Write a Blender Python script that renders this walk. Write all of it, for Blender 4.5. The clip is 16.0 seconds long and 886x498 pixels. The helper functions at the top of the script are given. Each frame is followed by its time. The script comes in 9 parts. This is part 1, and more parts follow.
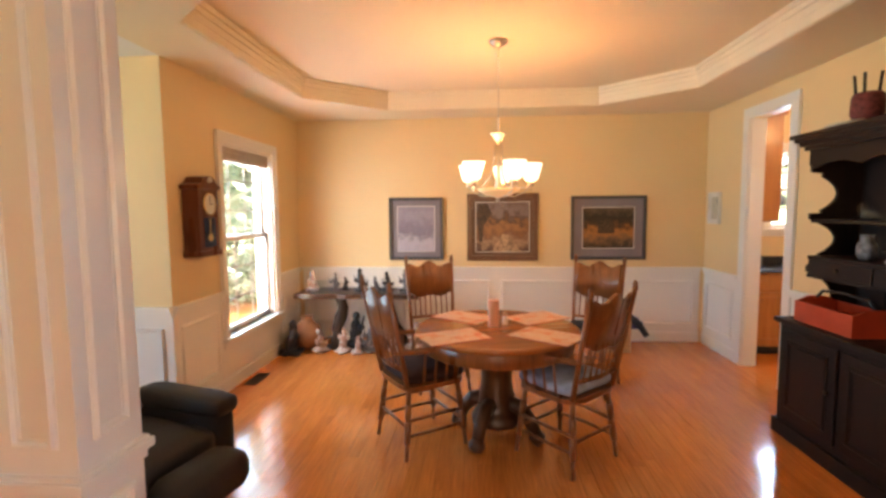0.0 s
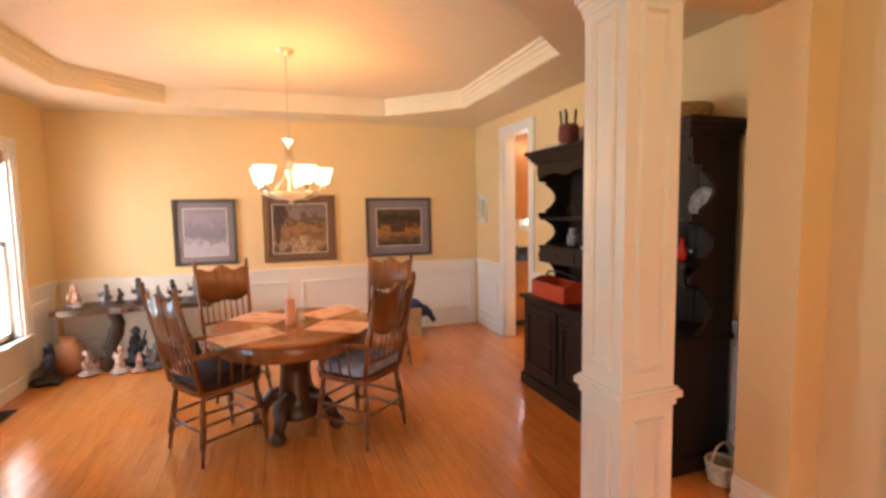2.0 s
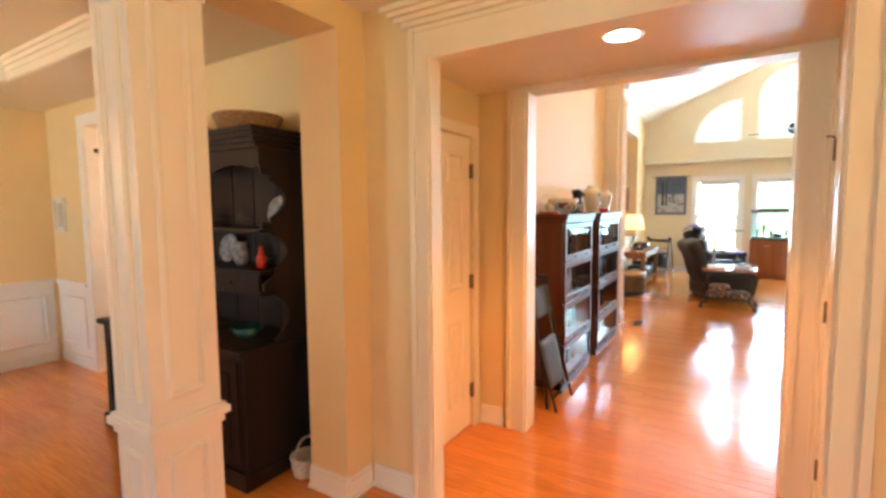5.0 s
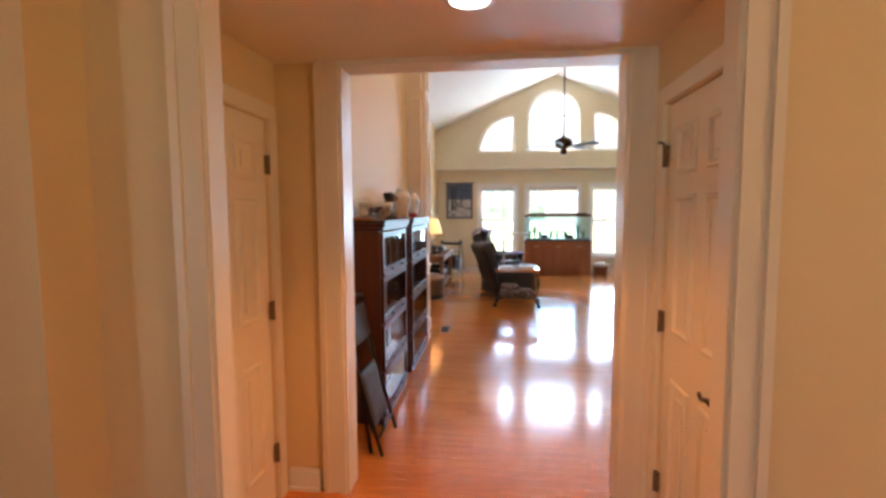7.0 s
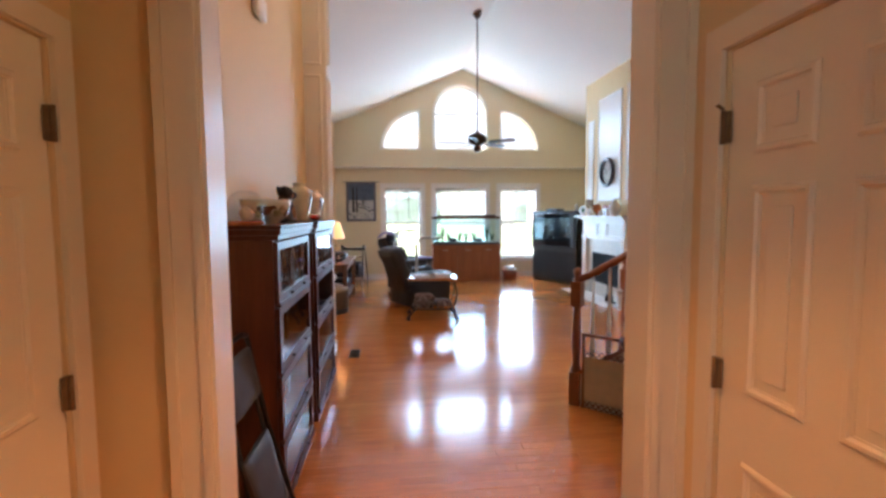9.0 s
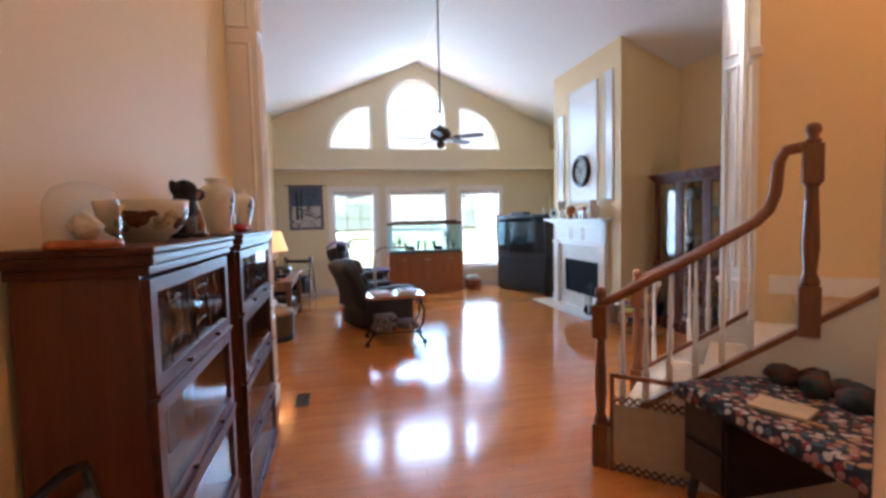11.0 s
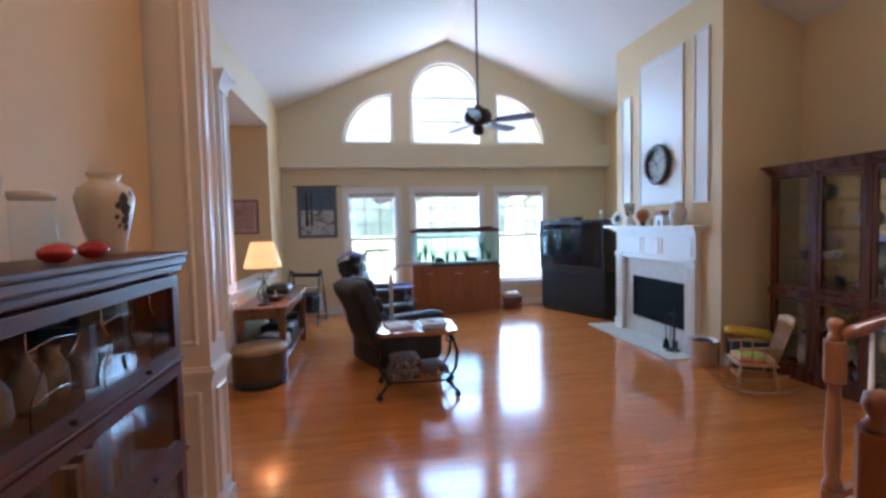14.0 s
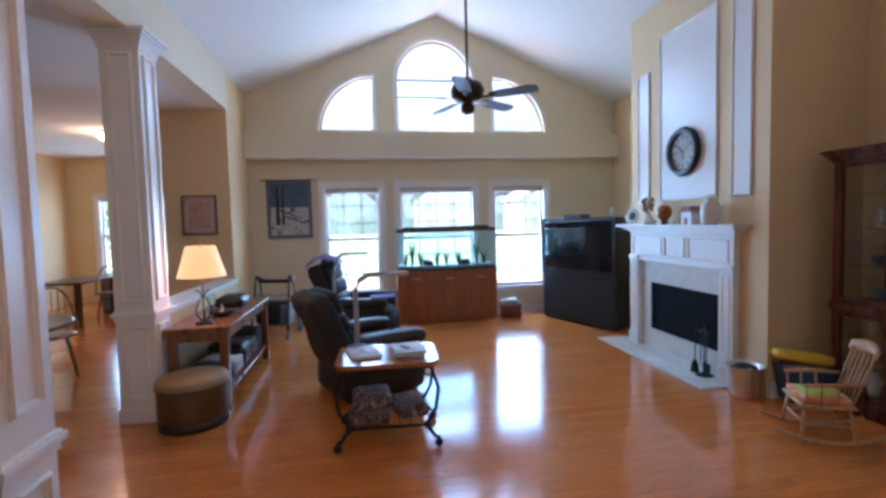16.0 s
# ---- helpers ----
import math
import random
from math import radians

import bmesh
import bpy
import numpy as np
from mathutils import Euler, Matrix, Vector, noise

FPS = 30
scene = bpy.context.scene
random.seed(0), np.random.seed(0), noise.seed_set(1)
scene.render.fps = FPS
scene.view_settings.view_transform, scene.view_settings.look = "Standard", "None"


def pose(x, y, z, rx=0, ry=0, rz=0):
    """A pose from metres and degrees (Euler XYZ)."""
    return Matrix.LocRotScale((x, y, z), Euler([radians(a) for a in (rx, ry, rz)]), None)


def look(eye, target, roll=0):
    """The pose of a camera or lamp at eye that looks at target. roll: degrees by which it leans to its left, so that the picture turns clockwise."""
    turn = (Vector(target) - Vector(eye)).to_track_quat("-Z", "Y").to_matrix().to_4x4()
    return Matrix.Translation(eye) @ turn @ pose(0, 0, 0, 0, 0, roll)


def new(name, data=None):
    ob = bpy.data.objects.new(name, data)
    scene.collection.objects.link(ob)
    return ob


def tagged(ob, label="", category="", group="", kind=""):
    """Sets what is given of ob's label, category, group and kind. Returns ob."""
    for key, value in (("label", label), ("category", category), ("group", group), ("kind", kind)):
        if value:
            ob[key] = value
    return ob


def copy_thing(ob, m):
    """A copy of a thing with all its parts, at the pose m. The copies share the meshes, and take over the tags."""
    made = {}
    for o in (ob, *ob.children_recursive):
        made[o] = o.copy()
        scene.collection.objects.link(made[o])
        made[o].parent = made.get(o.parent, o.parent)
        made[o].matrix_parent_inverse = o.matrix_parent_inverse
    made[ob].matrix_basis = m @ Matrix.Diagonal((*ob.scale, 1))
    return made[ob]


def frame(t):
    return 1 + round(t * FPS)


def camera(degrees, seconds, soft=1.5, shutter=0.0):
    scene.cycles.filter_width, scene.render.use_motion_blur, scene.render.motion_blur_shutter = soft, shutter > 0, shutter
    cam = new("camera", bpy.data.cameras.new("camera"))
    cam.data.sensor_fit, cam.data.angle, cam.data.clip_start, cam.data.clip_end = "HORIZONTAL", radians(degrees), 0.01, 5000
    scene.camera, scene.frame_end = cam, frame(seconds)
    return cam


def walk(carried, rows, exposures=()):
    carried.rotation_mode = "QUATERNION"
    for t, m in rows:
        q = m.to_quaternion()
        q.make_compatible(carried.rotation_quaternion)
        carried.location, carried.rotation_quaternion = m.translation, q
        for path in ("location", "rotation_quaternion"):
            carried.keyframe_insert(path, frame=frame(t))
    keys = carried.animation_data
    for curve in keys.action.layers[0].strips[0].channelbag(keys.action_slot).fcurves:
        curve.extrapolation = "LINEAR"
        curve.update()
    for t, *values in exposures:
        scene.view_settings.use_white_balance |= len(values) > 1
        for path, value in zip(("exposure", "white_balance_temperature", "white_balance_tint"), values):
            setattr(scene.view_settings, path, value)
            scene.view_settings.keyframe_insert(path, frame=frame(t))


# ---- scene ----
cam = camera(86.4, 16.0, soft=3.0)
METRES, EYE, TILT, LEAN, TURN = 6.1, 1.53, 0.0, 0.0, 4.3
ROWS = [
    (0.0, 0.0, 0.0, 0.0, -0.04, -4.69, 0.48),
    (0.5, 0.0018, -0.0124, 0.0005, -6.55, -4.54, 0.29),
    (1.0, -0.0024, -0.0283, 0.0015, -12.6, -4.53, 0.41),
    (1.5, -0.001, -0.0408, 0.0017, -18.0, -4.75, 0.77),
    (2.0, 0.007, -0.0515, 0.0017, -23.26, -4.92, 0.89),
    (2.5, 0.0216, -0.0632, 0.0039, -29.23, -4.64, 0.75),
    (3.0, 0.0367, -0.0769, 0.0034, -35.08, -4.1, 0.68),
    (3.5, 0.0456, -0.0876, 0.0028, -41.09, -3.84, 0.68),
    (4.0, 0.0539, -0.0958, 0.0032, -47.1, -4.17, 0.94),
    (4.5, 0.0622, -0.1005, 0.0036, -54.66, -4.56, 0.82),
    (5.0, 0.0735, -0.0941, 0.003, -62.58, -4.73, 0.49),
    (7.5, 0.1999, -0.0267, 0.0056, -92.18, -4.2, 0.8),
    (8.0, 0.2354, -0.0168, 0.0049, -95.89, -4.0, 1.34),
    (8.5, 0.2786, -0.014, 0.0054, -98.65, -4.3, 1.03),
    (9.0, 0.3207, -0.0102, 0.0041, -100.37, -4.28, 0.39),
    (11.5, 0.5325, -0.0129, 0.0051, -107.38, -3.57, 1.38),
    (12.0, 0.5751, -0.0225, 0.0069, -107.47, -3.36, 1.12),
    (12.5, 0.6203, -0.0303, 0.0066, -106.52, -3.46, 0.93),
    (13.0, 0.6636, -0.0405, 0.0079, -105.76, -3.41, 0.94),
    (13.5, 0.7055, -0.0542, 0.0081, -104.81, -3.31, 1.1),
    (14.0, 0.7416, -0.0658, 0.0086, -103.39, -3.02, 1.34),
    (14.5, 0.7832, -0.0765, 0.0094, -103.21, -3.01, 1.6),
    (15.0, 0.8215, -0.0911, 0.0091, -103.81, -3.09, 1.81),
    (15.5, 0.8569, -0.1105, 0.0106, -103.31, -3.09, 1.82),
    (16.0, 0.8913, -0.128, 0.0098, -103.53, -3.29, 1.43),
]
walk(cam, [(t, pose(0, 0, EYE, TILT, LEAN, TURN) @ pose(METRES * x, METRES * y, METRES * z, 90 + pitch, roll, yaw)) for t, x, y, z, yaw, pitch, roll in ROWS],
     exposures=[(0.0, 2.83, 6400, 12), (1.2, 2.98, 6400, 12), (2.4, 3.09, 6550, 15), (4.4, 3.20, 6650, 8), (5.2, 3.17, 6700, 8), (6.2, 2.64, 6650, 13), (7.3, 2.17, 6450, 17), (9.2, 2.05, 6050, 18), (11.5, 2.01, 5700, 19), (13.0, 1.82, 5450, 19), (14.5, 1.68, 5250, 18), (16.0, 1.63, 5100, 19)])

# ---- light ----
SUN_EL, SUN_ROT = 60.0, 15.0
world = bpy.data.worlds.new("sky")
scene.world = world
world.use_nodes = True
sky = world.node_tree.nodes.new("ShaderNodeTexSky")
sky.sky_type = "NISHITA"
sky.sun_disc = False
sky.dust_density, sky.ozone_density = 9.0, 0.4
sky.sun_elevation, sky.sun_rotation = radians(SUN_EL), radians(SUN_ROT)
# a thin white overcast: the sky's colour drawn towards grey
haze = world.node_tree.nodes.new("ShaderNodeHueSaturation")
haze.inputs["Saturation"].default_value, haze.inputs["Value"].default_value = 0.55, 1.25
world.node_tree.links.new(sky.outputs[0], haze.inputs["Color"])
world.node_tree.links.new(haze.outputs[0], world.node_tree.nodes["Background"].inputs[0])
world.node_tree.nodes["Background"].inputs[1].default_value = 0.15


def lamp(kind, name, m, power, colour, size=0.1, size_y=None, spread=None):
    data = bpy.data.lights.new(name, kind)
    data.energy, data.color = power, colour
    if kind == "AREA":
        data.size = size
        if size_y:
            data.shape, data.size_y = "RECTANGLE", size_y
        if spread:
            data.spread = radians(spread)
    elif kind == "SUN":
        data.angle = radians(size)
    else:
        data.shadow_soft_size = size
    ob = new(name, data)
    ob.matrix_world = m
    return ob


a = radians(SUN_ROT)
sun_dir = Vector((math.sin(a) * math.cos(radians(SUN_EL)), math.cos(a) * math.cos(radians(SUN_EL)), math.sin(radians(SUN_EL))))
lamp("SUN", "sun", look(sun_dir * 50, (0, 0, 0)), 5.0, (1, 0.97, 0.94), 10.0)
WARM = (1.0, 0.52, 0.21)
DAY = (0.48, 0.76, 1.0)
CHANDELIER, TABLE_LAMP = 0.80, 0.95
# daylight standing in the window openings
for (y, z, w, h) in ((-0.16, 1.33, 0.85, 1.65), (-1.55, 1.33, 1.2, 1.65), (-2.97, 1.33, 0.85, 1.65), (-1.55, 3.6, 2.6, 0.9)):
    lamp("AREA", "window_daylight", look((13.62, y, z), (0, y, z - 0.8)), (17.0 if z < 3 else 13.0) * w * h, DAY, w, h)
lamp("AREA", "window_daylight", look((-2.45, 4.33, 1.3), (0, 4.33, 0.9)), 9, DAY, 0.9, 1.6)
lamp("AREA", "window_daylight", look((-4.85, 1.2, 1.4), (-2.5, 2.0, 1.0)), 7.5, DAY, 1.5, 1.6)
lamp("AREA", "window_daylight", look((17.2, 4.5, 1.5), (0, 3.6, 0.6)), 20, DAY, 1.7, 1.6)
lamp("AREA", "window_daylight", look((3.67, 5.85, 1.75), (3.4, 3, 1.0)), 14, DAY, 0.8, 0.8)
# added warm fill from the entry side, for an unseen foyer lamp
lamp("AREA", "foyer_warm_fill", look((0.0, -4.3, 1.6), (0.0, 0, 1.2)), 7.5, (1, 0.48, 0.18), 1.5, 1.9)
# added orange fill from an unseen opening high in the stair hall
lamp("AREA", "landing_warm_fill", look((5.2, -5.7, 3.6), (5.0, 0, 1.5)), 3.2, (1, 0.50, 0.20), 1.5, 1.3)
# added point light without a fixture, warming the stair wall
lamp("POINT", "landing_unseen_point", pose(4.3, -3.4, 3.9), 10.8, (1.0, 0.42, 0.13), 0.12)
can = lamp("SPOT", "hall_can", look((2.80, -0.08, 2.30), (2.95, -0.08, 0)), 15, (1.0, 0.42, 0.13), 0.07)
can.data.spot_size, can.data.spot_blend = radians(98), 0.7
lamp("POINT", "breakfast_bulb", pose(13.85, 3.65, 2.90), 7, WARM, 0.08)
# added kitchen light out of view, assumed from the warm bright cabinets
lamp("POINT", "kitchen_unseen_light", pose(3.7, 4.0, 2.45), 4.5, WARM, 0.1)

# ---- materials ----


def nodes_of(name):
    m = bpy.data.materials.new(name)
    m.use_nodes = True
    nt = m.node_tree
    return m, nt, nt.nodes["Principled BSDF"]


def material(name, colour, rough=0.5, metal=0.0, vary=0.06, scale=3.0, grain=0.0, grain_scale=60.0, bump=0.0, stretch=(1, 1, 1), gloss_vary=0.0, coat=0.0):
    """A paint, cloth or metal with two scales of variation in object space."""
    m, nt, p = nodes_of(name)
    co = nt.nodes.new("ShaderNodeTexCoord")
    mp = nt.nodes.new("ShaderNodeMapping")
    mp.inputs["Scale"].default_value = stretch
    nt.links.new(co.outputs["Object"], mp.inputs[0])
    big = nt.nodes.new("ShaderNodeTexNoise")
    big.inputs["Scale"].default_value, big.inputs["Detail"].default_value = scale, 4
    fine = nt.nodes.new("ShaderNodeTexNoise")
    fine.inputs["Scale"].default_value, fine.inputs["Detail"].default_value = grain_scale, 3
    nt.links.new(mp.outputs[0], big.inputs[0])
    nt.links.new(mp.outputs[0], fine.inputs[0])
    mix = nt.nodes.new("ShaderNodeMix")
    mix.data_type = "FLOAT"
    mix.inputs[0].default_value = grain
    nt.links.new(big.outputs["Fac"], mix.inputs[2])
    nt.links.new(fine.outputs["Fac"], mix.inputs[3])
    ramp = nt.nodes.new("ShaderNodeValToRGB")
    ramp.color_ramp.elements[0].position, ramp.color_ramp.elements[1].position = 0.3, 0.7
    ramp.color_ramp.elements[0].color = (*[max(0, c * (1 - vary)) for c in colour], 1)
    ramp.color_ramp.elements[1].color = (*[min(1, c * (1 + vary)) for c in colour], 1)
    nt.links.new(mix.outputs[0], ramp.inputs[0])
    nt.links.new(ramp.outputs[0], p.inputs["Base Color"])
    p.inputs["Roughness"].default_value = rough
    p.inputs["Metallic"].default_value = metal
    p.inputs["Coat Weight"].default_value = coat
    if gloss_vary:
        mr = nt.nodes.new("ShaderNodeMapRange")
        mr.inputs["To Min"].default_value, mr.inputs["To Max"].default_value = max(0.02, rough - gloss_vary), rough + gloss_vary
        nt.links.new(big.outputs["Fac"], mr.inputs["Value"])
        nt.links.new(mr.outputs[0], p.inputs["Roughness"])
    if bump:
        b = nt.nodes.new("ShaderNodeBump")
        b.inputs["Strength"].default_value, b.inputs["Distance"].default_value = bump, 0.004
        nt.links.new(fine.outputs["Fac"], b.inputs["Height"])
        nt.links.new(b.outputs[0], p.inputs["Normal"])
    return m


def wood(name, dark, light, rough=0.35, along="z", scale=14.0, coat=0.15):
    """Stained wood with streaks along one axis."""
    m, nt, p = nodes_of(name)
    co = nt.nodes.new("ShaderNodeTexCoord")
    mp = nt.nodes.new("ShaderNodeMapping")
    s = [1.0, 1.0, 1.0]
    s["xyz".index(along)] = 0.08
    mp.inputs["Scale"].default_value = s
    nt.links.new(co.outputs["Object"], mp.inputs[0])
    n = nt.nodes.new("ShaderNodeTexNoise")
    n.inputs["Scale"].default_value, n.inputs["Detail"].default_value, n.inputs["Distortion"].default_value = scale, 6, 0.6
    nt.links.new(mp.outputs[0], n.inputs[0])
    f = nt.nodes.new("ShaderNodeTexNoise")
    f.inputs["Scale"].default_value, f.inputs["Detail"].default_value = scale * 9, 3
    nt.links.new(mp.outputs[0], f.inputs[0])
    mix = nt.nodes.new("ShaderNodeMix")
    mix.data_type = "FLOAT"
    mix.inputs[0].default_value = 0.35
    nt.links.new(n.outputs["Fac"], mix.inputs[2])
    nt.links.new(f.outputs["Fac"], mix.inputs[3])
    ramp = nt.nodes.new("ShaderNodeValToRGB")
    ramp.color_ramp.elements[0].position, ramp.color_ramp.elements[1].position = 0.34, 0.68
    ramp.color_ramp.elements[0].color, ramp.color_ramp.elements[1].color = (*dark, 1), (*light, 1)
    nt.links.new(mix.outputs[0], ramp.inputs[0])
    nt.links.new(ramp.outputs[0], p.inputs["Base Color"])
    mr = nt.nodes.new("ShaderNodeMapRange")
    mr.inputs["To Min"].default_value, mr.inputs["To Max"].default_value = rough - 0.08, rough + 0.12
    nt.links.new(n.outputs["Fac"], mr.inputs["Value"])
    nt.links.new(mr.outputs[0], p.inputs["Roughness"])
    p.inputs["Coat Weight"].default_value, p.inputs["Coat Roughness"].default_value = coat, 0.15
    b = nt.nodes.new("ShaderNodeBump")
    b.inputs["Strength"].default_value, b.inputs["Distance"].default_value = 0.15, 0.002
    nt.links.new(f.outputs["Fac"], b.inputs["Height"])
    nt.links.new(b.outputs[0], p.inputs["Normal"])
    return m


def floor_material(name, joined):
    """Orange-stained oak boards under satin lacquer; each board has its own tone."""
    m, nt, p = nodes_of(name)
    geo = nt.nodes.new("ShaderNodeNewGeometry")
    if joined:
        tone = geo.outputs["Random Per Island"]
    else:
        tone = nt.nodes.new("ShaderNodeObjectInfo").outputs["Random"]
    br = nt.nodes.new("ShaderNodeValToRGB")
    br.color_ramp.elements[0].color, br.color_ramp.elements[1].color = (0.57, 0.188, 0.038, 1), (0.67, 0.230, 0.049, 1)
    nt.links.new(tone, br.inputs[0])
    far = nt.nodes.new("ShaderNodeMath")
    far.operation = "MULTIPLY"
    far.inputs[1].default_value = 40.0
    nt.links.new(tone, far.inputs[0])
    add = nt.nodes.new("ShaderNodeVectorMath")
    add.operation = "ADD"
    nt.links.new(geo.outputs["Position"], add.inputs[0])
    nt.links.new(far.outputs[0], add.inputs[1])
    st = nt.nodes.new("ShaderNodeMapping")
    st.inputs["Scale"].default_value = (30, 1.6, 1)
    nt.links.new(add.outputs[0], st.inputs[0])
    gr = nt.nodes.new("ShaderNodeTexNoise")
    gr.inputs["Scale"].default_value, gr.inputs["Detail"].default_value = 3.0, 6
    nt.links.new(st.outputs[0], gr.inputs[0])
    wear = nt.nodes.new("ShaderNodeTexNoise")
    wear.inputs["Scale"].default_value, wear.inputs["Detail"].default_value = 1.3, 5
    nt.links.new(geo.outputs["Position"], wear.inputs[0])
    mr = nt.nodes.new("ShaderNodeMapRange")
    mr.inputs["From Min"].default_value, mr.inputs["From Max"].default_value = 0.3, 0.7
    mr.inputs["To Min"].default_value, mr.inputs["To Max"].default_value = 0.82, 1.15
    nt.links.new(gr.outputs["Fac"], mr.inputs["Value"])
    mul = nt.nodes.new("ShaderNodeMix")
    mul.data_type, mul.blend_type = "RGBA", "MULTIPLY"
    mul.inputs[0].default_value = 1.0
    nt.links.new(br.outputs["Color"], mul.inputs[6])
    nt.links.new(mr.outputs[0], mul.inputs[7])
    nt.links.new(mul.outputs[2], p.inputs["Base Color"])
    rr = nt.nodes.new("ShaderNodeMapRange")
    rr.inputs["From Min"].default_value, rr.inputs["From Max"].default_value = 0.3, 0.7
    rr.inputs["To Min"].default_value, rr.inputs["To Max"].default_value = 0.11, 0.21
    nt.links.new(wear.outputs["Fac"], rr.inputs["Value"])
    nt.links.new(rr.outputs[0], p.inputs["Roughness"])
    p.inputs["Coat Weight"].default_value, p.inputs["Coat Roughness"].default_value = 0.40, 0.10
    wv = nt.nodes.new("ShaderNodeBump")
    wv.inputs["Strength"].default_value, wv.inputs["Distance"].default_value = 0.13, 0.02
    nt.links.new(wear.outputs["Fac"], wv.inputs["Height"])
    nt.links.new(wv.outputs[0], p.inputs["Normal"])
    return m


def glass_material(name, tint=(1, 1, 1), rough=0.0):
    m, nt, p = nodes_of(name)
    out = nt.nodes["Material Output"]
    tr = nt.nodes.new("ShaderNodeBsdfTransparent")
    tr.inputs[0].default_value = (*tint, 1)
    gl = nt.nodes.new("ShaderNodeBsdfGlossy")
    gl.inputs["Roughness"].default_value = rough
    lw = nt.nodes.new("ShaderNodeLayerWeight")
    lw.inputs[0].default_value = 0.5
    pw = nt.nodes.new("ShaderNodeMath")
    pw.operation = "POWER"
    pw.inputs[1].default_value = 4.0
    nt.links.new(lw.outputs["Facing"], pw.inputs[0])
    ad = nt.nodes.new("ShaderNodeMath")
    ad.operation, ad.use_clamp = "MULTIPLY_ADD", True
    ad.inputs[1].default_value, ad.inputs[2].default_value = 0.45, 0.04
    nt.links.new(pw.outputs[0], ad.inputs[0])
    mix = nt.nodes.new("ShaderNodeMixShader")
    nt.links.new(ad.outputs[0], mix.inputs[0])
    nt.links.new(tr.outputs[0], mix.inputs[1])
    nt.links.new(gl.outputs[0], mix.inputs[2])
    nt.links.new(mix.outputs[0], out.inputs[0])
    return m


def glow(name, colour, strength):
    m, nt, p = nodes_of(name)
    p.inputs["Base Color"].default_value = (*colour, 1)
    p.inputs["Emission Color"].default_value = (*colour, 1)
    p.inputs["Emission Strength"].default_value = strength
    return m


WALL = material("cream_wall_paint", (0.765, 0.583, 0.318), 0.6, vary=0.03, scale=1.2, grain=0.3, grain_scale=180, bump=0.06)
# same cream paint, paled in its colour for the daylight veil by the windows
DAYLITWALL = material("daylit_wall_paint", (0.75, 0.66, 0.47), 0.6, vary=0.03, scale=1.2, grain=0.3, grain_scale=180, bump=0.06)
WHITE = material("white_trim_paint", (0.80, 0.78, 0.74), 0.32, vary=0.02, scale=2, grain=0.3, grain_scale=90, bump=0.03)
CEIL = material("ceiling_paint", (0.80, 0.79, 0.76), 0.85, vary=0.02, scale=1.0, grain=0.4, grain_scale=220, bump=0.08)
# white hall trim with the warm lamplight mixed into its colour
LAMPLITTRIM = material("lamplit_trim_paint", (0.80, 0.70, 0.53), 0.34, vary=0.02, scale=2, grain=0.3, grain_scale=90, bump=0.03)
BOARD = floor_material("oak_board", False)
BOARDS_FAR = floor_material("oak_strip_floor", True)
JOINT = material("board_joint", (0.26, 0.085, 0.022), 0.7, vary=0.2)
DARKWOOD = wood("dark_stained_pine", (0.007, 0.004, 0.003), (0.020, 0.009, 0.006), 0.5, coat=0.03)
DARKWOOD.node_tree.nodes["Principled BSDF"].inputs["Specular IOR Level"].default_value = 0.25
GLASS = glass_material("window_glass")

# ---- mesh helpers ----


def box(bm, x0, y0, z0, x1, y1, z1, bevel=0.0, m=None):
    v = [bm.verts.new((x, y, z)) for x in (x0, x1) for y in (y0, y1) for z in (z0, z1)]
    if m is not None:
        for w in v:
            w.co = m @ w.co
    fs = [bm.faces.new([v[i] for i in f]) for f in ((0, 1, 3, 2), (4, 6, 7, 5), (0, 4, 5, 1), (2, 3, 7, 6), (0, 2, 6, 4), (1, 5, 7, 3))]
    if bevel:
        es = list({e for f in fs for e in f.edges})
        bmesh.ops.bevel(bm, geom=es, offset=bevel, segments=2, affect="EDGES", profile=0.6)
    return bm


def prism(bm, pts, axis, a0, a1, m=None):
    """A closed outline (2D) pushed along an axis from a0 to a1. Outline coordinates are the other two axes in order."""
    def at(p, a):
        q = Vector({"x": (a, p[0], p[1]), "y": (p[0], a, p[1]), "z": (p[0], p[1], a)}[axis])
        return m @ q if m is not None else q
    lo = [bm.verts.new(at(p, a0)) for p in pts]
    hi = [bm.verts.new(at(p, a1)) for p in pts]
    bm.faces.new(lo)
    bm.faces.new(hi[::-1])
    n = len(pts)
    for i in range(n):
        bm.faces.new((lo[i], hi[i], hi[(i + 1) % n], lo[(i + 1) % n]))
    return bm


def lathe(bm, profile, n=20, c=(0, 0, 0), m=None, cap=True):
    """Turned shape: profile of (radius, z) from bottom to top."""
    rings = []
    for r, z in profile:
        ring = []
        for i in range(n):
            t = 2 * math.pi * i / n
            q = Vector((c[0] + r * math.cos(t), c[1] + r * math.sin(t), c[2] + z))
            ring.append(bm.verts.new(m @ q if m is not None else q))
        rings.append(ring)
    for a, b in zip(rings, rings[1:]):
        for i in range(n):
            f = bm.faces.new((a[i], a[(i + 1) % n], b[(i + 1) % n], b[i]))
            f.smooth = True
    if cap:
        bm.faces.new(rings[0][::-1])
        bm.faces.new(rings[-1])
    return bm


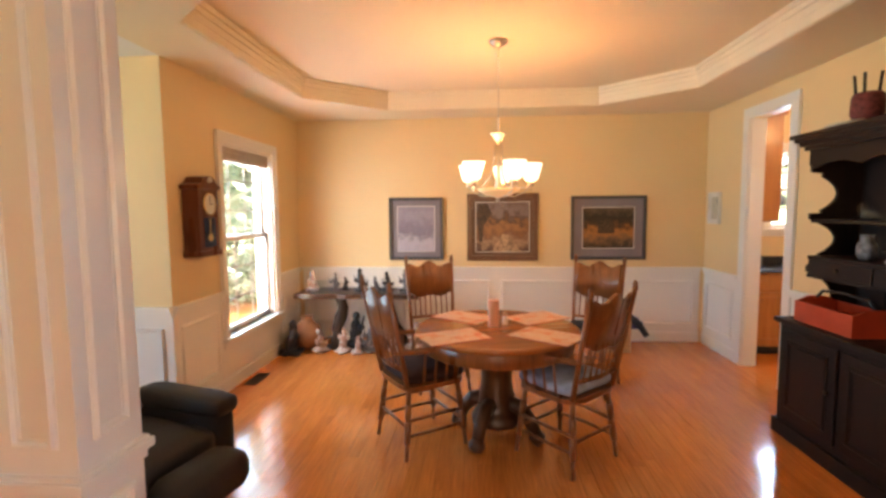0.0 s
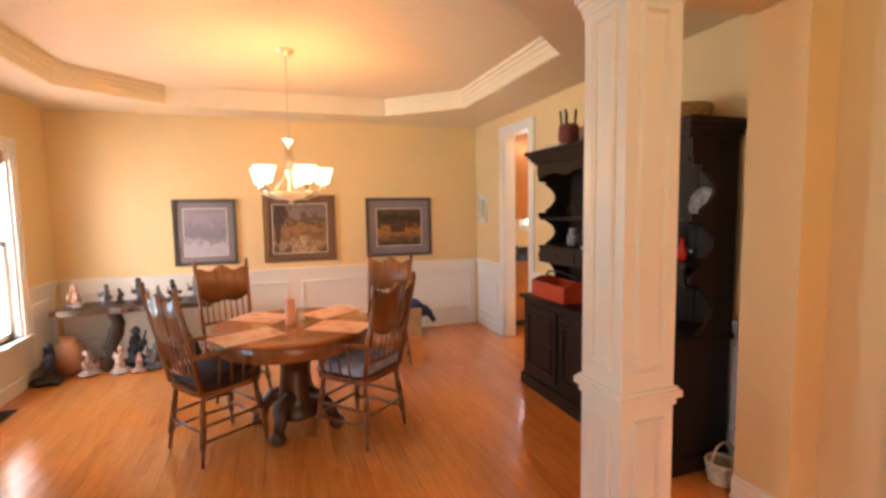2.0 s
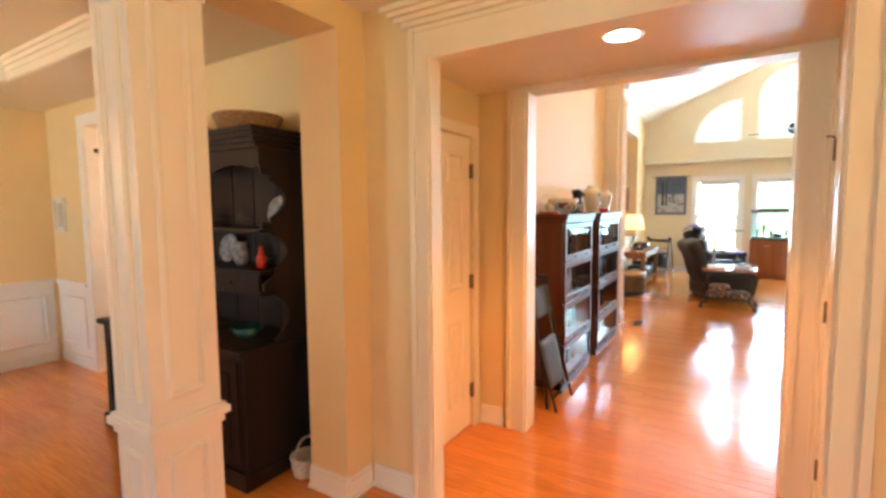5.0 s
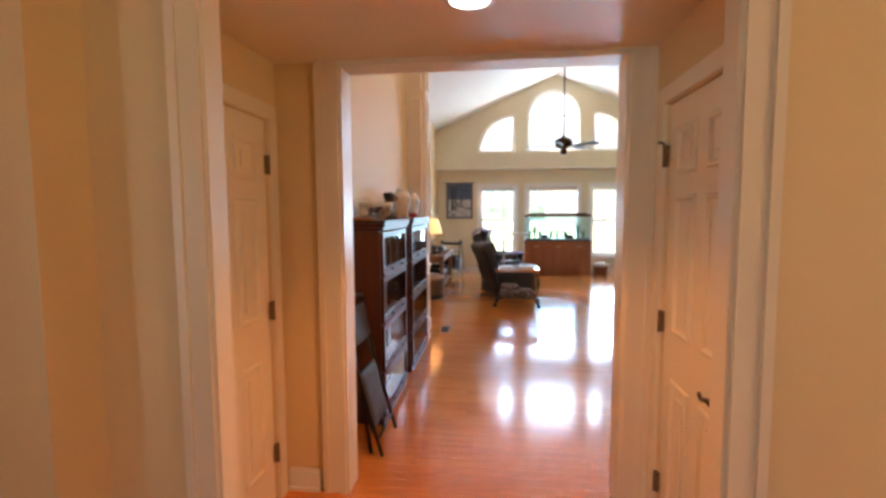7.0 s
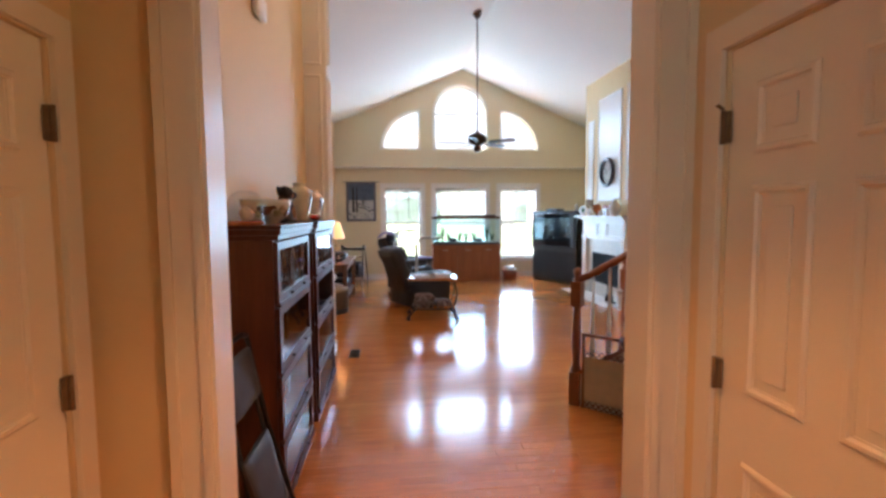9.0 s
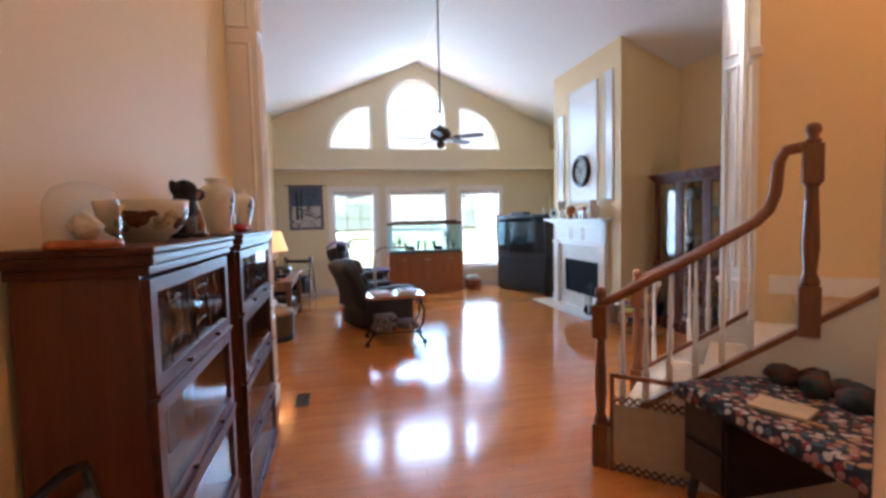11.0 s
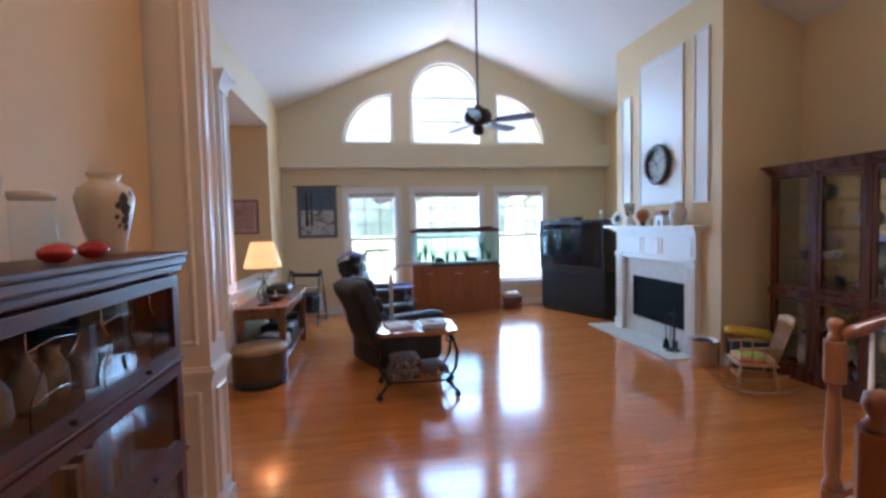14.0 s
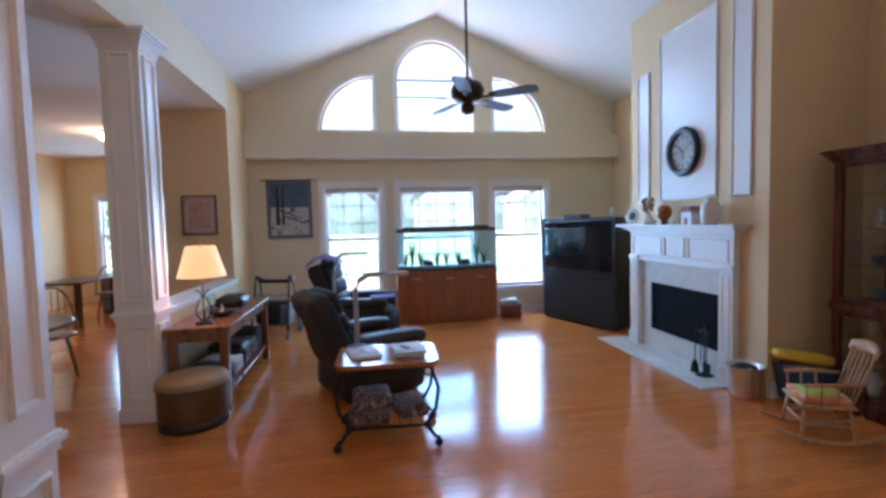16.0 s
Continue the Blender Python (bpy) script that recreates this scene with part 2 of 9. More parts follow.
def tube(bm, pts, r, n=8, r2=None):
    """A round bar along a line of points; r2 is the radius at its end."""
    pts = [Vector(p) for p in pts]
    rings = []
    for k, p in enumerate(pts):
        d = (pts[min(k + 1, len(pts) - 1)] - pts[max(k - 1, 0)]).normalized()
        u = d.cross(Vector((0, 0, 1)) if abs(d.z) < 0.95 else Vector((1, 0, 0))).normalized()
        w = d.cross(u)
        q = r if r2 is None else r + (r2 - r) * k / (len(pts) - 1)
        rings.append([bm.verts.new(p + q * (math.cos(2 * math.pi * i / n) * u + math.sin(2 * math.pi * i / n) * w)) for i in range(n)])
    for a, b in zip(rings, rings[1:]):
        for i in range(n):
            f = bm.faces.new((a[i], a[(i + 1) % n], b[(i + 1) % n], b[i]))
            f.smooth = True
    bm.faces.new(rings[0][::-1])
    bm.faces.new(rings[-1])
    return bm


def arc(c, r, a0, a1, n, plane="xz", at=0.0):
    out = []
    for i in range(n + 1):
        t = radians(a0 + (a1 - a0) * i / n)
        u, w = c[0] + r * math.cos(t), c[1] + r * math.sin(t)
        out.append({"xz": (u, at, w), "yz": (at, u, w), "xy": (u, w, at)}[plane])
    return out


def pillow(bm, x0, y0, z0, x1, y1, z1, r=0.05, sag=0.0, n=6):
    """A stuffed block: a box cut into cells, its corners drawn in towards a rounded shape."""
    c = Vector(((x0 + x1) / 2, (y0 + y1) / 2, (z0 + z1) / 2))
    h = Vector(((x1 - x0) / 2, (y1 - y0) / 2, (z1 - z0) / 2))
    start = len(bm.verts)
    seen = {}
    def vert(i, j, k):
        if (i, j, k) not in seen:
            q = Vector((2 * i / n - 1, 2 * j / n - 1, 2 * k / n - 1))
            q = Vector((q.x * h.x, q.y * h.y, q.z * h.z))
            inner = Vector([max(-max(hh - r, 0), min(max(hh - r, 0), v)) for v, hh in zip(q, h)])
            off = q - inner
            if off.length > 1e-6:
                off = off.normalized() * min(r, off.length if sum(abs(v) > 1e-6 for v in off) == 1 else r)
            q = inner + off
            if sag:
                q.z += sag * (1 - (q.x / h.x) ** 2) * (1 - (q.y / h.y) ** 2) * (1 if k == n else 0)
            seen[(i, j, k)] = bm.verts.new(c + q)
        return seen[(i, j, k)]
    for a in range(n):
        for b in range(n):
            for f in (((a, b, 0), (a, b + 1, 0), (a + 1, b + 1, 0), (a + 1, b, 0)), ((a, b, n), (a + 1, b, n), (a + 1, b + 1, n), (a, b + 1, n)),
                      ((a, 0, b), (a + 1, 0, b), (a + 1, 0, b + 1), (a, 0, b + 1)), ((a, n, b), (a, n, b + 1), (a + 1, n, b + 1), (a + 1, n, b)),
                      ((0, a, b), (0, a, b + 1), (0, a + 1, b + 1), (0, a + 1, b)), ((n, a, b), (n, a + 1, b), (n, a + 1, b + 1), (n, a, b + 1))):
                bm.faces.new([vert(*q) for q in f]).smooth = True
    return bm


def blob(bm, c, r, seed=0, rough=0.15, squash=1.0):
    """A small uneven lump."""
    s = bmesh.ops.create_icosphere(bm, subdivisions=2, radius=1.0)
    for v in s["verts"]:
        k = 1 + rough * noise.noise(v.co * 2.2 + Vector((seed, seed * 0.7, 0)))
        v.co = Vector(c) + Vector((v.co.x * r * k, v.co.y * r * k, v.co.z * r * k * squash))
    for f in bm.faces:
        f.smooth = True
    return bm


def part(name, bm, mat, parent=None, label=""):
    """Links a bmesh as one mesh object, under a thing or a part."""
    me = bpy.data.meshes.new(name)
    bmesh.ops.recalc_face_normals(bm, faces=bm.faces[:])
    bm.to_mesh(me)
    bm.free()
    me.materials.append(mat)
    ob = new(name, me)
    if parent is not None:
        ob.parent = parent
    if label:
        ob["label"] = label
    return ob


def fused(ob, size):
    """Joins the overlapping lumps of a mesh into one skin."""
    mod = ob.modifiers.new("skin", "REMESH")
    mod.mode, mod.voxel_size, mod.use_smooth_shade = "VOXEL", size, True
    me = bpy.data.meshes.new_from_object(ob.evaluated_get(bpy.context.evaluated_depsgraph_get()))
    ob.modifiers.clear()
    mats = list(ob.data.materials)
    ob.data = me
    me.materials.clear()
    for m in mats:
        me.materials.append(m)
    return ob


def BM():
    return bmesh.new()


def thing(name, m, label, category, group=""):
    ob = new(name)
    ob.empty_display_size = 0.1
    ob.matrix_world = m
    return tagged(ob, label, category, group)


def setting(name, bm, mat, label, category):
    return tagged(part(name, bm, mat), label, category, kind="structure")


def welded(bm):
    """Joins touching blocks into one solid: shared corners merged, faces between blocks taken out."""
    bmesh.ops.remove_doubles(bm, verts=bm.verts[:], dist=2e-5)
    bm.verts.index_update()
    seen = {}
    for f in bm.faces:
        seen.setdefault(frozenset(v.index for v in f.verts), []).append(f)
    bmesh.ops.delete(bm, geom=[f for fs in seen.values() if len(fs) > 1 for f in fs], context="FACES_ONLY")
    return bm


def wall_cells(bm, axis, a0, a1, p0, p1, z0, z1, holes=()):
    """A wall from a0 to a1 along an axis, between p0 and p1 across it, with square holes (a0, a1, z0, z1)."""
    As = sorted({a0, a1, *[h[0] for h in holes], *[h[1] for h in holes]})
    for s, e in zip(As, As[1:]):
        cuts = sorted((h[2], h[3]) for h in holes if h[0] <= s + 1e-6 and h[1] >= e - 1e-6)
        z = z0
        for lo, hi in cuts + [(z1, z1)]:
            if lo > z + 1e-6:
                if axis == "x":
                    box(bm, s, p0, z, e, p1, lo)
                else:
                    box(bm, p0, s, z, p1, e, lo)
            z = max(z, hi)
    return welded(bm)


def wall(name, axis, a0, a1, p0, p1, z0, z1, holes=(), mat=None, label="cream painted plaster wall"):
    return setting(name, wall_cells(BM(), axis, a0, a1, p0, p1, z0, z1, holes), mat or WALL, label, "wall")


# ---- structure ----
setting("floor", box(BM(), -5.0, -6.0, -0.15, 18.0, 8.0, -0.003), JOINT, "glossy orange oak strip floor", "floor")

CH = 2.59          # dining and foyer ceiling
BACK, LEFT, RIGHT = 5.53, -2.15, 2.55
wall("wall_dining_back", "x", LEFT - 0.2, RIGHT + 0.12, BACK, BACK + 0.15, 0, 3.0)
wall("wall_dining_window", "y", 3.13, BACK, LEFT - 0.2, LEFT, 0, 3.0, [(3.84, 4.81, 0.46, 2.12)])
wall("wall_front_return", "x", -4.6, LEFT - 0.2, 3.13, 3.28, 0, 3.0)
wall("wall_dining_kitchen", "y", 1.45, BACK, RIGHT, RIGHT + 0.12, 0, 3.0, [(4.10, 4.69, 0, 2.36)])
wall("wall_stub", "x", 2.27, RIGHT + 0.12, 1.17, 1.45, 0, 3.0)
wall("wall_hall_front", "y", -6.0, 1.17, 2.47, 2.53, 0, 3.0, [(-0.83, 0.75, 0, 2.29)])
wall("wall_front_room", "y", -4.2, 3.13, -4.75, -4.6, 0, 3.0, [(0.4, 2.0, 0.5, 2.2)])
wall("wall_entry", "x", -4.75, 2.67, -4.2, -4.05, 0, 3.0, [(-0.8, 0.8, 0.6, 2.6)])
setting("beam", box(BM(), -4.6, 1.17, 2.45, 2.27, 1.45, CH + 0.3), WALL, "cream painted beam over the columns", "beam")

# dining ceiling: flat soffit with an eight-sided tray
TR = [(-1.66, 2.6), (-1.66, 4.42), (-0.96, 5.06), (1.24, 5.06), (1.95, 4.42), (1.95, 2.6), (1.24, 1.98), (-0.96, 1.98)]


def ceiling_tray():
    bm = BM()
    outer = [(LEFT, 1.45), (LEFT, BACK), (RIGHT, BACK), (RIGHT, 1.45)]
    vo = [bm.verts.new((x, y, CH)) for x, y in outer]
    vi = [bm.verts.new((x, y, CH)) for x, y in TR]
    for f in ((vo[0], vi[0], vi[1], vo[1]), (vo[1], vi[1], vi[2]), (vo[1], vi[2], vi[3], vo[2]), (vo[2], vi[3], vi[4]),
              (vo[2], vi[4], vi[5], vo[3]), (vo[3], vi[5], vi[6]), (vo[3], vi[6], vi[7], vo[0]), (vo[0], vi[7], vi[0])):
        bm.faces.new(f)
    vt = [bm.verts.new((x, y, 2.77)) for x, y in TR]
    for i in range(8):
        bm.faces.new((vi[i], vi[(i + 1) % 8], vt[(i + 1) % 8], vt[i]))
    bm.faces.new(vt)
    return bm


setting("ceiling_dining", ceiling_tray(), material("cream_ceiling_paint", (0.76, 0.66, 0.47), 0.85, vary=0.02, scale=1.0, grain=0.4, grain_scale=220, bump=0.08), "cream tray ceiling with a stepped border", "ceiling")
setting("ceiling_foyer", box(BM(), -4.6, -4.05, CH, 2.47, 1.17, CH + 0.1), CEIL, "white painted ceiling", "ceiling")
setting("ceiling_front_room", box(BM(), -4.6, 1.45, CH, LEFT, 3.13, CH + 0.1), CEIL, "white painted ceiling", "ceiling")

# hall
wall("wall_hall_left", "x", 2.53, 3.5, 1.02, 1.14, 0, 2.5, [(2.64, 3.39, 0, 2.04)])
wall("wall_hall_right", "x", 2.53, 3.5, -1.05, -0.93, 0, 2.5, [(2.60, 3.32, 0, 2.04)])
setting("ceiling_hall", box(BM(), 2.53, -1.05, 2.35, 3.5, 1.14, 2.45), LAMPLITTRIM, "low hall ceiling tinted as lamplit", "ceiling")
wall("wall_hall_end", "y", -5.6, 1.14, 3.5, 3.62, 0, 5.4, [(-0.80, 0.66, 0, 2.33)])

# stair hall and living room
wall("wall_stair_hall_left", "x", 3.62, 7.05, 0.98, 1.14, 0, 5.4)
wall("wall_stair_hall_right", "x", 3.62, 7.05, -5.6, -5.45, 0, 5.4, [(4.4, 6.0, 2.9, 4.3)])
setting("ceiling_stair_hall", box(BM(), 3.62, -5.6, 5.3, 7.2, 1.14, 5.4), CEIL, "high white ceiling", "ceiling")
LX0, LX1, LY0, LY1, RIDGE, EAVE, PEAK = 7.2, 13.3, -4.7, 1.42, -1.6, 3.65, 4.95


def roof_z(y):
    return PEAK - abs(y - RIDGE) * (PEAK - EAVE) / (LY1 - RIDGE)


for nm, ya, yb in (("ceiling_vault_north", RIDGE, LY1 + 0.3), ("ceiling_vault_south", LY0 - 0.2, RIDGE)):
    setting(nm, prism(BM(), [(ya, roof_z(ya)), (yb, roof_z(yb)), (yb, roof_z(yb) + 0.1), (ya, roof_z(ya) + 0.1)], "x", LX0, LX1 + 0.2), CEIL, "white vaulted ceiling slope", "ceiling")
wall("wall_over_pier", "y", LY0 - 0.2, LY1 + 0.3, 7.05, 7.2, 5.1, 5.4)
wall("wall_living_south", "x", 7.05, LX1 + 0.2, LY0 - 0.15, LY0, 0, 5.2)
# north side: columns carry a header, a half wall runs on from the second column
wall("wall_living_header", "x", 7.33, 12.23, LY1 - 0.02, 1.68, 3.15, 5.2, (), DAYLITWALL)
wall("wall_living_north", "x", 12.23, LX1 + 0.2, LY1, 2.25, 0, 5.2)
wall("wall_half", "x", 9.95, 12.23, LY1 - 0.02, 1.62, 0, 0.86)

# end wall with three windows and a three-part arch over a ledge
ARCH_L, ARCH_M, ARCH_R = (-0.56, 0.32), (-2.18, -0.92), (-3.44, -2.54)
WINS = [(-0.61, 0.29), (-2.18, -0.92), (-3.44, -2.51)]
WZ0, WZ1, AZ = 0.47, 2.20, 3.08


def arch_top(y):
    if ARCH_L[0] <= y <= ARCH_L[1]:
        w = ARCH_L[1] - ARCH_L[0]
        return AZ + math.sqrt(max(0, w * w - (y - ARCH_L[0]) ** 2))
    if ARCH_M[0] <= y <= ARCH_M[1]:
        c, r = (ARCH_M[0] + ARCH_M[1]) / 2, (ARCH_M[1] - ARCH_M[0]) / 2
        return 3.93 + math.sqrt(max(0, r * r - (y - c) ** 2))
    w = ARCH_R[1] - ARCH_R[0]
    return AZ + math.sqrt(max(0, w * w - (y - ARCH_R[1]) ** 2))


def end_wall():
    bm = BM()
    ys = {LY0 - 0.15, LY1 + 0.15, RIDGE}
    for a0, a1 in (ARCH_L, ARCH_M, ARCH_R):
        for i in range(25):
            ys.add(round((a0 + a1) / 2 - (a1 - a0) / 2 * math.cos(math.pi * i / 24), 5))
    for w in WINS:
        ys.update(w)
    ys = sorted(ys)
    x0, x1 = LX1, LX1 + 0.2
    for s, e in zip(ys, ys[1:]):
        mid = (s + e) / 2
        solid = []
        low = any(a <= mid <= b for a, b in WINS)
        arch = any(a <= mid <= b for a, b in (ARCH_L, ARCH_M, ARCH_R))
        base = (0, 0)
        if low:
            solid.append((0, 0, WZ0, WZ0))
            base = (WZ1, WZ1)
        if arch:
            solid.append((*base, AZ, AZ))
            inset = 1e-5
            base = (arch_top(s + inset), arch_top(e - inset))
        solid.append((*base, roof_z(s) + 0.05, roof_z(e) + 0.05))
        for b0, b1, t0, t1 in solid:
            prism(bm, [(s, b0), (e, b1), (e, t1), (s, t0)], "x", x0, x1)
    return welded(bm)


# gable and ledge take the daylight-paled copy of the wall paint
setting("wall_end", end_wall(), DAYLITWALL, "cream gable wall with windows and an arched window group", "wall")
setting("ledge", box(BM(), 13.08, LY0, 2.63, LX1, LY1, 3.04), DAYLITWALL, "deep cream ledge under the arched windows", "ledge")

bm = box(BM(), 13.066, LY0 + 0.01, 2.622, 13.085, LY1 - 0.01, 2.645, 0.004)
box(bm, 13.05, -2.26, 2.615, 13.07, -2.23, 2.65, 0.004)
setting("trim_ledge", bm, WHITE, "thin pale rod along the foot of the ledge", "trim")

# chimney breast
BX0, BX1, BY = 9.0, 11.1, -3.75
setting("chimney_breast", wall_cells(BM(), "x", BX0, BX1, LY0, BY, 0, 4.08, [(9.57, 10.62, 0.27, 0.80)]), WALL, "cream chimney breast", "wall")

# breakfast room beyond the columns
wall("wall_breakfast_north", "x", 6.9, 17.0, 6.0, 6.15, 0, 3.3)
wall("wall_breakfast_east", "y", 2.25, 6.0, 16.9, 17.05, 0, 3.3, [(3.6, 5.4, 0.6, 2.3)])
wall("wall_breakfast_south", "x", 13.5, 17.0, 2.1, 2.25, 0, 3.3)
wall("wall_breakfast_west", "y", 1.14, 6.0, 6.9, 7.05, 0, 3.3)
setting("ceiling_breakfast", box(BM(), 6.9, 1.68, 3.15, 17.0, 6.1, 3.25), CEIL, "white ceiling", "ceiling")
# kitchen glimpsed past the dining room
wall("wall_kitchen_back", "x", 2.67, 6.9, 5.53, 5.68, 0, 2.9, [(3.24, 4.1, 1.30, 2.15)])
wall("wall_kitchen_east", "y", 1.14, 5.53, 4.9, 5.0, 0, 2.9)
setting("ceiling_kitchen", box(BM(), 2.67, 1.14, 2.6, 4.9, 5.53, 2.7), CEIL, "white ceiling", "ceiling")

# ---- more materials ----
CLEAR = glass_material("clear_glass", (0.975, 0.985, 0.98))
TANK = glass_material("aquarium_glass", (0.86, 0.97, 0.96))
WATER = glass_material("aquarium_water", (0.82, 0.95, 0.95))
CHERRY = wood("cherry_bookcase_wood", (0.060, 0.016, 0.008), (0.125, 0.038, 0.018), 0.36, along="x", coat=0.04)
CHERRY.node_tree.nodes["Principled BSDF"].inputs["Specular IOR Level"].default_value = 0.28
# cherry lightened in colour where the hall light strikes the end panels
CHERRYLIT = wood("cherry_lit_end", (0.085, 0.024, 0.011), (0.165, 0.052, 0.022), 0.32)
MAHOG = wood("mahogany", (0.075, 0.020, 0.010), (0.165, 0.048, 0.021), 0.26, coat=0.0)
MAHOG.node_tree.nodes["Principled BSDF"].inputs["Specular IOR Level"].default_value = 0.25
RAIL = wood("honey_oak_rail", (0.15, 0.045, 0.013), (0.28, 0.092, 0.028), 0.3)
CHAIRWOOD = wood("brown_oak", (0.13, 0.045, 0.013), (0.30, 0.112, 0.034), 0.28)
DARKOAK = wood("dark_oak", (0.035, 0.014, 0.007), (0.090, 0.036, 0.015), 0.32)
TABLEOAK = wood("polished_oak_top", (0.30, 0.100, 0.024), (0.46, 0.170, 0.046), 0.15, along="x", coat=0.4)
TANKWOOD = wood("red_oak_cabinet", (0.24, 0.074, 0.023), (0.38, 0.128, 0.042), 0.35)
MAPLE = wood("maple_cabinet", (0.34, 0.13, 0.035), (0.50, 0.22, 0.065), 0.35)
PINE = wood("pale_pine", (0.42, 0.21, 0.08), (0.60, 0.34, 0.15), 0.45)
BARK = wood("bark", (0.020, 0.012, 0.008), (0.060, 0.038, 0.024), 0.9, coat=0.0)
LEATHER = material("black_leather", (0.021, 0.017, 0.017), 0.6, vary=0.3, scale=5, grain=0.5, grain_scale=90, bump=0.25, gloss_vary=0.1)
LEATHER.node_tree.nodes["Principled BSDF"].inputs["Specular IOR Level"].default_value = 0.45
BLACKP = material("black_plastic", (0.012, 0.012, 0.014), 0.35, vary=0.2, scale=8)
GRILLE = material("speaker_cloth", (0.018, 0.018, 0.020), 0.8, vary=0.2, grain=0.8, grain_scale=400, bump=0.2)
SCREEN = material("dark_screen", (0.010, 0.012, 0.016), 0.06, vary=0.1)
IRON = material("wrought_iron", (0.035, 0.032, 0.030), 0.45, 0.7, vary=0.2, scale=20, bump=0.1)
BRONZE = material("oil_rubbed_bronze", (0.055, 0.035, 0.022), 0.38, 0.8, vary=0.25, scale=30)
NICKEL = material("brushed_nickel", (0.62, 0.56, 0.46), 0.28, 0.9, vary=0.08, scale=30)
STEEL = material("steel", (0.55, 0.55, 0.56), 0.25, 1.0, vary=0.1, scale=10)
BRASS = material("brass", (0.62, 0.42, 0.16), 0.3, 0.9, vary=0.12, scale=20)
CREAM = material("cream_ceramic", (0.70, 0.66, 0.56), 0.22, vary=0.05, scale=14)
PORCELAIN = material("white_porcelain", (0.74, 0.73, 0.70), 0.18, vary=0.05, scale=10)
INK = material("painted_flowers", (0.07, 0.075, 0.09), 0.3, vary=0.6, scale=30)
RED = material("red_glass", (0.50, 0.02, 0.015), 0.2, vary=0.2, scale=10)
REDPAINT = material("red_orange_paint", (0.42, 0.050, 0.016), 0.4, vary=0.15, scale=8)
AMBER = material("amber_glaze", (0.42, 0.12, 0.03), 0.2, vary=0.4, scale=20)
WICKER = material("wicker", (0.30, 0.15, 0.06), 0.7, vary=0.4, scale=60, bump=0.5)
PALEWICKER = material("pale_wicker", (0.62, 0.55, 0.42), 0.7, vary=0.25, scale=60, bump=0.5)
PEWTER = material("grey_resin", (0.20, 0.20, 0.22), 0.5, vary=0.7, scale=25)
BLACKRESIN = material("black_resin", (0.015, 0.015, 0.018), 0.4, vary=0.5, scale=18)
WHITERESIN = material("mottled_white_resin", (0.48, 0.43, 0.38), 0.5, vary=0.7, scale=28)
TAN = material("tan_vinyl", (0.30, 0.19, 0.085), 0.5, vary=0.15, scale=6, bump=0.1)
CARD = material("cardboard", (0.42, 0.27, 0.14), 0.85, vary=0.12, scale=7)
BLUECLOTH = material("blue_cloth", (0.03, 0.05, 0.22), 0.9, vary=0.5, scale=9, bump=0.3)
DENIM = material("blue_grey_cushion", (0.34, 0.41, 0.56), 0.9, vary=0.35, scale=11, bump=0.3)
PLUM = material("dark_plum_cushion", (0.035, 0.018, 0.020), 0.85, vary=0.4, scale=11, bump=0.3)
LILAC = material("lilac_cloth", (0.22, 0.19, 0.40), 0.9, vary=0.4, scale=6, bump=0.3)
BLACKCLOTH = material("black_cloth", (0.018, 0.018, 0.022), 0.9, vary=0.4, scale=9, bump=0.3)
YELLOW = material("yellow_plastic", (0.72, 0.52, 0.03), 0.4, vary=0.15, scale=6)
BLUETUB = material("blue_tub", (0.03, 0.06, 0.13), 0.4, vary=0.2, scale=6)
PAPER = material("paper", (0.70, 0.68, 0.64), 0.8, vary=0.08, scale=9)
CARPET = material("beige_carpet", (0.52, 0.43, 0.31), 0.95, vary=0.2, scale=14, grain=0.6, grain_scale=300, bump=0.6)
TILE = material("pale_tile", (0.66, 0.64, 0.58), 0.3, vary=0.08, scale=9, bump=0.03)
SOOT = material("firebox_black", (0.010, 0.009, 0.009), 0.6, vary=0.3)
GREYPAD = material("grey_padding", (0.16, 0.18, 0.22), 0.8, vary=0.25, scale=8, bump=0.2)
BLIND = material("blind_fabric", (0.48, 0.42, 0.36), 0.9, vary=0.1, scale=12, bump=0.2)
GRANITE = material("dark_granite", (0.025, 0.025, 0.028), 0.2, vary=0.7, scale=60)
CRYSTAL = glass_material("crystal", (0.96, 0.95, 0.92), 0.02)
PLANT = material("plant_leaf", (0.03, 0.10, 0.03), 0.5, vary=0.5, scale=15)


def blotches(name, colours, scale=4.0, rough=0.6, stretch=(1, 1, 1), detail=3.0):
    """A picture, print or cloth seen as patches of colour."""
    m, nt, p = nodes_of(name)
    co = nt.nodes.new("ShaderNodeTexCoord")
    mp = nt.nodes.new("ShaderNodeMapping")
    mp.inputs["Scale"].default_value = stretch
    nt.links.new(co.outputs["Object"], mp.inputs[0])
    n = nt.nodes.new("ShaderNodeTexNoise")
    n.inputs["Scale"].default_value, n.inputs["Detail"].default_value, n.inputs["Roughness"].default_value = scale, detail, 0.65
    nt.links.new(mp.outputs[0], n.inputs[0])
    ramp = nt.nodes.new("ShaderNodeValToRGB")
    e = ramp.color_ramp.elements
    while len(e) < len(colours):
        e.new(0.5)
    for i, c in enumerate(colours):
        e[i].position = 0.3 + 0.4 * i / (len(colours) - 1)
        e[i].color = (*c, 1)
    nt.links.new(n.outputs["Fac"], ramp.inputs[0])
    nt.links.new(ramp.outputs[0], p.inputs["Base Color"])
    p.inputs["Roughness"].default_value = rough
    return m


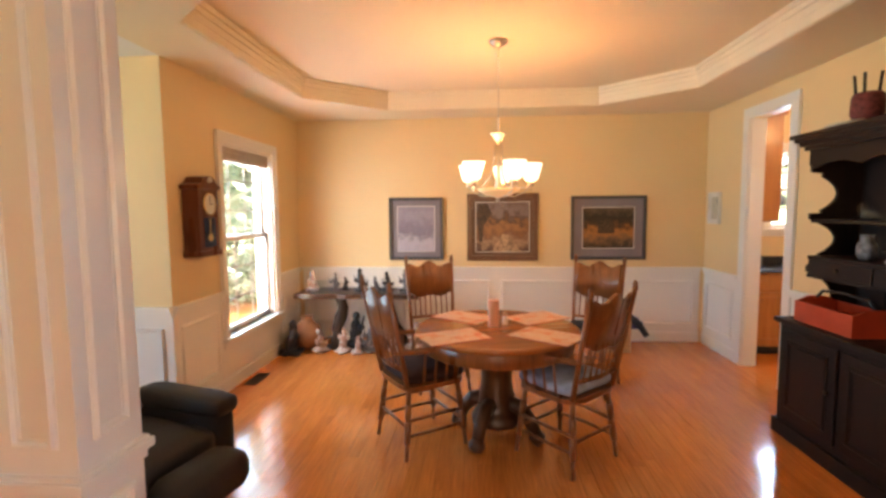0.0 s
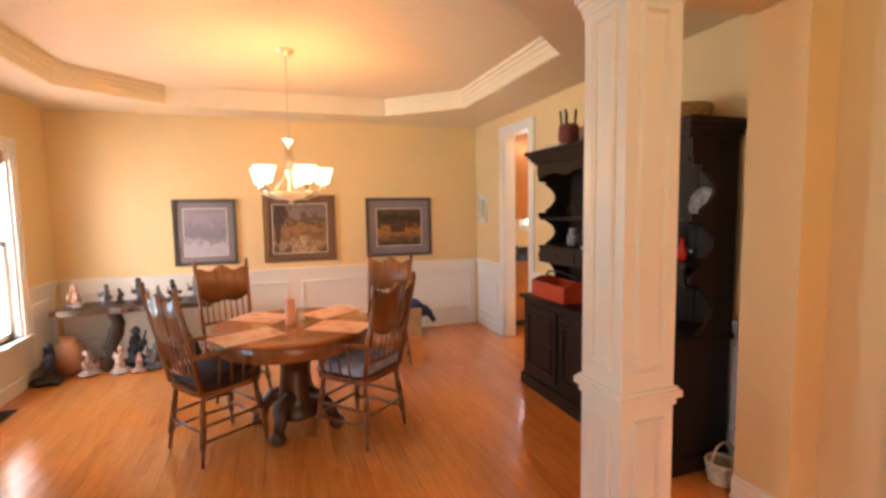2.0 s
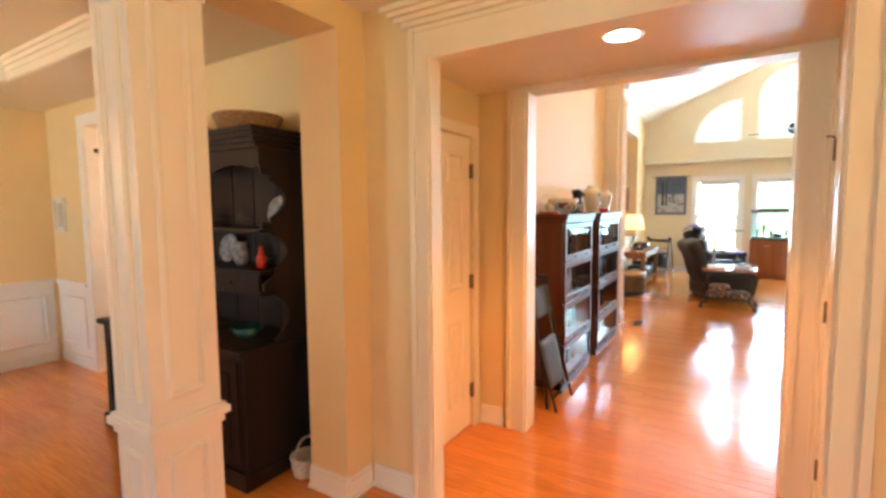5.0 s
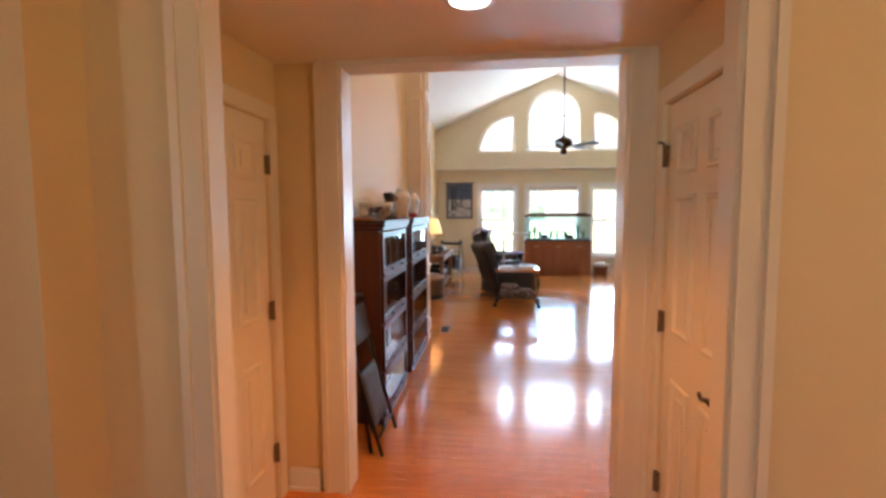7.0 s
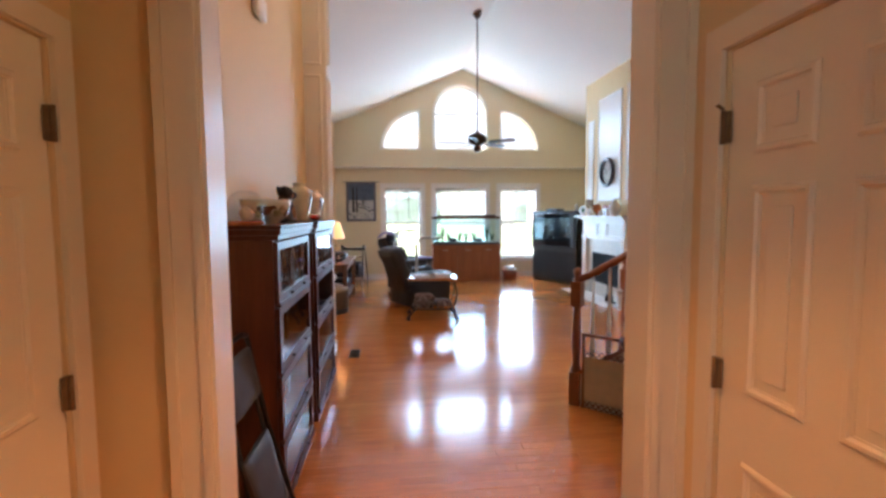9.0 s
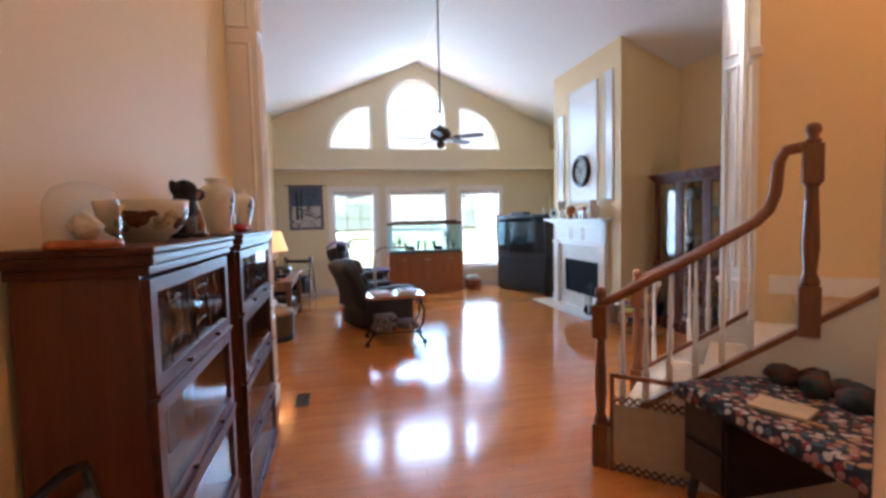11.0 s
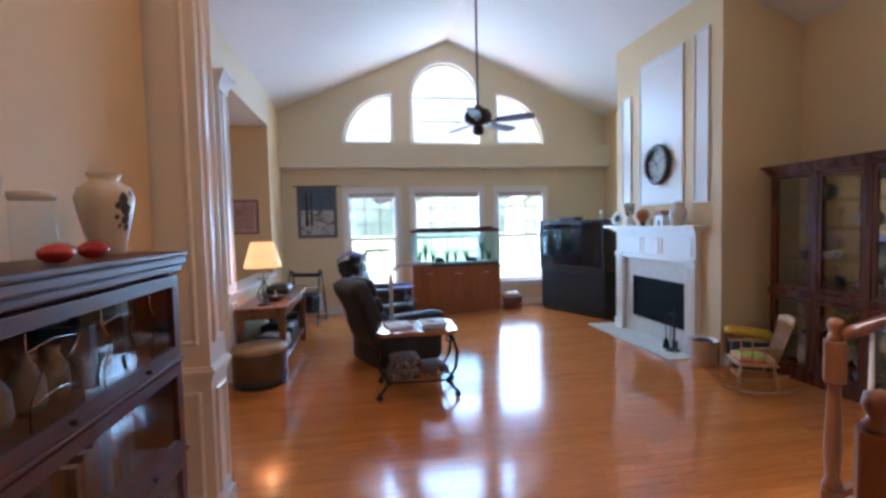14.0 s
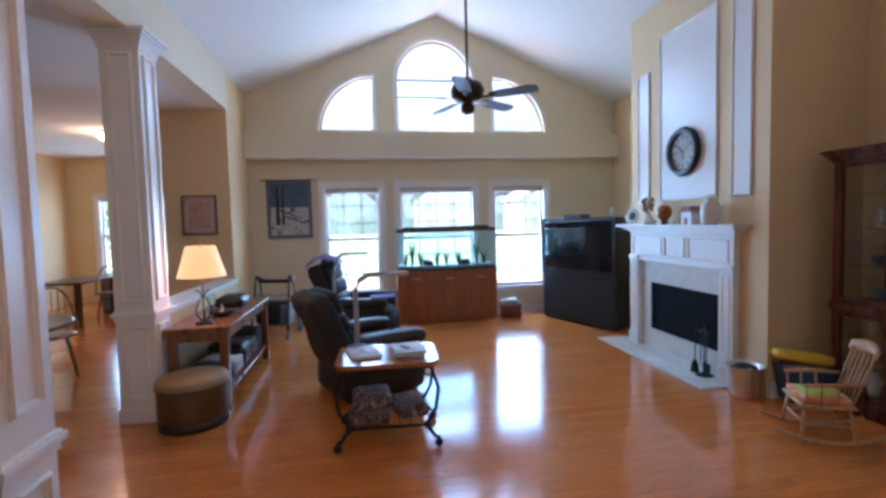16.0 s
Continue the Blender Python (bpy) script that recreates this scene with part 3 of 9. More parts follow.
def spotted(name, colours, scale):
    """Cloth printed with close-set round spots of many colours on near-black."""
    m, nt, p = nodes_of(name)
    co = nt.nodes.new("ShaderNodeTexCoord")
    vo = nt.nodes.new("ShaderNodeTexVoronoi")
    vo.inputs["Scale"].default_value = scale
    nt.links.new(co.outputs["Object"], vo.inputs["Vector"])
    one = nt.nodes.new("ShaderNodeSeparateColor")
    nt.links.new(vo.outputs["Color"], one.inputs[0])
    ramp = nt.nodes.new("ShaderNodeValToRGB")
    ramp.color_ramp.interpolation = "CONSTANT"
    e = ramp.color_ramp.elements
    while len(e) < len(colours):
        e.new(0.5)
    for i, c in enumerate(colours):
        e[i].position = i / len(colours)
        e[i].color = (*c, 1)
    nt.links.new(one.outputs[0], ramp.inputs[0])
    edge = nt.nodes.new("ShaderNodeMapRange")
    edge.inputs["From Min"].default_value, edge.inputs["From Max"].default_value = 0.50, 0.66
    nt.links.new(vo.outputs["Distance"], edge.inputs["Value"])
    mix = nt.nodes.new("ShaderNodeMix")
    mix.data_type = "RGBA"
    nt.links.new(edge.outputs[0], mix.inputs[0])
    nt.links.new(ramp.outputs[0], mix.inputs[6])
    mix.inputs[7].default_value = (0.012, 0.012, 0.018, 1)
    nt.links.new(mix.outputs[2], p.inputs["Base Color"])
    p.inputs["Roughness"].default_value = 0.85
    return m


def painted_print(name, bands, scale, mottle):
    """A painting seen from afar: colours from bottom to top, broken by patches at two scales."""
    m, nt, p = nodes_of(name)
    co = nt.nodes.new("ShaderNodeTexCoord")
    sp = nt.nodes.new("ShaderNodeSeparateXYZ")
    nt.links.new(co.outputs["Generated"], sp.inputs[0])
    n = nt.nodes.new("ShaderNodeTexNoise")
    n.inputs["Scale"].default_value, n.inputs["Detail"].default_value, n.inputs["Roughness"].default_value = scale, 5, 0.7
    nt.links.new(co.outputs["Object"], n.inputs[0])
    ad = nt.nodes.new("ShaderNodeMath")
    ad.operation = "MULTIPLY_ADD"
    ad.inputs[1].default_value = mottle
    nt.links.new(n.outputs["Fac"], ad.inputs[0])
    off = nt.nodes.new("ShaderNodeMath")
    off.operation = "SUBTRACT"
    off.inputs[1].default_value = mottle / 2
    nt.links.new(sp.outputs["Z"], off.inputs[0])
    nt.links.new(off.outputs[0], ad.inputs[2])
    ramp = nt.nodes.new("ShaderNodeValToRGB")
    e = ramp.color_ramp.elements
    while len(e) < len(bands):
        e.new(0.5)
    for i, c in enumerate(bands):
        e[i].position = i / (len(bands) - 1)
        e[i].color = (*c, 1)
    nt.links.new(ad.outputs[0], ramp.inputs[0])
    nt.links.new(ramp.outputs[0], p.inputs["Base Color"])
    p.inputs["Roughness"].default_value = 0.35
    return m


WINTER = painted_print("winter_print", [(0.40, 0.39, 0.47), (0.46, 0.45, 0.52), (0.20, 0.19, 0.24), (0.24, 0.22, 0.28), (0.32, 0.30, 0.37), (0.26, 0.24, 0.31)], 20, 0.9)
STREET = painted_print("street_print", [(0.10, 0.05, 0.03), (0.34, 0.22, 0.13), (0.16, 0.07, 0.03), (0.30, 0.14, 0.05), (0.07, 0.035, 0.02), (0.20, 0.15, 0.15), (0.13, 0.08, 0.06)], 13, 0.9)
DUSK = painted_print("dusk_print", [(0.05, 0.035, 0.02), (0.17, 0.10, 0.05), (0.40, 0.17, 0.04), (0.05, 0.03, 0.018), (0.03, 0.022, 0.015), (0.12, 0.085, 0.05)], 14, 0.8)
ROSEPRINT = blotches("rose_print", [(0.36, 0.20, 0.18), (0.50, 0.33, 0.29), (0.42, 0.26, 0.24)], 8)
SNOWWEAVE = blotches("snow_weave", [(0.03, 0.035, 0.05), (0.42, 0.42, 0.44), (0.55, 0.55, 0.55), (0.12, 0.13, 0.16)], 9, 0.9, (1, 1, 2))
PATCH = spotted("spotted_cloth", [(0.012, 0.016, 0.03), (0.34, 0.16, 0.14), (0.03, 0.09, 0.11), (0.48, 0.38, 0.32), (0.014, 0.016, 0.03), (0.22, 0.03, 0.025), (0.05, 0.09, 0.12), (0.40, 0.24, 0.12), (0.36, 0.20, 0.20), (0.50, 0.44, 0.40)], 33)
QUILT = blotches("folded_throws", [(0.035, 0.016, 0.014), (0.22, 0.17, 0.15), (0.06, 0.024, 0.022), (0.34, 0.29, 0.26)], 16, 0.9, detail=1)
PLACEMAT = blotches("print_placemat", [(0.60, 0.20, 0.10), (0.68, 0.50, 0.38), (0.64, 0.34, 0.20), (0.58, 0.10, 0.04)], 9, 0.6)
MATBOARD = material("grey_mat", (0.22, 0.20, 0.22), 0.8, vary=0.08)
TAUPEMAT = material("brown_mat", (0.15, 0.085, 0.05), 0.8, vary=0.08)
GREYFRAME = wood("grey_frame", (0.05, 0.045, 0.045), (0.11, 0.10, 0.095), 0.4)
BROWNFRAME = wood("brown_frame", (0.11, 0.045, 0.02), (0.20, 0.09, 0.04), 0.35)
SHADE_GLASS = glow("lit_frosted_glass", (1.0, 0.76, 0.50), 0.35)
DIM_GLASS = glow("dim_frosted_glass", (0.80, 0.52, 0.26), 0.06)
SHADE_CLOTH = glow("lit_lamp_cloth", (1.0, 0.56, 0.21), 0.30)
CAN_GLOW = glow("lit_can_lens", (1.0, 0.86, 0.66), 3.5)



def swept_frame(bm, axis, rect, prof, at, out):
    """A mitred frame: a profile of (inset, height) carried once round a rectangle (u0, v0, u1, v1)."""
    u0, v0, u1, v1 = rect
    loops = []
    for su, sv, cu, cv in ((1, 1, u0, v0), (-1, 1, u1, v0), (-1, -1, u1, v1), (1, -1, u0, v1)):
        row = []
        for inset, h in prof:
            u, v, a = cu + su * inset, cv + sv * inset, at + out * h
            row.append(bm.verts.new({"x": (a, u, v), "y": (u, a, v), "z": (u, v, a)}[axis]))
        loops.append(row)
    n = len(prof)
    for k in range(4):
        p, q = loops[k], loops[(k + 1) % 4]
        for i in range(n):
            bm.faces.new((p[i], q[i], q[(i + 1) % n], p[(i + 1) % n]))
    return bm


def ring(bm, outer, inner, axis, a0, a1):
    """A flat square frame: outer and inner as (u0, v0, u1, v1), pushed along an axis."""
    a, b, c, d = outer
    e, f, g, h = inner
    rows = []
    for p, q in (((a, b), (e, f)), ((c, b), (g, f)), ((c, d), (g, h)), ((a, d), (e, h))):
        rows.append([bm.verts.new({"x": (w, *uv), "y": (uv[0], w, uv[1]), "z": (*uv, w)}[axis]) for uv, w in ((p, a0), (p, a1), (q, a1), (q, a0))])
    for k in range(4):
        p, q = rows[k], rows[(k + 1) % 4]
        for i in range(4):
            bm.faces.new((p[i], q[i], q[(i + 1) % 4], p[(i + 1) % 4]))
    return bm


def moulding(bm, axis, at, out, u0, v0, u1, v1, w=0.028, d=0.012):
    """A picked-out panel of moulding on a wall face; out is +1 or -1, the way the face looks."""
    return swept_frame(bm, axis, (u0, v0, u1, v1), [(0, -0.001), (0, d * 0.7), (w * 0.25, d + 0.005), (w * 0.6, d + 0.005), (w * 0.8, d * 0.5), (w, d * 0.35), (w, -0.001)], at, out)


# ---- trim ----
def wainscot(name, axis, at, out, u0, u1, panels, top=0.85):
    """White boarding under a chair rail on one wall, with raised panel mouldings and a skirting."""
    bm = BM()
    def slab(s, e, z0, z1, d):
        lo, hi = sorted((at, at + out * d))
        if axis == "y":
            box(bm, s, lo, z0, e, hi, z1)
        else:
            box(bm, lo, s, z0, hi, e, z1)
    slab(u0, u1, 0, top - 0.03, 0.006)
    slab(u0, u1, 0, 0.11, 0.018)
    slab(u0, u1, top - 0.05, top - 0.012, 0.020)
    slab(u0, u1, top - 0.015, top + 0.015, 0.036)
    n = panels
    step = (u1 - u0) / n
    for i in range(n):
        a, b = u0 + step * i + 0.07, u0 + step * (i + 1) - 0.07
        face = at + out * 0.006
        moulding(bm, axis, face, out, a, 0.20, b, top - 0.14)
    return setting(name, bm, WHITE, "white panelled wainscot with a chair rail", "wainscot")


wainscot("trim_wainscot_back", "y", BACK, -1, LEFT + 0.04, RIGHT - 0.04, 4)
wainscot("trim_wainscot_window", "x", LEFT, 1, 3.13, 3.76, 1)
wainscot("trim_wainscot_window", "x", LEFT, 1, 4.89, BACK - 0.04, 1)
wainscot("trim_wainscot_return", "y", 3.13, -1, -4.55, LEFT + 0.0, 3)
wainscot("trim_wainscot_kitchen", "x", RIGHT, -1, 4.80, BACK - 0.04, 1)
wainscot("trim_wainscot_hutch", "x", RIGHT, -1, 1.47, 4.0, 3)
bm = box(BM(), LEFT, 3.76, 0, LEFT + 0.006, 4.89, 0.42)
box(bm, LEFT, 3.76, 0, LEFT + 0.018, 4.89, 0.11)
setting("trim_under_window", bm, WHITE, "white boarding under the dining window", "trim")


def skirting(name, axis, at, out, u0, u1):
    bm = BM()
    for z0, z1, d in ((0, 0.105, 0.016), (0.105, 0.125, 0.009), (0, 0.018, 0.028)):
        lo, hi = sorted((at, at + out * d))
        if axis == "y":
            box(bm, u0, lo, z0, u1, hi, z1)
        else:
            box(bm, lo, u0, z0, hi, u1, z1)
    return setting(name, bm, WHITE, "white painted skirting board", "baseboard")


skirting("baseboard_stub_end", "x", 2.27, -1, 1.17, 1.45)
skirting("baseboard_stub", "y", 1.17, -1, 2.27, 2.45)
skirting("baseboard_foyer", "x", 2.47, -1, 0.87, 1.15)
skirting("baseboard_foyer", "x", 2.47, -1, -4.0, -0.93)
skirting("baseboard_hall_end", "x", 3.5, -1, 0.82, 1.0)
skirting("baseboard_stair_hall", "y", 0.98, -1, 3.64, 7.03)
skirting("baseboard_end", "x", LX1, -1, LY0 + 0.02, LY1 - 0.02)
skirting("baseboard_alcove", "y", LY0, 1, 7.22, BX0)
skirting("baseboard_alcove_side", "x", BX0, -1, LY0 + 0.02, BY - 0.02)
skirting("baseboard_half", "y", LY1 - 0.02, -1, 9.97, 12.2)
skirting("baseboard_north", "y", LY1, -1, 12.25, LX1 - 0.03)

# tray moulding
bm = BM()
for i in range(8):
    a, b = Vector((*TR[i], 0)), Vector((*TR[(i + 1) % 8], 0))
    c = Vector((0.14, 3.52, 0))
    d = (b - a).normalized()
    nrm = Vector((-d.y, d.x, 0))
    if nrm.dot(c - (a + b) / 2) < 0:
        nrm = -nrm
    for (o0, z0, o1, z1) in ((0, 2.594, 0.014, 2.655), (0, 2.655, 0.020, 2.70), (0, 2.70, 0.034, 2.735), (0, 2.735, 0.055, 2.768)):
        k0, k1 = math.tan(radians(22)) * o1, math.tan(radians(22)) * o1
        q = [a + d * 0.0, b, b + nrm * o1 - d * k1, a + nrm * o1 + d * k0]
        lo = [bm.verts.new((p.x, p.y, z0)) for p in q]
        hi = [bm.verts.new((p.x, p.y, z1)) for p in q]
        bm.faces.new(lo)
        bm.faces.new(hi)
        for j in range(4):
            bm.faces.new((lo[j], lo[(j + 1) % 4], hi[(j + 1) % 4], hi[j]))
setting("trim_tray", bm, material("cream_trim", (0.78, 0.70, 0.54), 0.5, vary=0.04), "white crown moulding round the ceiling tray", "trim")


def opening_casing(name, x, out, y0, y1, top, w=0.19, cornice=0.0):
    """Broad white casing round an opening in a wall across x, with its lining."""
    bm = BM()
    lo, hi = sorted((x, x + out * 0.022))
    box(bm, lo, y0 - w, 0, hi, y0 - 0.004, top + 0.004)
    box(bm, lo, y1 + 0.004, 0, hi, y1 + w, top + 0.004)
    box(bm, lo, y0 - w, top + 0.004, hi, y1 + w, top + 0.15)
    lo2, hi2 = sorted((x, x + out * 0.034))
    for a, b in ((y0 - w, y0 - w + 0.03), (y1 + w - 0.03, y1 + w)):
        box(bm, lo2, a, 0, hi2, b, top + 0.15)
    for a, b in ((y0 - 0.03, y0 - 0.002), (y1 + 0.002, y1 + 0.03)):
        box(bm, lo2, a, 0, hi2, b, top)
    if cornice:
        for k in range(5):
            l3, h3 = sorted((x, x + out * (0.03 + cornice * k / 4)))
            e = cornice * k / 4
            box(bm, l3, y0 - w - e, top + 0.12 + 0.022 * k, h3, y1 + w + e, top + 0.145 + 0.022 * k)
    return setting(name, bm, LAMPLITTRIM, "white painted opening casing", "trim")


opening_casing("trim_hall_opening", 2.47, -1, -0.83, 0.75, 2.29, 0.11, 0.10)
opening_casing("trim_hall_inner", 3.5, -1, -0.80, 0.66, 2.33, 0.13)
opening_casing("trim_hall_outer", 3.62, 1, -0.80, 0.66, 2.33, 0.12)
bm = BM()
for x0, x1, y0, y1, h in ((2.448, 2.54, -0.83, 0.75, 2.29), (3.48, 3.64, -0.80, 0.66, 2.33)):
    box(bm, x0, y0 - 0.004, 0, x1, y0 + 0.012, h)
    box(bm, x0, y1 - 0.012, 0, x1, y1 + 0.004, h)
    box(bm, x0, y0 + 0.012, h - 0.012, x1, y1 - 0.012, h + 0.005)
setting("trim_hall_jambs", bm, LAMPLITTRIM, "white painted jamb linings", "trim")
bm = BM()
for y0, y1, z0, z1 in ((4.69, 4.79, 0, 2.46), (4.0, 4.10, 0, 2.46), (4.10, 4.69, 2.36, 2.46)):
    box(bm, RIGHT - 0.022, y0, z0, RIGHT, y1, z1)
box(bm, RIGHT, 4.68, 0, RIGHT + 0.13, 4.70, 2.36)
box(bm, RIGHT, 4.09, 0, RIGHT + 0.13, 4.11, 2.36)
setting("trim_kitchen_opening", bm, WHITE, "white painted casing of the kitchen opening", "trim")


# ---- columns ----
def column(x0, y0, x1, y1, top, cap, label, rail=0.86):
    t = thing("column", pose((x0 + x1) / 2, (y0 + y1) / 2, 0), label, "column", "square columns")
    w, d = (x1 - x0) / 2, (y1 - y0) / 2
    bm = BM()
    box(bm, -w, -d, 0, w, d, top)
    for ax, at, out, h in (("y", -d, -1, w), ("y", d, 1, w), ("x", -w, -1, d), ("x", w, 1, d)):
        part("panel_moulding", moulding(BM(), ax, at, out, -h + 0.055, cap + 0.10, h - 0.055, top - 0.16), WHITE, t)
        part("panel_moulding", moulding(BM(), ax, at, out, -h + 0.055, 0.20, h - 0.055, cap - 0.10), WHITE, t)
    part("shaft", bm, WHITE, t)
    bm = BM()
    for z0, z1, e in ((cap - 0.055, cap - 0.02, 0.010), (cap - 0.022, cap + 0.008, 0.026), (cap + 0.006, cap + 0.022, 0.015)):
        box(bm, -w - e, -d - e, z0, w + e, d + e, z1, 0.004)
    part("cap_moulding", bm, WHITE, t)
    bm = BM()
    for k in range(7):
        e = 0.008 + 0.075 * (k / 6) ** 1.6
        box(bm, -w - e, -d - e, top - 0.13 + 0.0215 * k, w + e, d + e, top - 0.13 + 0.0215 * (k + 1))
    part("capital", bm, WHITE, t)
    bm = BM()
    box(bm, -w - 0.016, -d - 0.016, 0, w + 0.016, d + 0.016, 0.12, 0.004)
    part("base", bm, WHITE, t)
    return t


column(-1.37, 1.19, -1.12, 1.44, 2.45, 0.77, "white square panelled column between foyer and dining room")
column(1.31, 1.175, 1.57, 1.435, 2.45, 0.775, "white square panelled column beside the dark hutch")
column(9.64, 1.37, 9.95, 1.66, 3.15, 0.90, "white square panelled column beside the sofa table")


def pier(name, x0, y0, x1, y1, top, label):
    t = thing(name, pose((x0 + x1) / 2, (y0 + y1) / 2, 0), label, "pier", "panelled piers")
    w, d = (x1 - x0) / 2, (y1 - y0) / 2
    bm = BM()
    box(bm, -w, -d, 0, w, d, top)
    for ax, at, out, h in (("y", -d, -1, w), ("y", d, 1, w), ("x", -w, -1, d), ("x", w, 1, d)):
        if h > 0.1:
            for z0, z1 in ((1.0, 3.0), (3.1, top - 0.2), (0.20, 0.76)):
                part("panel_moulding", moulding(BM(), ax, at, out, -h + 0.05, z0, h - 0.05, z1), WHITE, t)
    part("shaft", bm, WHITE, t)
    bm = BM()
    for z0, z1, e in ((0.81, 0.845, 0.010), (0.843, 0.872, 0.026), (0.87, 0.885, 0.015)):
        box(bm, -w - e, -d - e, z0, w + e, d + e, z1, 0.004)
    part("cap_moulding", bm, WHITE, t)
    bm = BM()
    box(bm, -w - 0.016, -d - 0.016, 0, w + 0.016, d + 0.016, 0.13, 0.004)
    part("base", bm, WHITE, t)
    return t


pier("pier", 7.07, 0.75, 7.33, 1.42, 5.3, "tall white panelled pier between stair hall and living room")
pier("pier", 6.94, -4.05, 7.20, -3.74, 5.3, "tall white panelled pier beside the china cabinet")
wall("wall_pier_south", "y", -5.45, -4.05, 6.99, 7.14, 0, 5.3)

# half wall cap
bm = box(BM(), 9.96, 1.36, 0.862, 12.225, 1.66, 0.892, 0.004)
box(bm, 9.96, 1.38, 0.835, 12.225, 1.64, 0.862)
setting("trim_half_wall_cap", bm, WHITE, "white cap on the half wall", "trim")


# ---- windows ----
# grille bars coloured darker than the sash, standing in for backlit shade
MUNTIN = material("backlit_grille_bar", (0.34, 0.29, 0.24), 0.6, vary=0.05)

def sash_window(name, axis, at, out, u0, u1, z0, z1, label, cols=3, rows=2, blind=0.10, fw=0.05, sill=True):
    """A double-hung window in a wall opening. at: the room face of the wall; out: the way the room lies."""
    t = tagged(new(name), label, "window", "windows", "structure")
    def bx(bm, ua, za, ub, zb, d0, d1):
        lo, hi = sorted((at + out * d0, at + out * d1))
        if axis == "y":
            box(bm, ua, lo, za, ub, hi, zb)
        else:
            box(bm, lo, ua, za, hi, ub, zb)
    bm = BM()
    c = 0.085
    for ua, za, ub, zb in ((u0 - c, z0, u0, z1 + c), (u1, z0, u1 + c, z1 + c), (u0, z1, u1, z1 + c)):
        bx(bm, ua, za, ub, zb, 0.001, 0.022)
    for ua, za, ub, zb in ((u0 - c, z0, u0 - c + 0.02, z1 + c), (u1 + c - 0.02, z0, u1 + c, z1 + c), (u0 - c, z1 + c - 0.02, u1 + c, z1 + c)):
        bx(bm, ua, za, ub, zb, 0.022, 0.034)
    part("window_casing", bm, WHITE, t)
    if sill:
        bm = BM()
        bx(bm, u0 - c - 0.02, z0 - 0.03, u1 + c + 0.02, z0, -0.10, 0.06)
        bx(bm, u0 - c, z0 - 0.09, u1 + c, z0 - 0.03, 0.001, 0.018)
        part("window_sill", bm, WHITE, t)
    mid = (z0 + z1) / 2
    bm = BM()
    for ua, za, ub, zb in ((u0, z0, u0 + 0.025, z1), (u1 - 0.025, z0, u1, z1), (u0 + 0.025, z1 - 0.025, u1 - 0.025, z1)):
        bx(bm, ua, za, ub, zb, -0.18, -0.002)
    part("window_frame", bm, WHITE, t)
    for k, (sa, sb, dep) in enumerate(((z0, mid + 0.02, -0.075), (mid - 0.02, z1 - 0.025, -0.115))):
        bm = BM()
        a, b = u0 + 0.025, u1 - 0.025
        for ua, za, ub, zb in ((a, sa, a + fw * 0.8, sb), (b - fw * 0.8, sa, b, sb), (a, sa, b, sa + fw), (a, sb - fw * 0.8, b, sb)):
            bx(bm, ua, za, ub, zb, dep - 0.016, dep + 0.016)
        sash = part("sash", bm, WHITE, t)
        bm = BM()
        for i in range(1, cols):
            u = a + (b - a) * i / cols
            bx(bm, u - 0.008, sa + fw, u + 0.008, sb - fw * 0.8, dep - 0.012, dep - 0.004)
        for j in range(1, rows):
            zz = sa + (sb - sa) * j / rows
            bx(bm, a + fw * 0.8, zz - 0.008, b - fw * 0.8, zz + 0.008, dep - 0.012, dep - 0.004)
        part("muntins", bm, MUNTIN, sash, "thin grille bars toned dark as if backlit")
        bm = BM()
        bx(bm, a + fw * 0.7, sa + fw * 0.8, b - fw * 0.7, sb - fw * 0.7, dep - 0.002, dep + 0.002)
        g = part("pane", bm, GLASS, sash)
        g.visible_shadow = False
    if blind:
        bm = BM()
        for k in range(5):
            zt = z1 - 0.028 - blind * k / 5
            bx(bm, u0 + 0.03, zt - blind / 5 + 0.003, u1 - 0.03, zt, -0.06 - 0.006 * (k % 2), -0.022 + 0.006 * (k % 2))
        part("blind", bm, BLIND, t, "raised fabric blind")
    return t


for i, (a, b) in enumerate(WINS):
    sash_window("window_%d" % (i + 1), "x", LX1, -1, a, b, WZ0, WZ1, "white double-hung living room window with a raised blind", 4 if i == 1 else 3, 3, 0.09)
sash_window("window_4", "x", LEFT, 1, 3.84, 4.81, 0.46, 2.12, "white double-hung dining window with a raised blind", 3, 3, 0.12)
sash_window("window_5", "x", 16.9, -1, 3.6, 5.4, 0.6, 2.3, "white breakfast room window", 4, 2, 0.05)


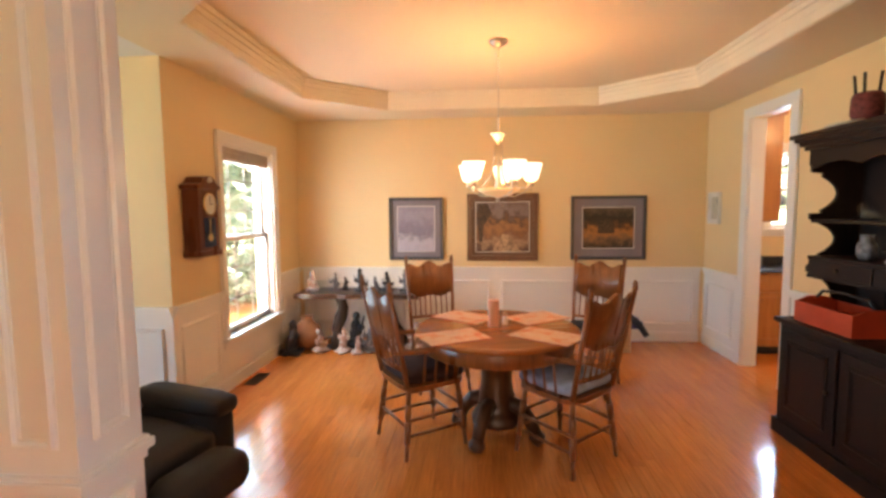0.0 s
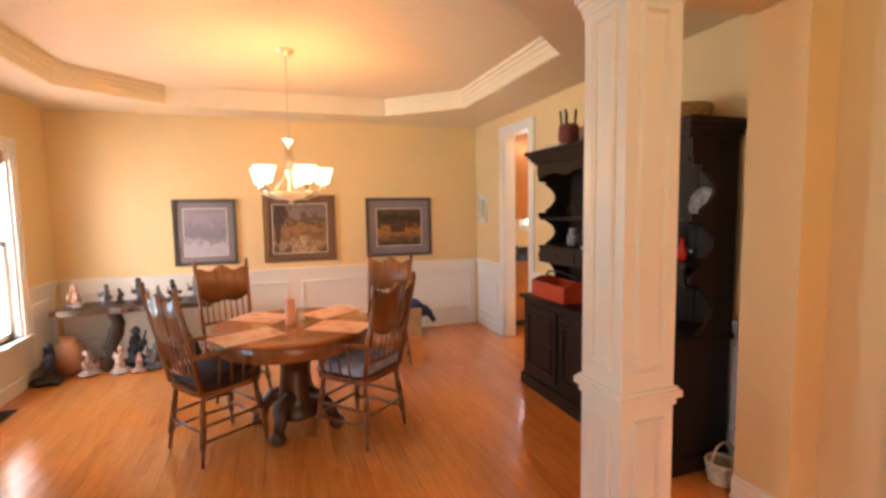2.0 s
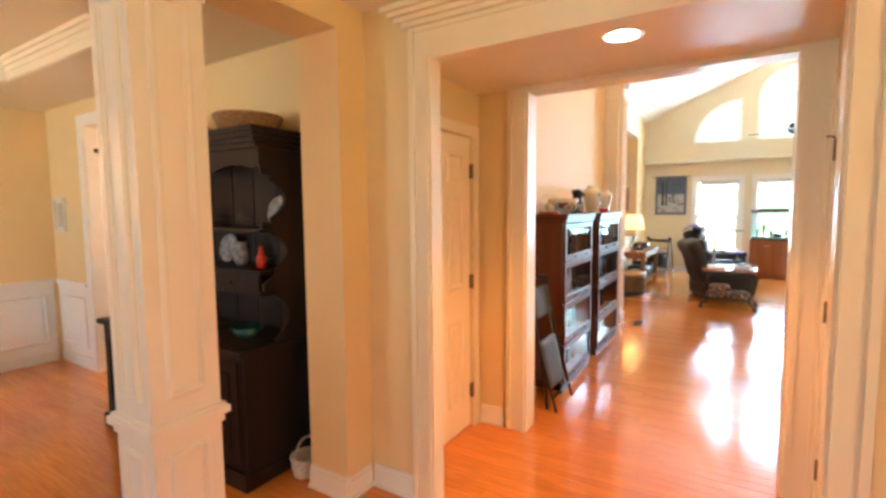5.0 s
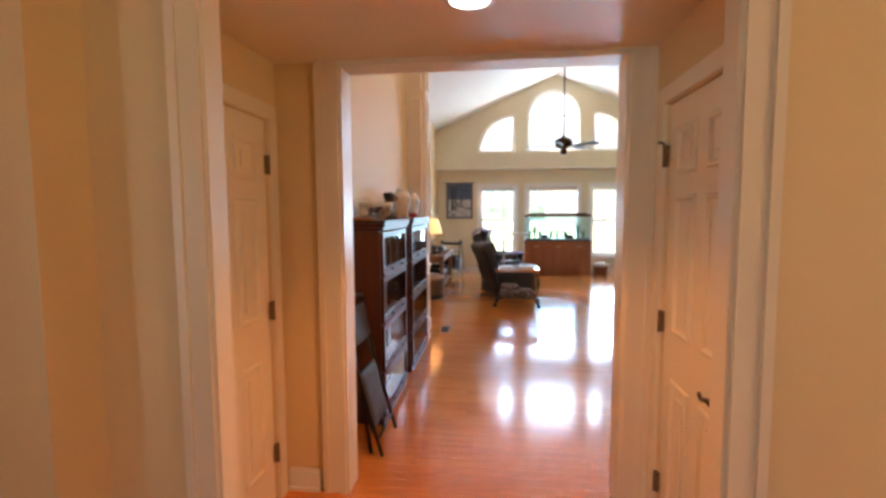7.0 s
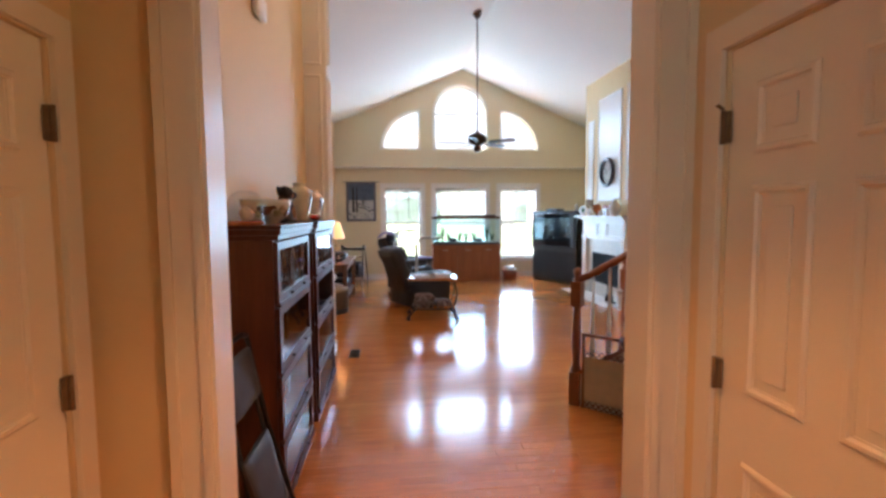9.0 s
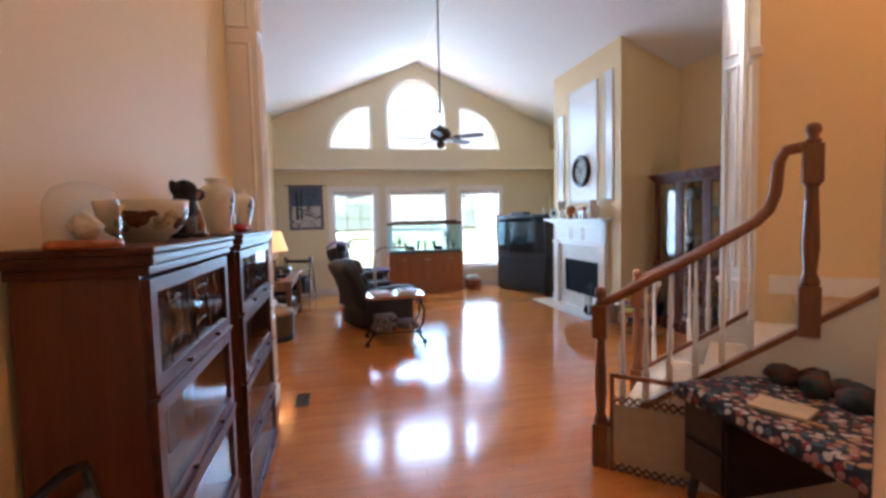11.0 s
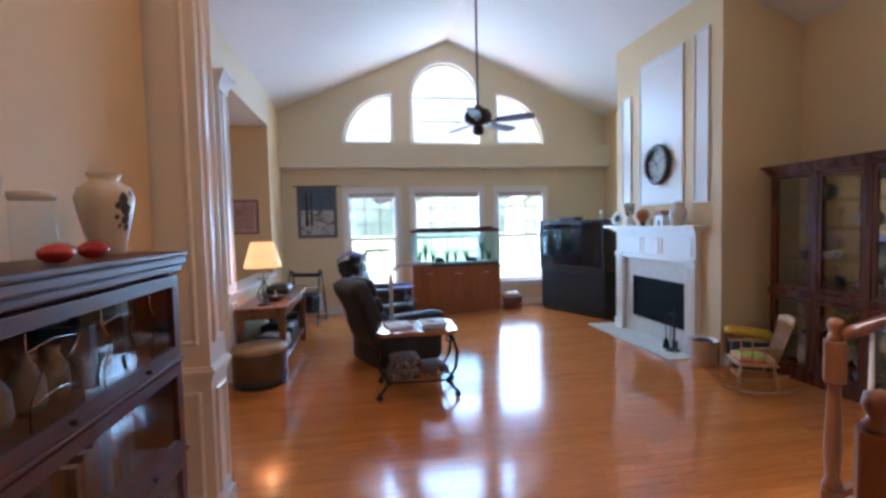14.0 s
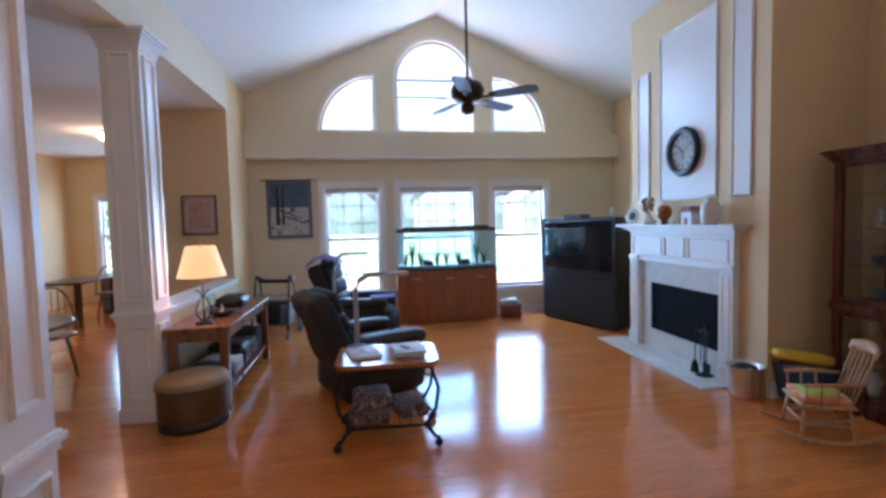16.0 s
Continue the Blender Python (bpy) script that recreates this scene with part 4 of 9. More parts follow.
def arch_window(name, ya, yb, kind, label):
    t = tagged(new(name), label, "window", "arched windows", "structure")
    pts = []
    for i in range(25):
        y = (ya + yb) / 2 - (yb - ya) / 2 * math.cos(math.pi * i / 24)
        pts.append((y, arch_top(min(max(y, ya + 1e-5), yb - 1e-5))))
    cy, cz = (ya + yb) / 2, AZ + 0.25
    def grow(p, s):
        v = Vector((p[0] - cy, p[1] - cz))
        return (p[0] + v.x / max(v.length, 1e-6) * s, p[1] + v.y / max(v.length, 1e-6) * s)
    def band(s0, s1, x0, x1):
        bm = BM()
        outl = [(ya, AZ), *pts, (yb, AZ)]
        for p, q in zip(outl, outl[1:]):
            if (Vector(p) - Vector(q)).length < 1e-4:
                continue
            quad = [grow(p, s0), grow(q, s0), grow(q, s1), grow(p, s1)]
            prism(bm, quad, "x", x0, x1)
        box(bm, x0, ya + (0 if s1 <= 0 else -s1), AZ - max(s1, 0), x1, yb + (0 if s1 <= 0 else s1), AZ + (-s0 if s0 < 0 else 0.002))
        return bm
    part("window_frame", band(-0.045, 0.0, LX1 + 0.07, LX1 + 0.12), WHITE, t)
    part("window_casing", band(0.0, 0.05, LX1 - 0.014, LX1 - 0.001), WHITE, t)
    bm = BM()
    if kind == "mid":
        box(bm, LX1 + 0.085, ya, 3.90, LX1 + 0.115, yb, 3.95)
    part("bar", bm, WHITE, t) if kind == "mid" else bm.free()
    bm = BM()
    outl = [(ya + 0.01, AZ + 0.01), *[grow(p, -0.02) for p in pts], (yb - 0.01, AZ + 0.01)]
    vs = [bm.verts.new((LX1 + 0.1, *p)) for p in outl]
    bm.faces.new(vs)
    g = part("pane", bm, GLASS, t)
    g.visible_shadow = False


arch_window("window_6", *ARCH_L, "side", "white quarter-round window over the ledge")
arch_window("window_7", *ARCH_M, "mid", "tall white round-headed window over the ledge")
arch_window("window_8", *ARCH_R, "side", "white quarter-round window over the ledge")


# ---- doors ----
HINGE = material("dull_bronze", (0.20, 0.13, 0.07), 0.45, 0.6, vary=0.2, scale=30)

def panel_door(name, y, out, x0, x1, top, hinge_x, lever_x, label):
    """A six-panel door in a hall wall, its face just inside the wall face."""
    t = tagged(new(name), label, "door", "hall doors", "structure")
    f0, f1 = y - out * 0.012, y - out * 0.047
    lo, hi = sorted((f0, f1))
    bm = box(BM(), x0 + 0.004, lo, 0.012, x1 - 0.004, hi, top - 0.004)
    w, frames = x1 - x0, []
    for a, b in ((x0 + 0.11, x0 + w / 2 - 0.05), (x0 + w / 2 + 0.05, x1 - 0.11)):
        for z0, z1 in ((0.22, 0.81), (1.02, 1.63), (1.72, 1.92)):
            face = f0
            frames.append(moulding(BM(), "y", face, out, a, z0, b, z1, 0.03, 0.006))
            l2, h2 = sorted((face, face + out * 0.007))
            box(bm, a + 0.06, l2, z0 + 0.06, b - 0.06, h2, z1 - 0.06, 0.004)
    leaf = part("leaf", bm, LAMPLITTRIM, t)
    for fr in frames:
        part("panel_moulding", fr, LAMPLITTRIM, leaf)
    for za in (0.27, 1.05, 1.81):
        hb = BM()
        l2, h2 = sorted((y - out * 0.006, y + out * 0.010))
        box(hb, hinge_x - 0.016, l2, za - 0.048, hinge_x + 0.016, h2, za + 0.048, 0.002)
        tube(hb, [(hinge_x, y + out * 0.012, za - 0.05), (hinge_x, y + out * 0.012, za + 0.05)], 0.007, 8)
        part("hinge", hb, HINGE, t, "dull bronze hinge")
    c = BM()
    l2, h2 = sorted((y + out * 0.0015, y + out * 0.02))
    for a, b, z0, z1 in ((x0 - 0.075, x0 - 0.004, 0, top + 0.075), (x1 + 0.004, x1 + 0.075, 0, top + 0.075), (x0 - 0.004, x1 + 0.004, top + 0.004, top + 0.075)):
        box(c, max(a, 2.605), l2, z0, b, h2, z1)
    part("door_casing", c, LAMPLITTRIM, t)
    if lever_x:
        part("hinge_stop", tube(BM(), [(hinge_x, y + out * 0.012, 1.865), (hinge_x, y + out * 0.028, 1.872), (hinge_x - 0.012, y + out * 0.042, 1.871), (hinge_x - 0.026, y + out * 0.045, 1.868)], 0.005, 8), HINGE, t, "hinge-pin door stop")
        hb = BM()
        m = Matrix.Translation((lever_x, y, 0.91)) @ pose(0, 0, 0, 90 if out < 0 else -90)
        lathe(hb, [(0.034, 0.0), (0.034, 0.008), (0.022, 0.014), (0.012, 0.02), (0.012, 0.05)], 16, m=m)
        pts = [(lever_x, y + out * 0.05, 0.91), (lever_x + 0.03, y + out * 0.055, 0.918), (lever_x + 0.06, y + out * 0.055, 0.908), (lever_x + 0.09, y + out * 0.05, 0.898), (lever_x + 0.115, y + out * 0.048, 0.912)]
        tube(hb, pts, 0.010, 8, 0.007)
        part("door_handle", hb, BRONZE, t, "dark bronze lever handle")
    return t


panel_door("door_1", 1.02, -1, 2.68, 3.39, 2.04, 3.38, None, "six-panel closet door tinted as lamplit, shut")
panel_door("door_2", -0.93, 1, 2.60, 3.32, 2.04, 3.315, 2.66, "six-panel hall door tinted as lamplit, shut, with a lever handle")


# ---- dining room ----
def dining_table(m):
    t = thing("dining_table", m, "round oak pedestal dining table on claw feet", "table")
    part("tabletop", lathe(BM(), [(0.50, 0.705), (0.535, 0.712), (0.55, 0.725), (0.55, 0.738), (0.54, 0.747), (0.52, 0.75)], 48), TABLEOAK, t)
    part("apron", lathe(BM(), [(0.50, 0.615), (0.505, 0.62), (0.505, 0.70), (0.50, 0.705)], 40), CHAIRWOOD, t)
    part("pedestal", lathe(BM(), [(0.17, 0.10), (0.175, 0.13), (0.15, 0.17), (0.13, 0.20), (0.125, 0.24), (0.105, 0.40), (0.11, 0.52), (0.135, 0.53), (0.135, 0.56), (0.15, 0.60), (0.16, 0.626)], 10), DARKOAK, t)
    for k in range(4):
        a = radians(90 * k + 42)
        bm = BM()
        prof = [(0.10, 0.24), (0.18, 0.22), (0.25, 0.14), (0.28, 0.07)]
        tube(bm, [(r * math.cos(a), r * math.sin(a), z) for r, z in prof], 0.055, 8, 0.04)
        blob(bm, (0.295 * math.cos(a), 0.295 * math.sin(a), 0.045), 0.055, k, 0.25, 0.85)
        part("claw_foot", bm, DARKOAK, t)
    return t


TX, TY = 0.12, 3.14
dining_table(pose(TX, TY, 0, 0, 0, 21))


def pressed_chair(m, cushion, label, arms):
    """A pressed-back oak chair with a scalloped crest, turned legs and rungs. Faces +y."""
    t = thing("dining_chair", m, label, "chair", "chairs round the table")
    bm = BM()
    n = 28
    outl = []
    for i in range(n):
        a = 2 * math.pi * i / n
        r = 0.235 * (1 / max(abs(math.cos(a)) ** 5 + abs(math.sin(a)) ** 5, 1e-6)) ** 0.2
        outl.append((r * math.cos(a) * 0.98, r * math.sin(a) * 0.95))
    prism(bm, outl, "z", 0.425, 0.455)
    part("seat", bm, CHAIRWOOD, t)
    lean = 0.12
    def back(z):
        return -0.20 - lean * max(0, z - 0.45) / 0.6
    for s in (-1, 1):
        bm = BM()
        x = 0.205 * s
        tube(bm, [(x * 0.95, -0.20, 0.45), (x, back(0.7), 0.70), (x * 1.06, back(1.06), 1.06)], 0.016, 8)
        lathe(bm, [(0.012, 0), (0.020, 0.012), (0.014, 0.03), (0.017, 0.042), (0.004, 0.06)], 8, (x * 1.06, back(1.06), 1.055))
        part("back_post", bm, CHAIRWOOD, t)
        for y, sp in ((-0.18, -0.045), (0.17, 0.04)):
            bm = BM()
            p0, p1 = Vector((0.17 * s, y, 0.43)), Vector((0.215 * s, y + sp, 0.0))
            for r, f0, f1 in ((0.016, 0, 0.25), (0.021, 0.22, 0.42), (0.015, 0.40, 0.48), (0.021, 0.46, 0.75), (0.013, 0.73, 1.0)):
                tube(bm, [p0.lerp(p1, f0), p0.lerp(p1, (f0 + f1) / 2), p0.lerp(p1, f1)], r, 8, r * 0.9)
            part("leg", bm, CHAIRWOOD, t)
        for z, k in ((0.14, 0.33), (0.24, 0.2)):
            part("rung", tube(BM(), [(0.195 * s, -0.205, z), (0.205 * s, 0, z + 0.004), (0.195 * s, 0.19, z)], 0.010, 6), CHAIRWOOD, t)
    for y, z in ((0.19, 0.17), (0.185, 0.27), (-0.205, 0.20)):
        part("rung", tube(BM(), [(-0.19, y, z), (0, y, z), (0.19, y, z)], 0.010, 6), CHAIRWOOD, t)
    bm = BM()
    xs = [-0.20 + 0.40 * i / 16 for i in range(17)]
    top = [1.02 + 0.022 * math.cos(i * math.pi / 4) + 0.02 * math.cos(i * math.pi / 16 - math.pi / 2) for i in range(17)]
    bot = [0.77 - 0.03 * math.sin(math.pi * i / 16) + 0.012 * math.cos(i * math.pi / 4) for i in range(17)]
    rows = []
    for x, zt, zb in zip(xs, top, bot):
        curve = -0.03 * (1 - (x / 0.2) ** 2)
        rows.append([bm.verts.new((x, back(z) + curve + d, z)) for z in (zb, (zb + zt) / 2, zt) for d in (0.0, 0.02)])
    for a, b in zip(rows, rows[1:]):
        for k in (0, 2):
            bm.faces.new((a[k], b[k], b[k + 2], a[k + 2])).smooth = True
            bm.faces.new((a[k + 1], a[k + 3], b[k + 3], b[k + 1])).smooth = True
        bm.faces.new((a[0], a[1], b[1], b[0]))
        bm.faces.new((a[4], b[4], b[5], a[5]))
    bm.faces.new((rows[0][0], rows[0][2], rows[0][4], rows[0][5], rows[0][3], rows[0][1]))
    bm.faces.new((rows[-1][0], rows[-1][1], rows[-1][3], rows[-1][5], rows[-1][4], rows[-1][2]))
    part("crest_board", bm, CHAIRWOOD, t, "pressed and scalloped crest board")
    part("lower_rail", tube(BM(), [(-0.19, back(0.56) + 0.005, 0.56), (0, back(0.56) - 0.02, 0.56), (0.19, back(0.56) + 0.005, 0.56)], 0.014, 8), CHAIRWOOD, t)
    for i in range(7):
        x = -0.15 + 0.05 * i
        c = -0.025 * (1 - (x / 0.2) ** 2)
        bm = tube(BM(), [(x, back(0.56) + c, 0.56), (x, back(0.66) + c, 0.66), (x, back(0.78) + c, 0.78)], 0.007, 6)
        part("spindle", bm, CHAIRWOOD, t)
    if arms:
        for s in (-1, 1):
            part("arm", tube(BM(), [(0.205 * s, back(0.68), 0.68), (0.245 * s, -0.05, 0.675), (0.25 * s, 0.10, 0.665), (0.235 * s, 0.16, 0.63), (0.215 * s, 0.15, 0.55), (0.20 * s, 0.13, 0.45)], 0.019, 8), CHAIRWOOD, t)
            for y in (-0.10, -0.02, 0.06):
                part("arm_spindle", tube(BM(), [(0.215 * s, y, 0.45), (0.245 * s, y, 0.67)], 0.008, 6), CHAIRWOOD, t)
    if cushion:
        part("cushion", pillow(BM(), -0.215, -0.20, 0.455, 0.215, 0.21, 0.535, 0.04, 0.02), cushion, t, "tied seat cushion")
    return t


pressed_chair(pose(-0.38, 3.05, 0, 0, 0, -55), PLUM, "brown pressed-back oak armchair with a dark cushion", True)
pressed_chair(pose(0.54, 2.91, 0, 0, 0, 42), DENIM, "brown pressed-back oak armchair with a blue-grey cushion", True)
pressed_chair(pose(-0.35, 4.05, 0, 0, 0, 200), None, "brown pressed-back oak chair against the wainscot", False)
pressed_chair(pose(0.93, 4.05, 0, 0, 0, 150), BLACKCLOTH, "brown pressed-back oak chair with a dark garment on it", False)

for (x, y, r) in ((-0.16, 2.86, -62), (0.42, 2.90, 55), (-0.10, 3.40, -125), (0.42, 3.40, 125)):
    t = thing("placemat", pose(x, y, 0.7505, 0, 0, r + 90), "printed orange and cream placemat on the table", "placemat", "placemats")
    part("mat", box(BM(), -0.20, -0.14, 0, 0.20, 0.14, 0.003, 0.001), PLACEMAT, t)
    bm = box(BM(), -0.205, -0.145, 0, 0.205, -0.14, 0.0036)
    box(bm, -0.205, 0.14, 0, 0.205, 0.145, 0.0036)
    part("border", bm, REDPAINT, t)
t = thing("pillar_candle", pose(0.10, 3.13, 0.75), "pale pink pillar candle on the table", "candle")
part("wax", lathe(BM(), [(0.036, 0), (0.037, 0.02), (0.036, 0.17), (0.032, 0.182), (0.02, 0.178)], 20), material("pink_wax", (0.78, 0.42, 0.30), 0.5, vary=0.1), t)
part("wick", tube(BM(), [(0, 0, 0.178), (0.002, 0, 0.195)], 0.0015, 5), BLACKP, t)
t = thing("salt_shaker", pose(0.18, 3.20, 0.75), "small glass salt shaker with a steel cap", "shaker")
part("body", lathe(BM(), [(0.018, 0), (0.02, 0.01), (0.015, 0.06)], 12), PORCELAIN, t)
part("cap", lathe(BM(), [(0.016, 0.06), (0.014, 0.08), (0.005, 0.085)], 12), STEEL, t)


def chandelier(x, y, ceiling):
    t = thing("chandelier", pose(x, y, ceiling), "nickel chandelier with five lit frosted glass bowls and crystal drops", "chandelier")
    part("canopy", lathe(BM(), [(0.012, -0.055), (0.03, -0.045), (0.065, -0.02), (0.07, 0.0)], 24), NICKEL, t)
    part("rod", tube(BM(), [(0, 0, -0.05), (0, 0, -0.40), (0, 0, -0.68)], 0.005, 8), NICKEL, t)
    part("cup", lathe(BM(), [(0.02, -0.76), (0.026, -0.72), (0.042, -0.69), (0.062, -0.675), (0.058, -0.67)], 24), NICKEL, t)
    part("stem", lathe(BM(), [(0.012, -1.10), (0.026, -1.08), (0.016, -1.0), (0.010, -0.85), (0.016, -0.76)], 16), NICKEL, t)
    part("bowl", lathe(BM(), [(0.01, -1.150), (0.07, -1.140), (0.13, -1.115), (0.165, -1.085), (0.158, -1.08)], 28), DIM_GLASS, t, "dim centre bowl of frosted glass")
    part("finial", lathe(BM(), [(0.004, -1.185), (0.016, -1.17), (0.010, -1.155), (0.02, -1.148)], 12), NICKEL, t)
    for k in range(5):
        a = radians(72 * k + 7)
        ca, sa = math.cos(a), math.sin(a)
        R = 0.25
        prof = [(0.02, -0.72), (0.035, -0.86), (0.08, -1.00), (0.15, -1.075), (0.21, -1.08), (R, -1.045)]
        arm = part("arm", tube(BM(), [(r * ca, r * sa, z) for r, z in prof], 0.007, 8), NICKEL, t)
        part("lower_arm", tube(BM(), [(r * ca, r * sa, z) for r, z in ((R, -1.06), (0.20, -1.11), (0.12, -1.14), (0.02, -1.13))], 0.005, 6), NICKEL, t)
        part("socket", lathe(BM(), [(0.022, -1.065), (0.024, -1.04), (0.018, -1.015)], 12, (R * ca, R * sa, 0)), NICKEL, arm)
        sh = part("shade", lathe(BM(), [(0.03, -1.025), (0.052, -1.012), (0.068, -0.955), (0.084, -0.895), (0.080, -0.895), (0.064, -0.955), (0.048, -1.004), (0.026, -1.016)], 22, (R * ca, R * sa, 0), cap=False), SHADE_GLASS, arm, "lit frosted glass shade")
        sh.visible_shadow = False
        bm = BM()
        for j in range(6):
            lathe(bm, [(0.001, 0.0), (0.007, 0.010), (0.001, 0.022)], 6, (R * ca, R * sa, -1.10 - 0.026 * j))
        part("crystal_drop", bm, CRYSTAL, arm)
        lamp("POINT", "chandelier_bulb", pose(x + R * ca, y + R * sa, ceiling - 0.93), CHANDELIER, WARM, 0.05)
    return t


chandelier(0.15, 3.6, 2.77)


def picture(axis, at, out, u0, z0, u1, z1, frame_mat, mat_mat, art, label, fw=0.04, mw=0.06, shapes=()):
    """A framed picture on a wall face."""
    t = thing("framed_picture", pose(0, 0, 0), label, "picture", "framed pictures")
    def sh(bm, q, d0, d1):
        lo, hi = sorted((at + out * d0, at + out * d1))
        if axis == "y":
            box(bm, q[0], lo, q[1], q[2], hi, q[3])
        else:
            box(bm, lo, q[0], q[1], hi, q[2], q[3])
    o = (u0, z0, u1, z1)
    i = (u0 + fw, z0 + fw, u1 - fw, z1 - fw)
    lo, hi = sorted((at + out * 0.001, at + out * 0.028))
    bm = ring(BM(), o, i, axis, lo, hi)
    lo, hi = sorted((at + out * 0.028, at + out * 0.034))
    ring(bm, (u0 + 0.006, z0 + 0.006, u1 - 0.006, z1 - 0.006), (i[0] - 0.012, i[1] - 0.012, i[2] + 0.012, i[3] + 0.012), axis, lo, hi)
    part("frame", bm, frame_mat, t)
    bm = BM()
    sh(bm, i, 0.002, 0.012)
    part("mat_board", bm, mat_mat, t)
    k = (i[0] + mw, i[1] + mw, i[2] - mw, i[3] - mw)
    bm = BM()
    sh(bm, (k[0] - 0.008, k[1] - 0.008, k[2] + 0.008, k[3] + 0.008), 0.012, 0.0135)
    part("bevel", bm, PAPER, t)
    bm = BM()
    sh(bm, k, 0.0135, 0.015)
    pr = part("print", bm, art, t)
    for n, (name, pts, mt) in enumerate(shapes):
        w, h = k[2] - k[0], k[3] - k[1]
        flip = (lambda u: u) if axis == "y" else (lambda u: 1 - u)
        q = [(k[0] + flip(u) * w, k[1] + v * h) for u, v in pts]
        d0, d1 = sorted((at + out * (0.0151 + 0.0004 * n), at + out * (0.0156 + 0.0004 * n)))
        part(name, prism(BM(), q, axis, d0, d1), mt, pr)
    return t


def ink(name, c, vary=0.35, scale=22):
    return material(name, c, 0.55, vary=vary, scale=scale)


STREET_SHAPES = [("painted_lane", [(0.30, 0.0), (0.86, 0.0), (0.60, 0.36), (0.50, 0.36)], ink("print_wet_lane", (0.36, 0.24, 0.14), 0.6, 40)),
                 ("painted_tree", [(0.06, 0.2), (0.12, 0.2), (0.15, 0.55), (0.30, 0.78), (0.22, 0.98), (0.04, 0.96), (0.02, 0.6)], ink("print_dark_tree", (0.055, 0.03, 0.018), 0.7, 40))]
DUSK_SHAPES = [("painted_house", [(0.30, 0.36), (0.62, 0.36), (0.62, 0.56), (0.54, 0.70), (0.36, 0.70), (0.30, 0.56)], ink("print_dusk_house", (0.07, 0.045, 0.025), 0.8, 45))]


picture("y", BACK, -1, -1.05, 0.95, -0.41, 1.68, GREYFRAME, MATBOARD, WINTER, "grey-framed print of a pale winter scene", 0.035, 0.07)
picture("y", BACK, -1, -0.13, 0.94, 0.69, 1.72, BROWNFRAME, TAUPEMAT, STREET, "brown-framed print of a dusky street", 0.06, 0.045, STREET_SHAPES)
picture("y", BACK, -1, 1.06, 0.95, 1.90, 1.68, GREYFRAME, MATBOARD, DUSK, "grey-framed print of an evening street", 0.035, 0.10, DUSK_SHAPES)
picture("x", RIGHT, -1, 5.18, 1.36, 5.42, 1.70, PAPER, PAPER, blotches("small_print", [(0.35, 0.38, 0.30), (0.55, 0.5, 0.4), (0.2, 0.25, 0.22)], 16), "small pale-framed print beside the kitchen opening", 0.02, 0.03)
picture("x", 12.23, -1, 1.60, 1.50, 2.03, 2.02, BLACKP, ROSEPRINT, ROSEPRINT, "thin dark-framed rose-coloured print", 0.014, 0.05)

# wall clock
t = thing("pendulum_clock", pose(LEFT, 3.42, 1.20), "dark wooden pendulum wall clock beside the window", "clock")
part("case", box(BM(), 0.001, -0.13, 0.04, 0.13, 0.13, 0.50, 0.006), MAHOG, t)
part("base_moulding", box(BM(), 0.001, -0.145, 0.0, 0.145, 0.145, 0.045, 0.01), MAHOG, t)
bm = prism(BM(), [(-0.15, 0.50), (0.15, 0.50), (0.15, 0.53), (0.10, 0.545), (0.06, 0.59), (0.0, 0.60), (-0.06, 0.59), (-0.10, 0.545), (-0.15, 0.53)], "x", 0.001, 0.14)
part("crest", bm, MAHOG, t)
part("dial", lathe(BM(), [(0.075, 0.0), (0.075, 0.008)], 28, m=pose(0.131, 0, 0.39, 0, 90)), CREAM, t, "cream clock dial")
part("bezel", lathe(BM(), [(0.074, 0.004), (0.084, 0.004), (0.084, 0.012), (0.076, 0.014)], 28, m=pose(0.131, 0, 0.39, 0, 90), cap=False), BRASS, t)
bm = box(BM(), 0.139, -0.003, 0.385, 0.142, 0.003, 0.45)
box(bm, 0.139, -0.002, 0.387, 0.142, 0.045, 0.392)
part("hand", bm, BLACKP, t)
part("glass_door", box(BM(), 0.1305, -0.075, 0.07, 0.134, 0.075, 0.29), SCREEN, t, "dark glazed pendulum door")
bm = lathe(BM(), [(0.03, 0), (0.03, 0.004)], 20, m=pose(0.1345, 0, 0.14, 0, 90))
box(bm, 0.1345, -0.003, 0.16, 0.137, 0.003, 0.28)
part("pendulum", bm, BRASS, t)
bm = blob(BM(), (0.145, 0, 0.57), 0.022, 3, 0.3)
part("ornament", bm, CREAM, t)


def floor_vent(x, y, rz):
    t = thing("floor_vent", pose(x, y, 0.0, 0, 0, rz), "bronze floor register set in the oak floor", "vent", "floor vents")
    part("frame", ring(BM(), (-0.06, -0.15, 0.06, 0.15), (-0.045, -0.135, 0.045, 0.135), "z", 0.0, 0.005), BRONZE, t)
    part("backing", box(BM(), -0.046, -0.136, 0.0005, 0.046, 0.136, 0.0015), BLACKP, t)
    bm = box(BM(), -0.045, -0.008, 0.0016, 0.045, 0.008, 0.004)
    for i in range(11):
        y0 = -0.125 + 0.0235 * i
        box(bm, -0.045, y0, 0.0015, 0.045, y0 + 0.007, 0.004)
    part("slats", bm, BRONZE, t)


floor_vent(-2.03, 4.08, 0)
floor_vent(7.2, 0.53, 90)


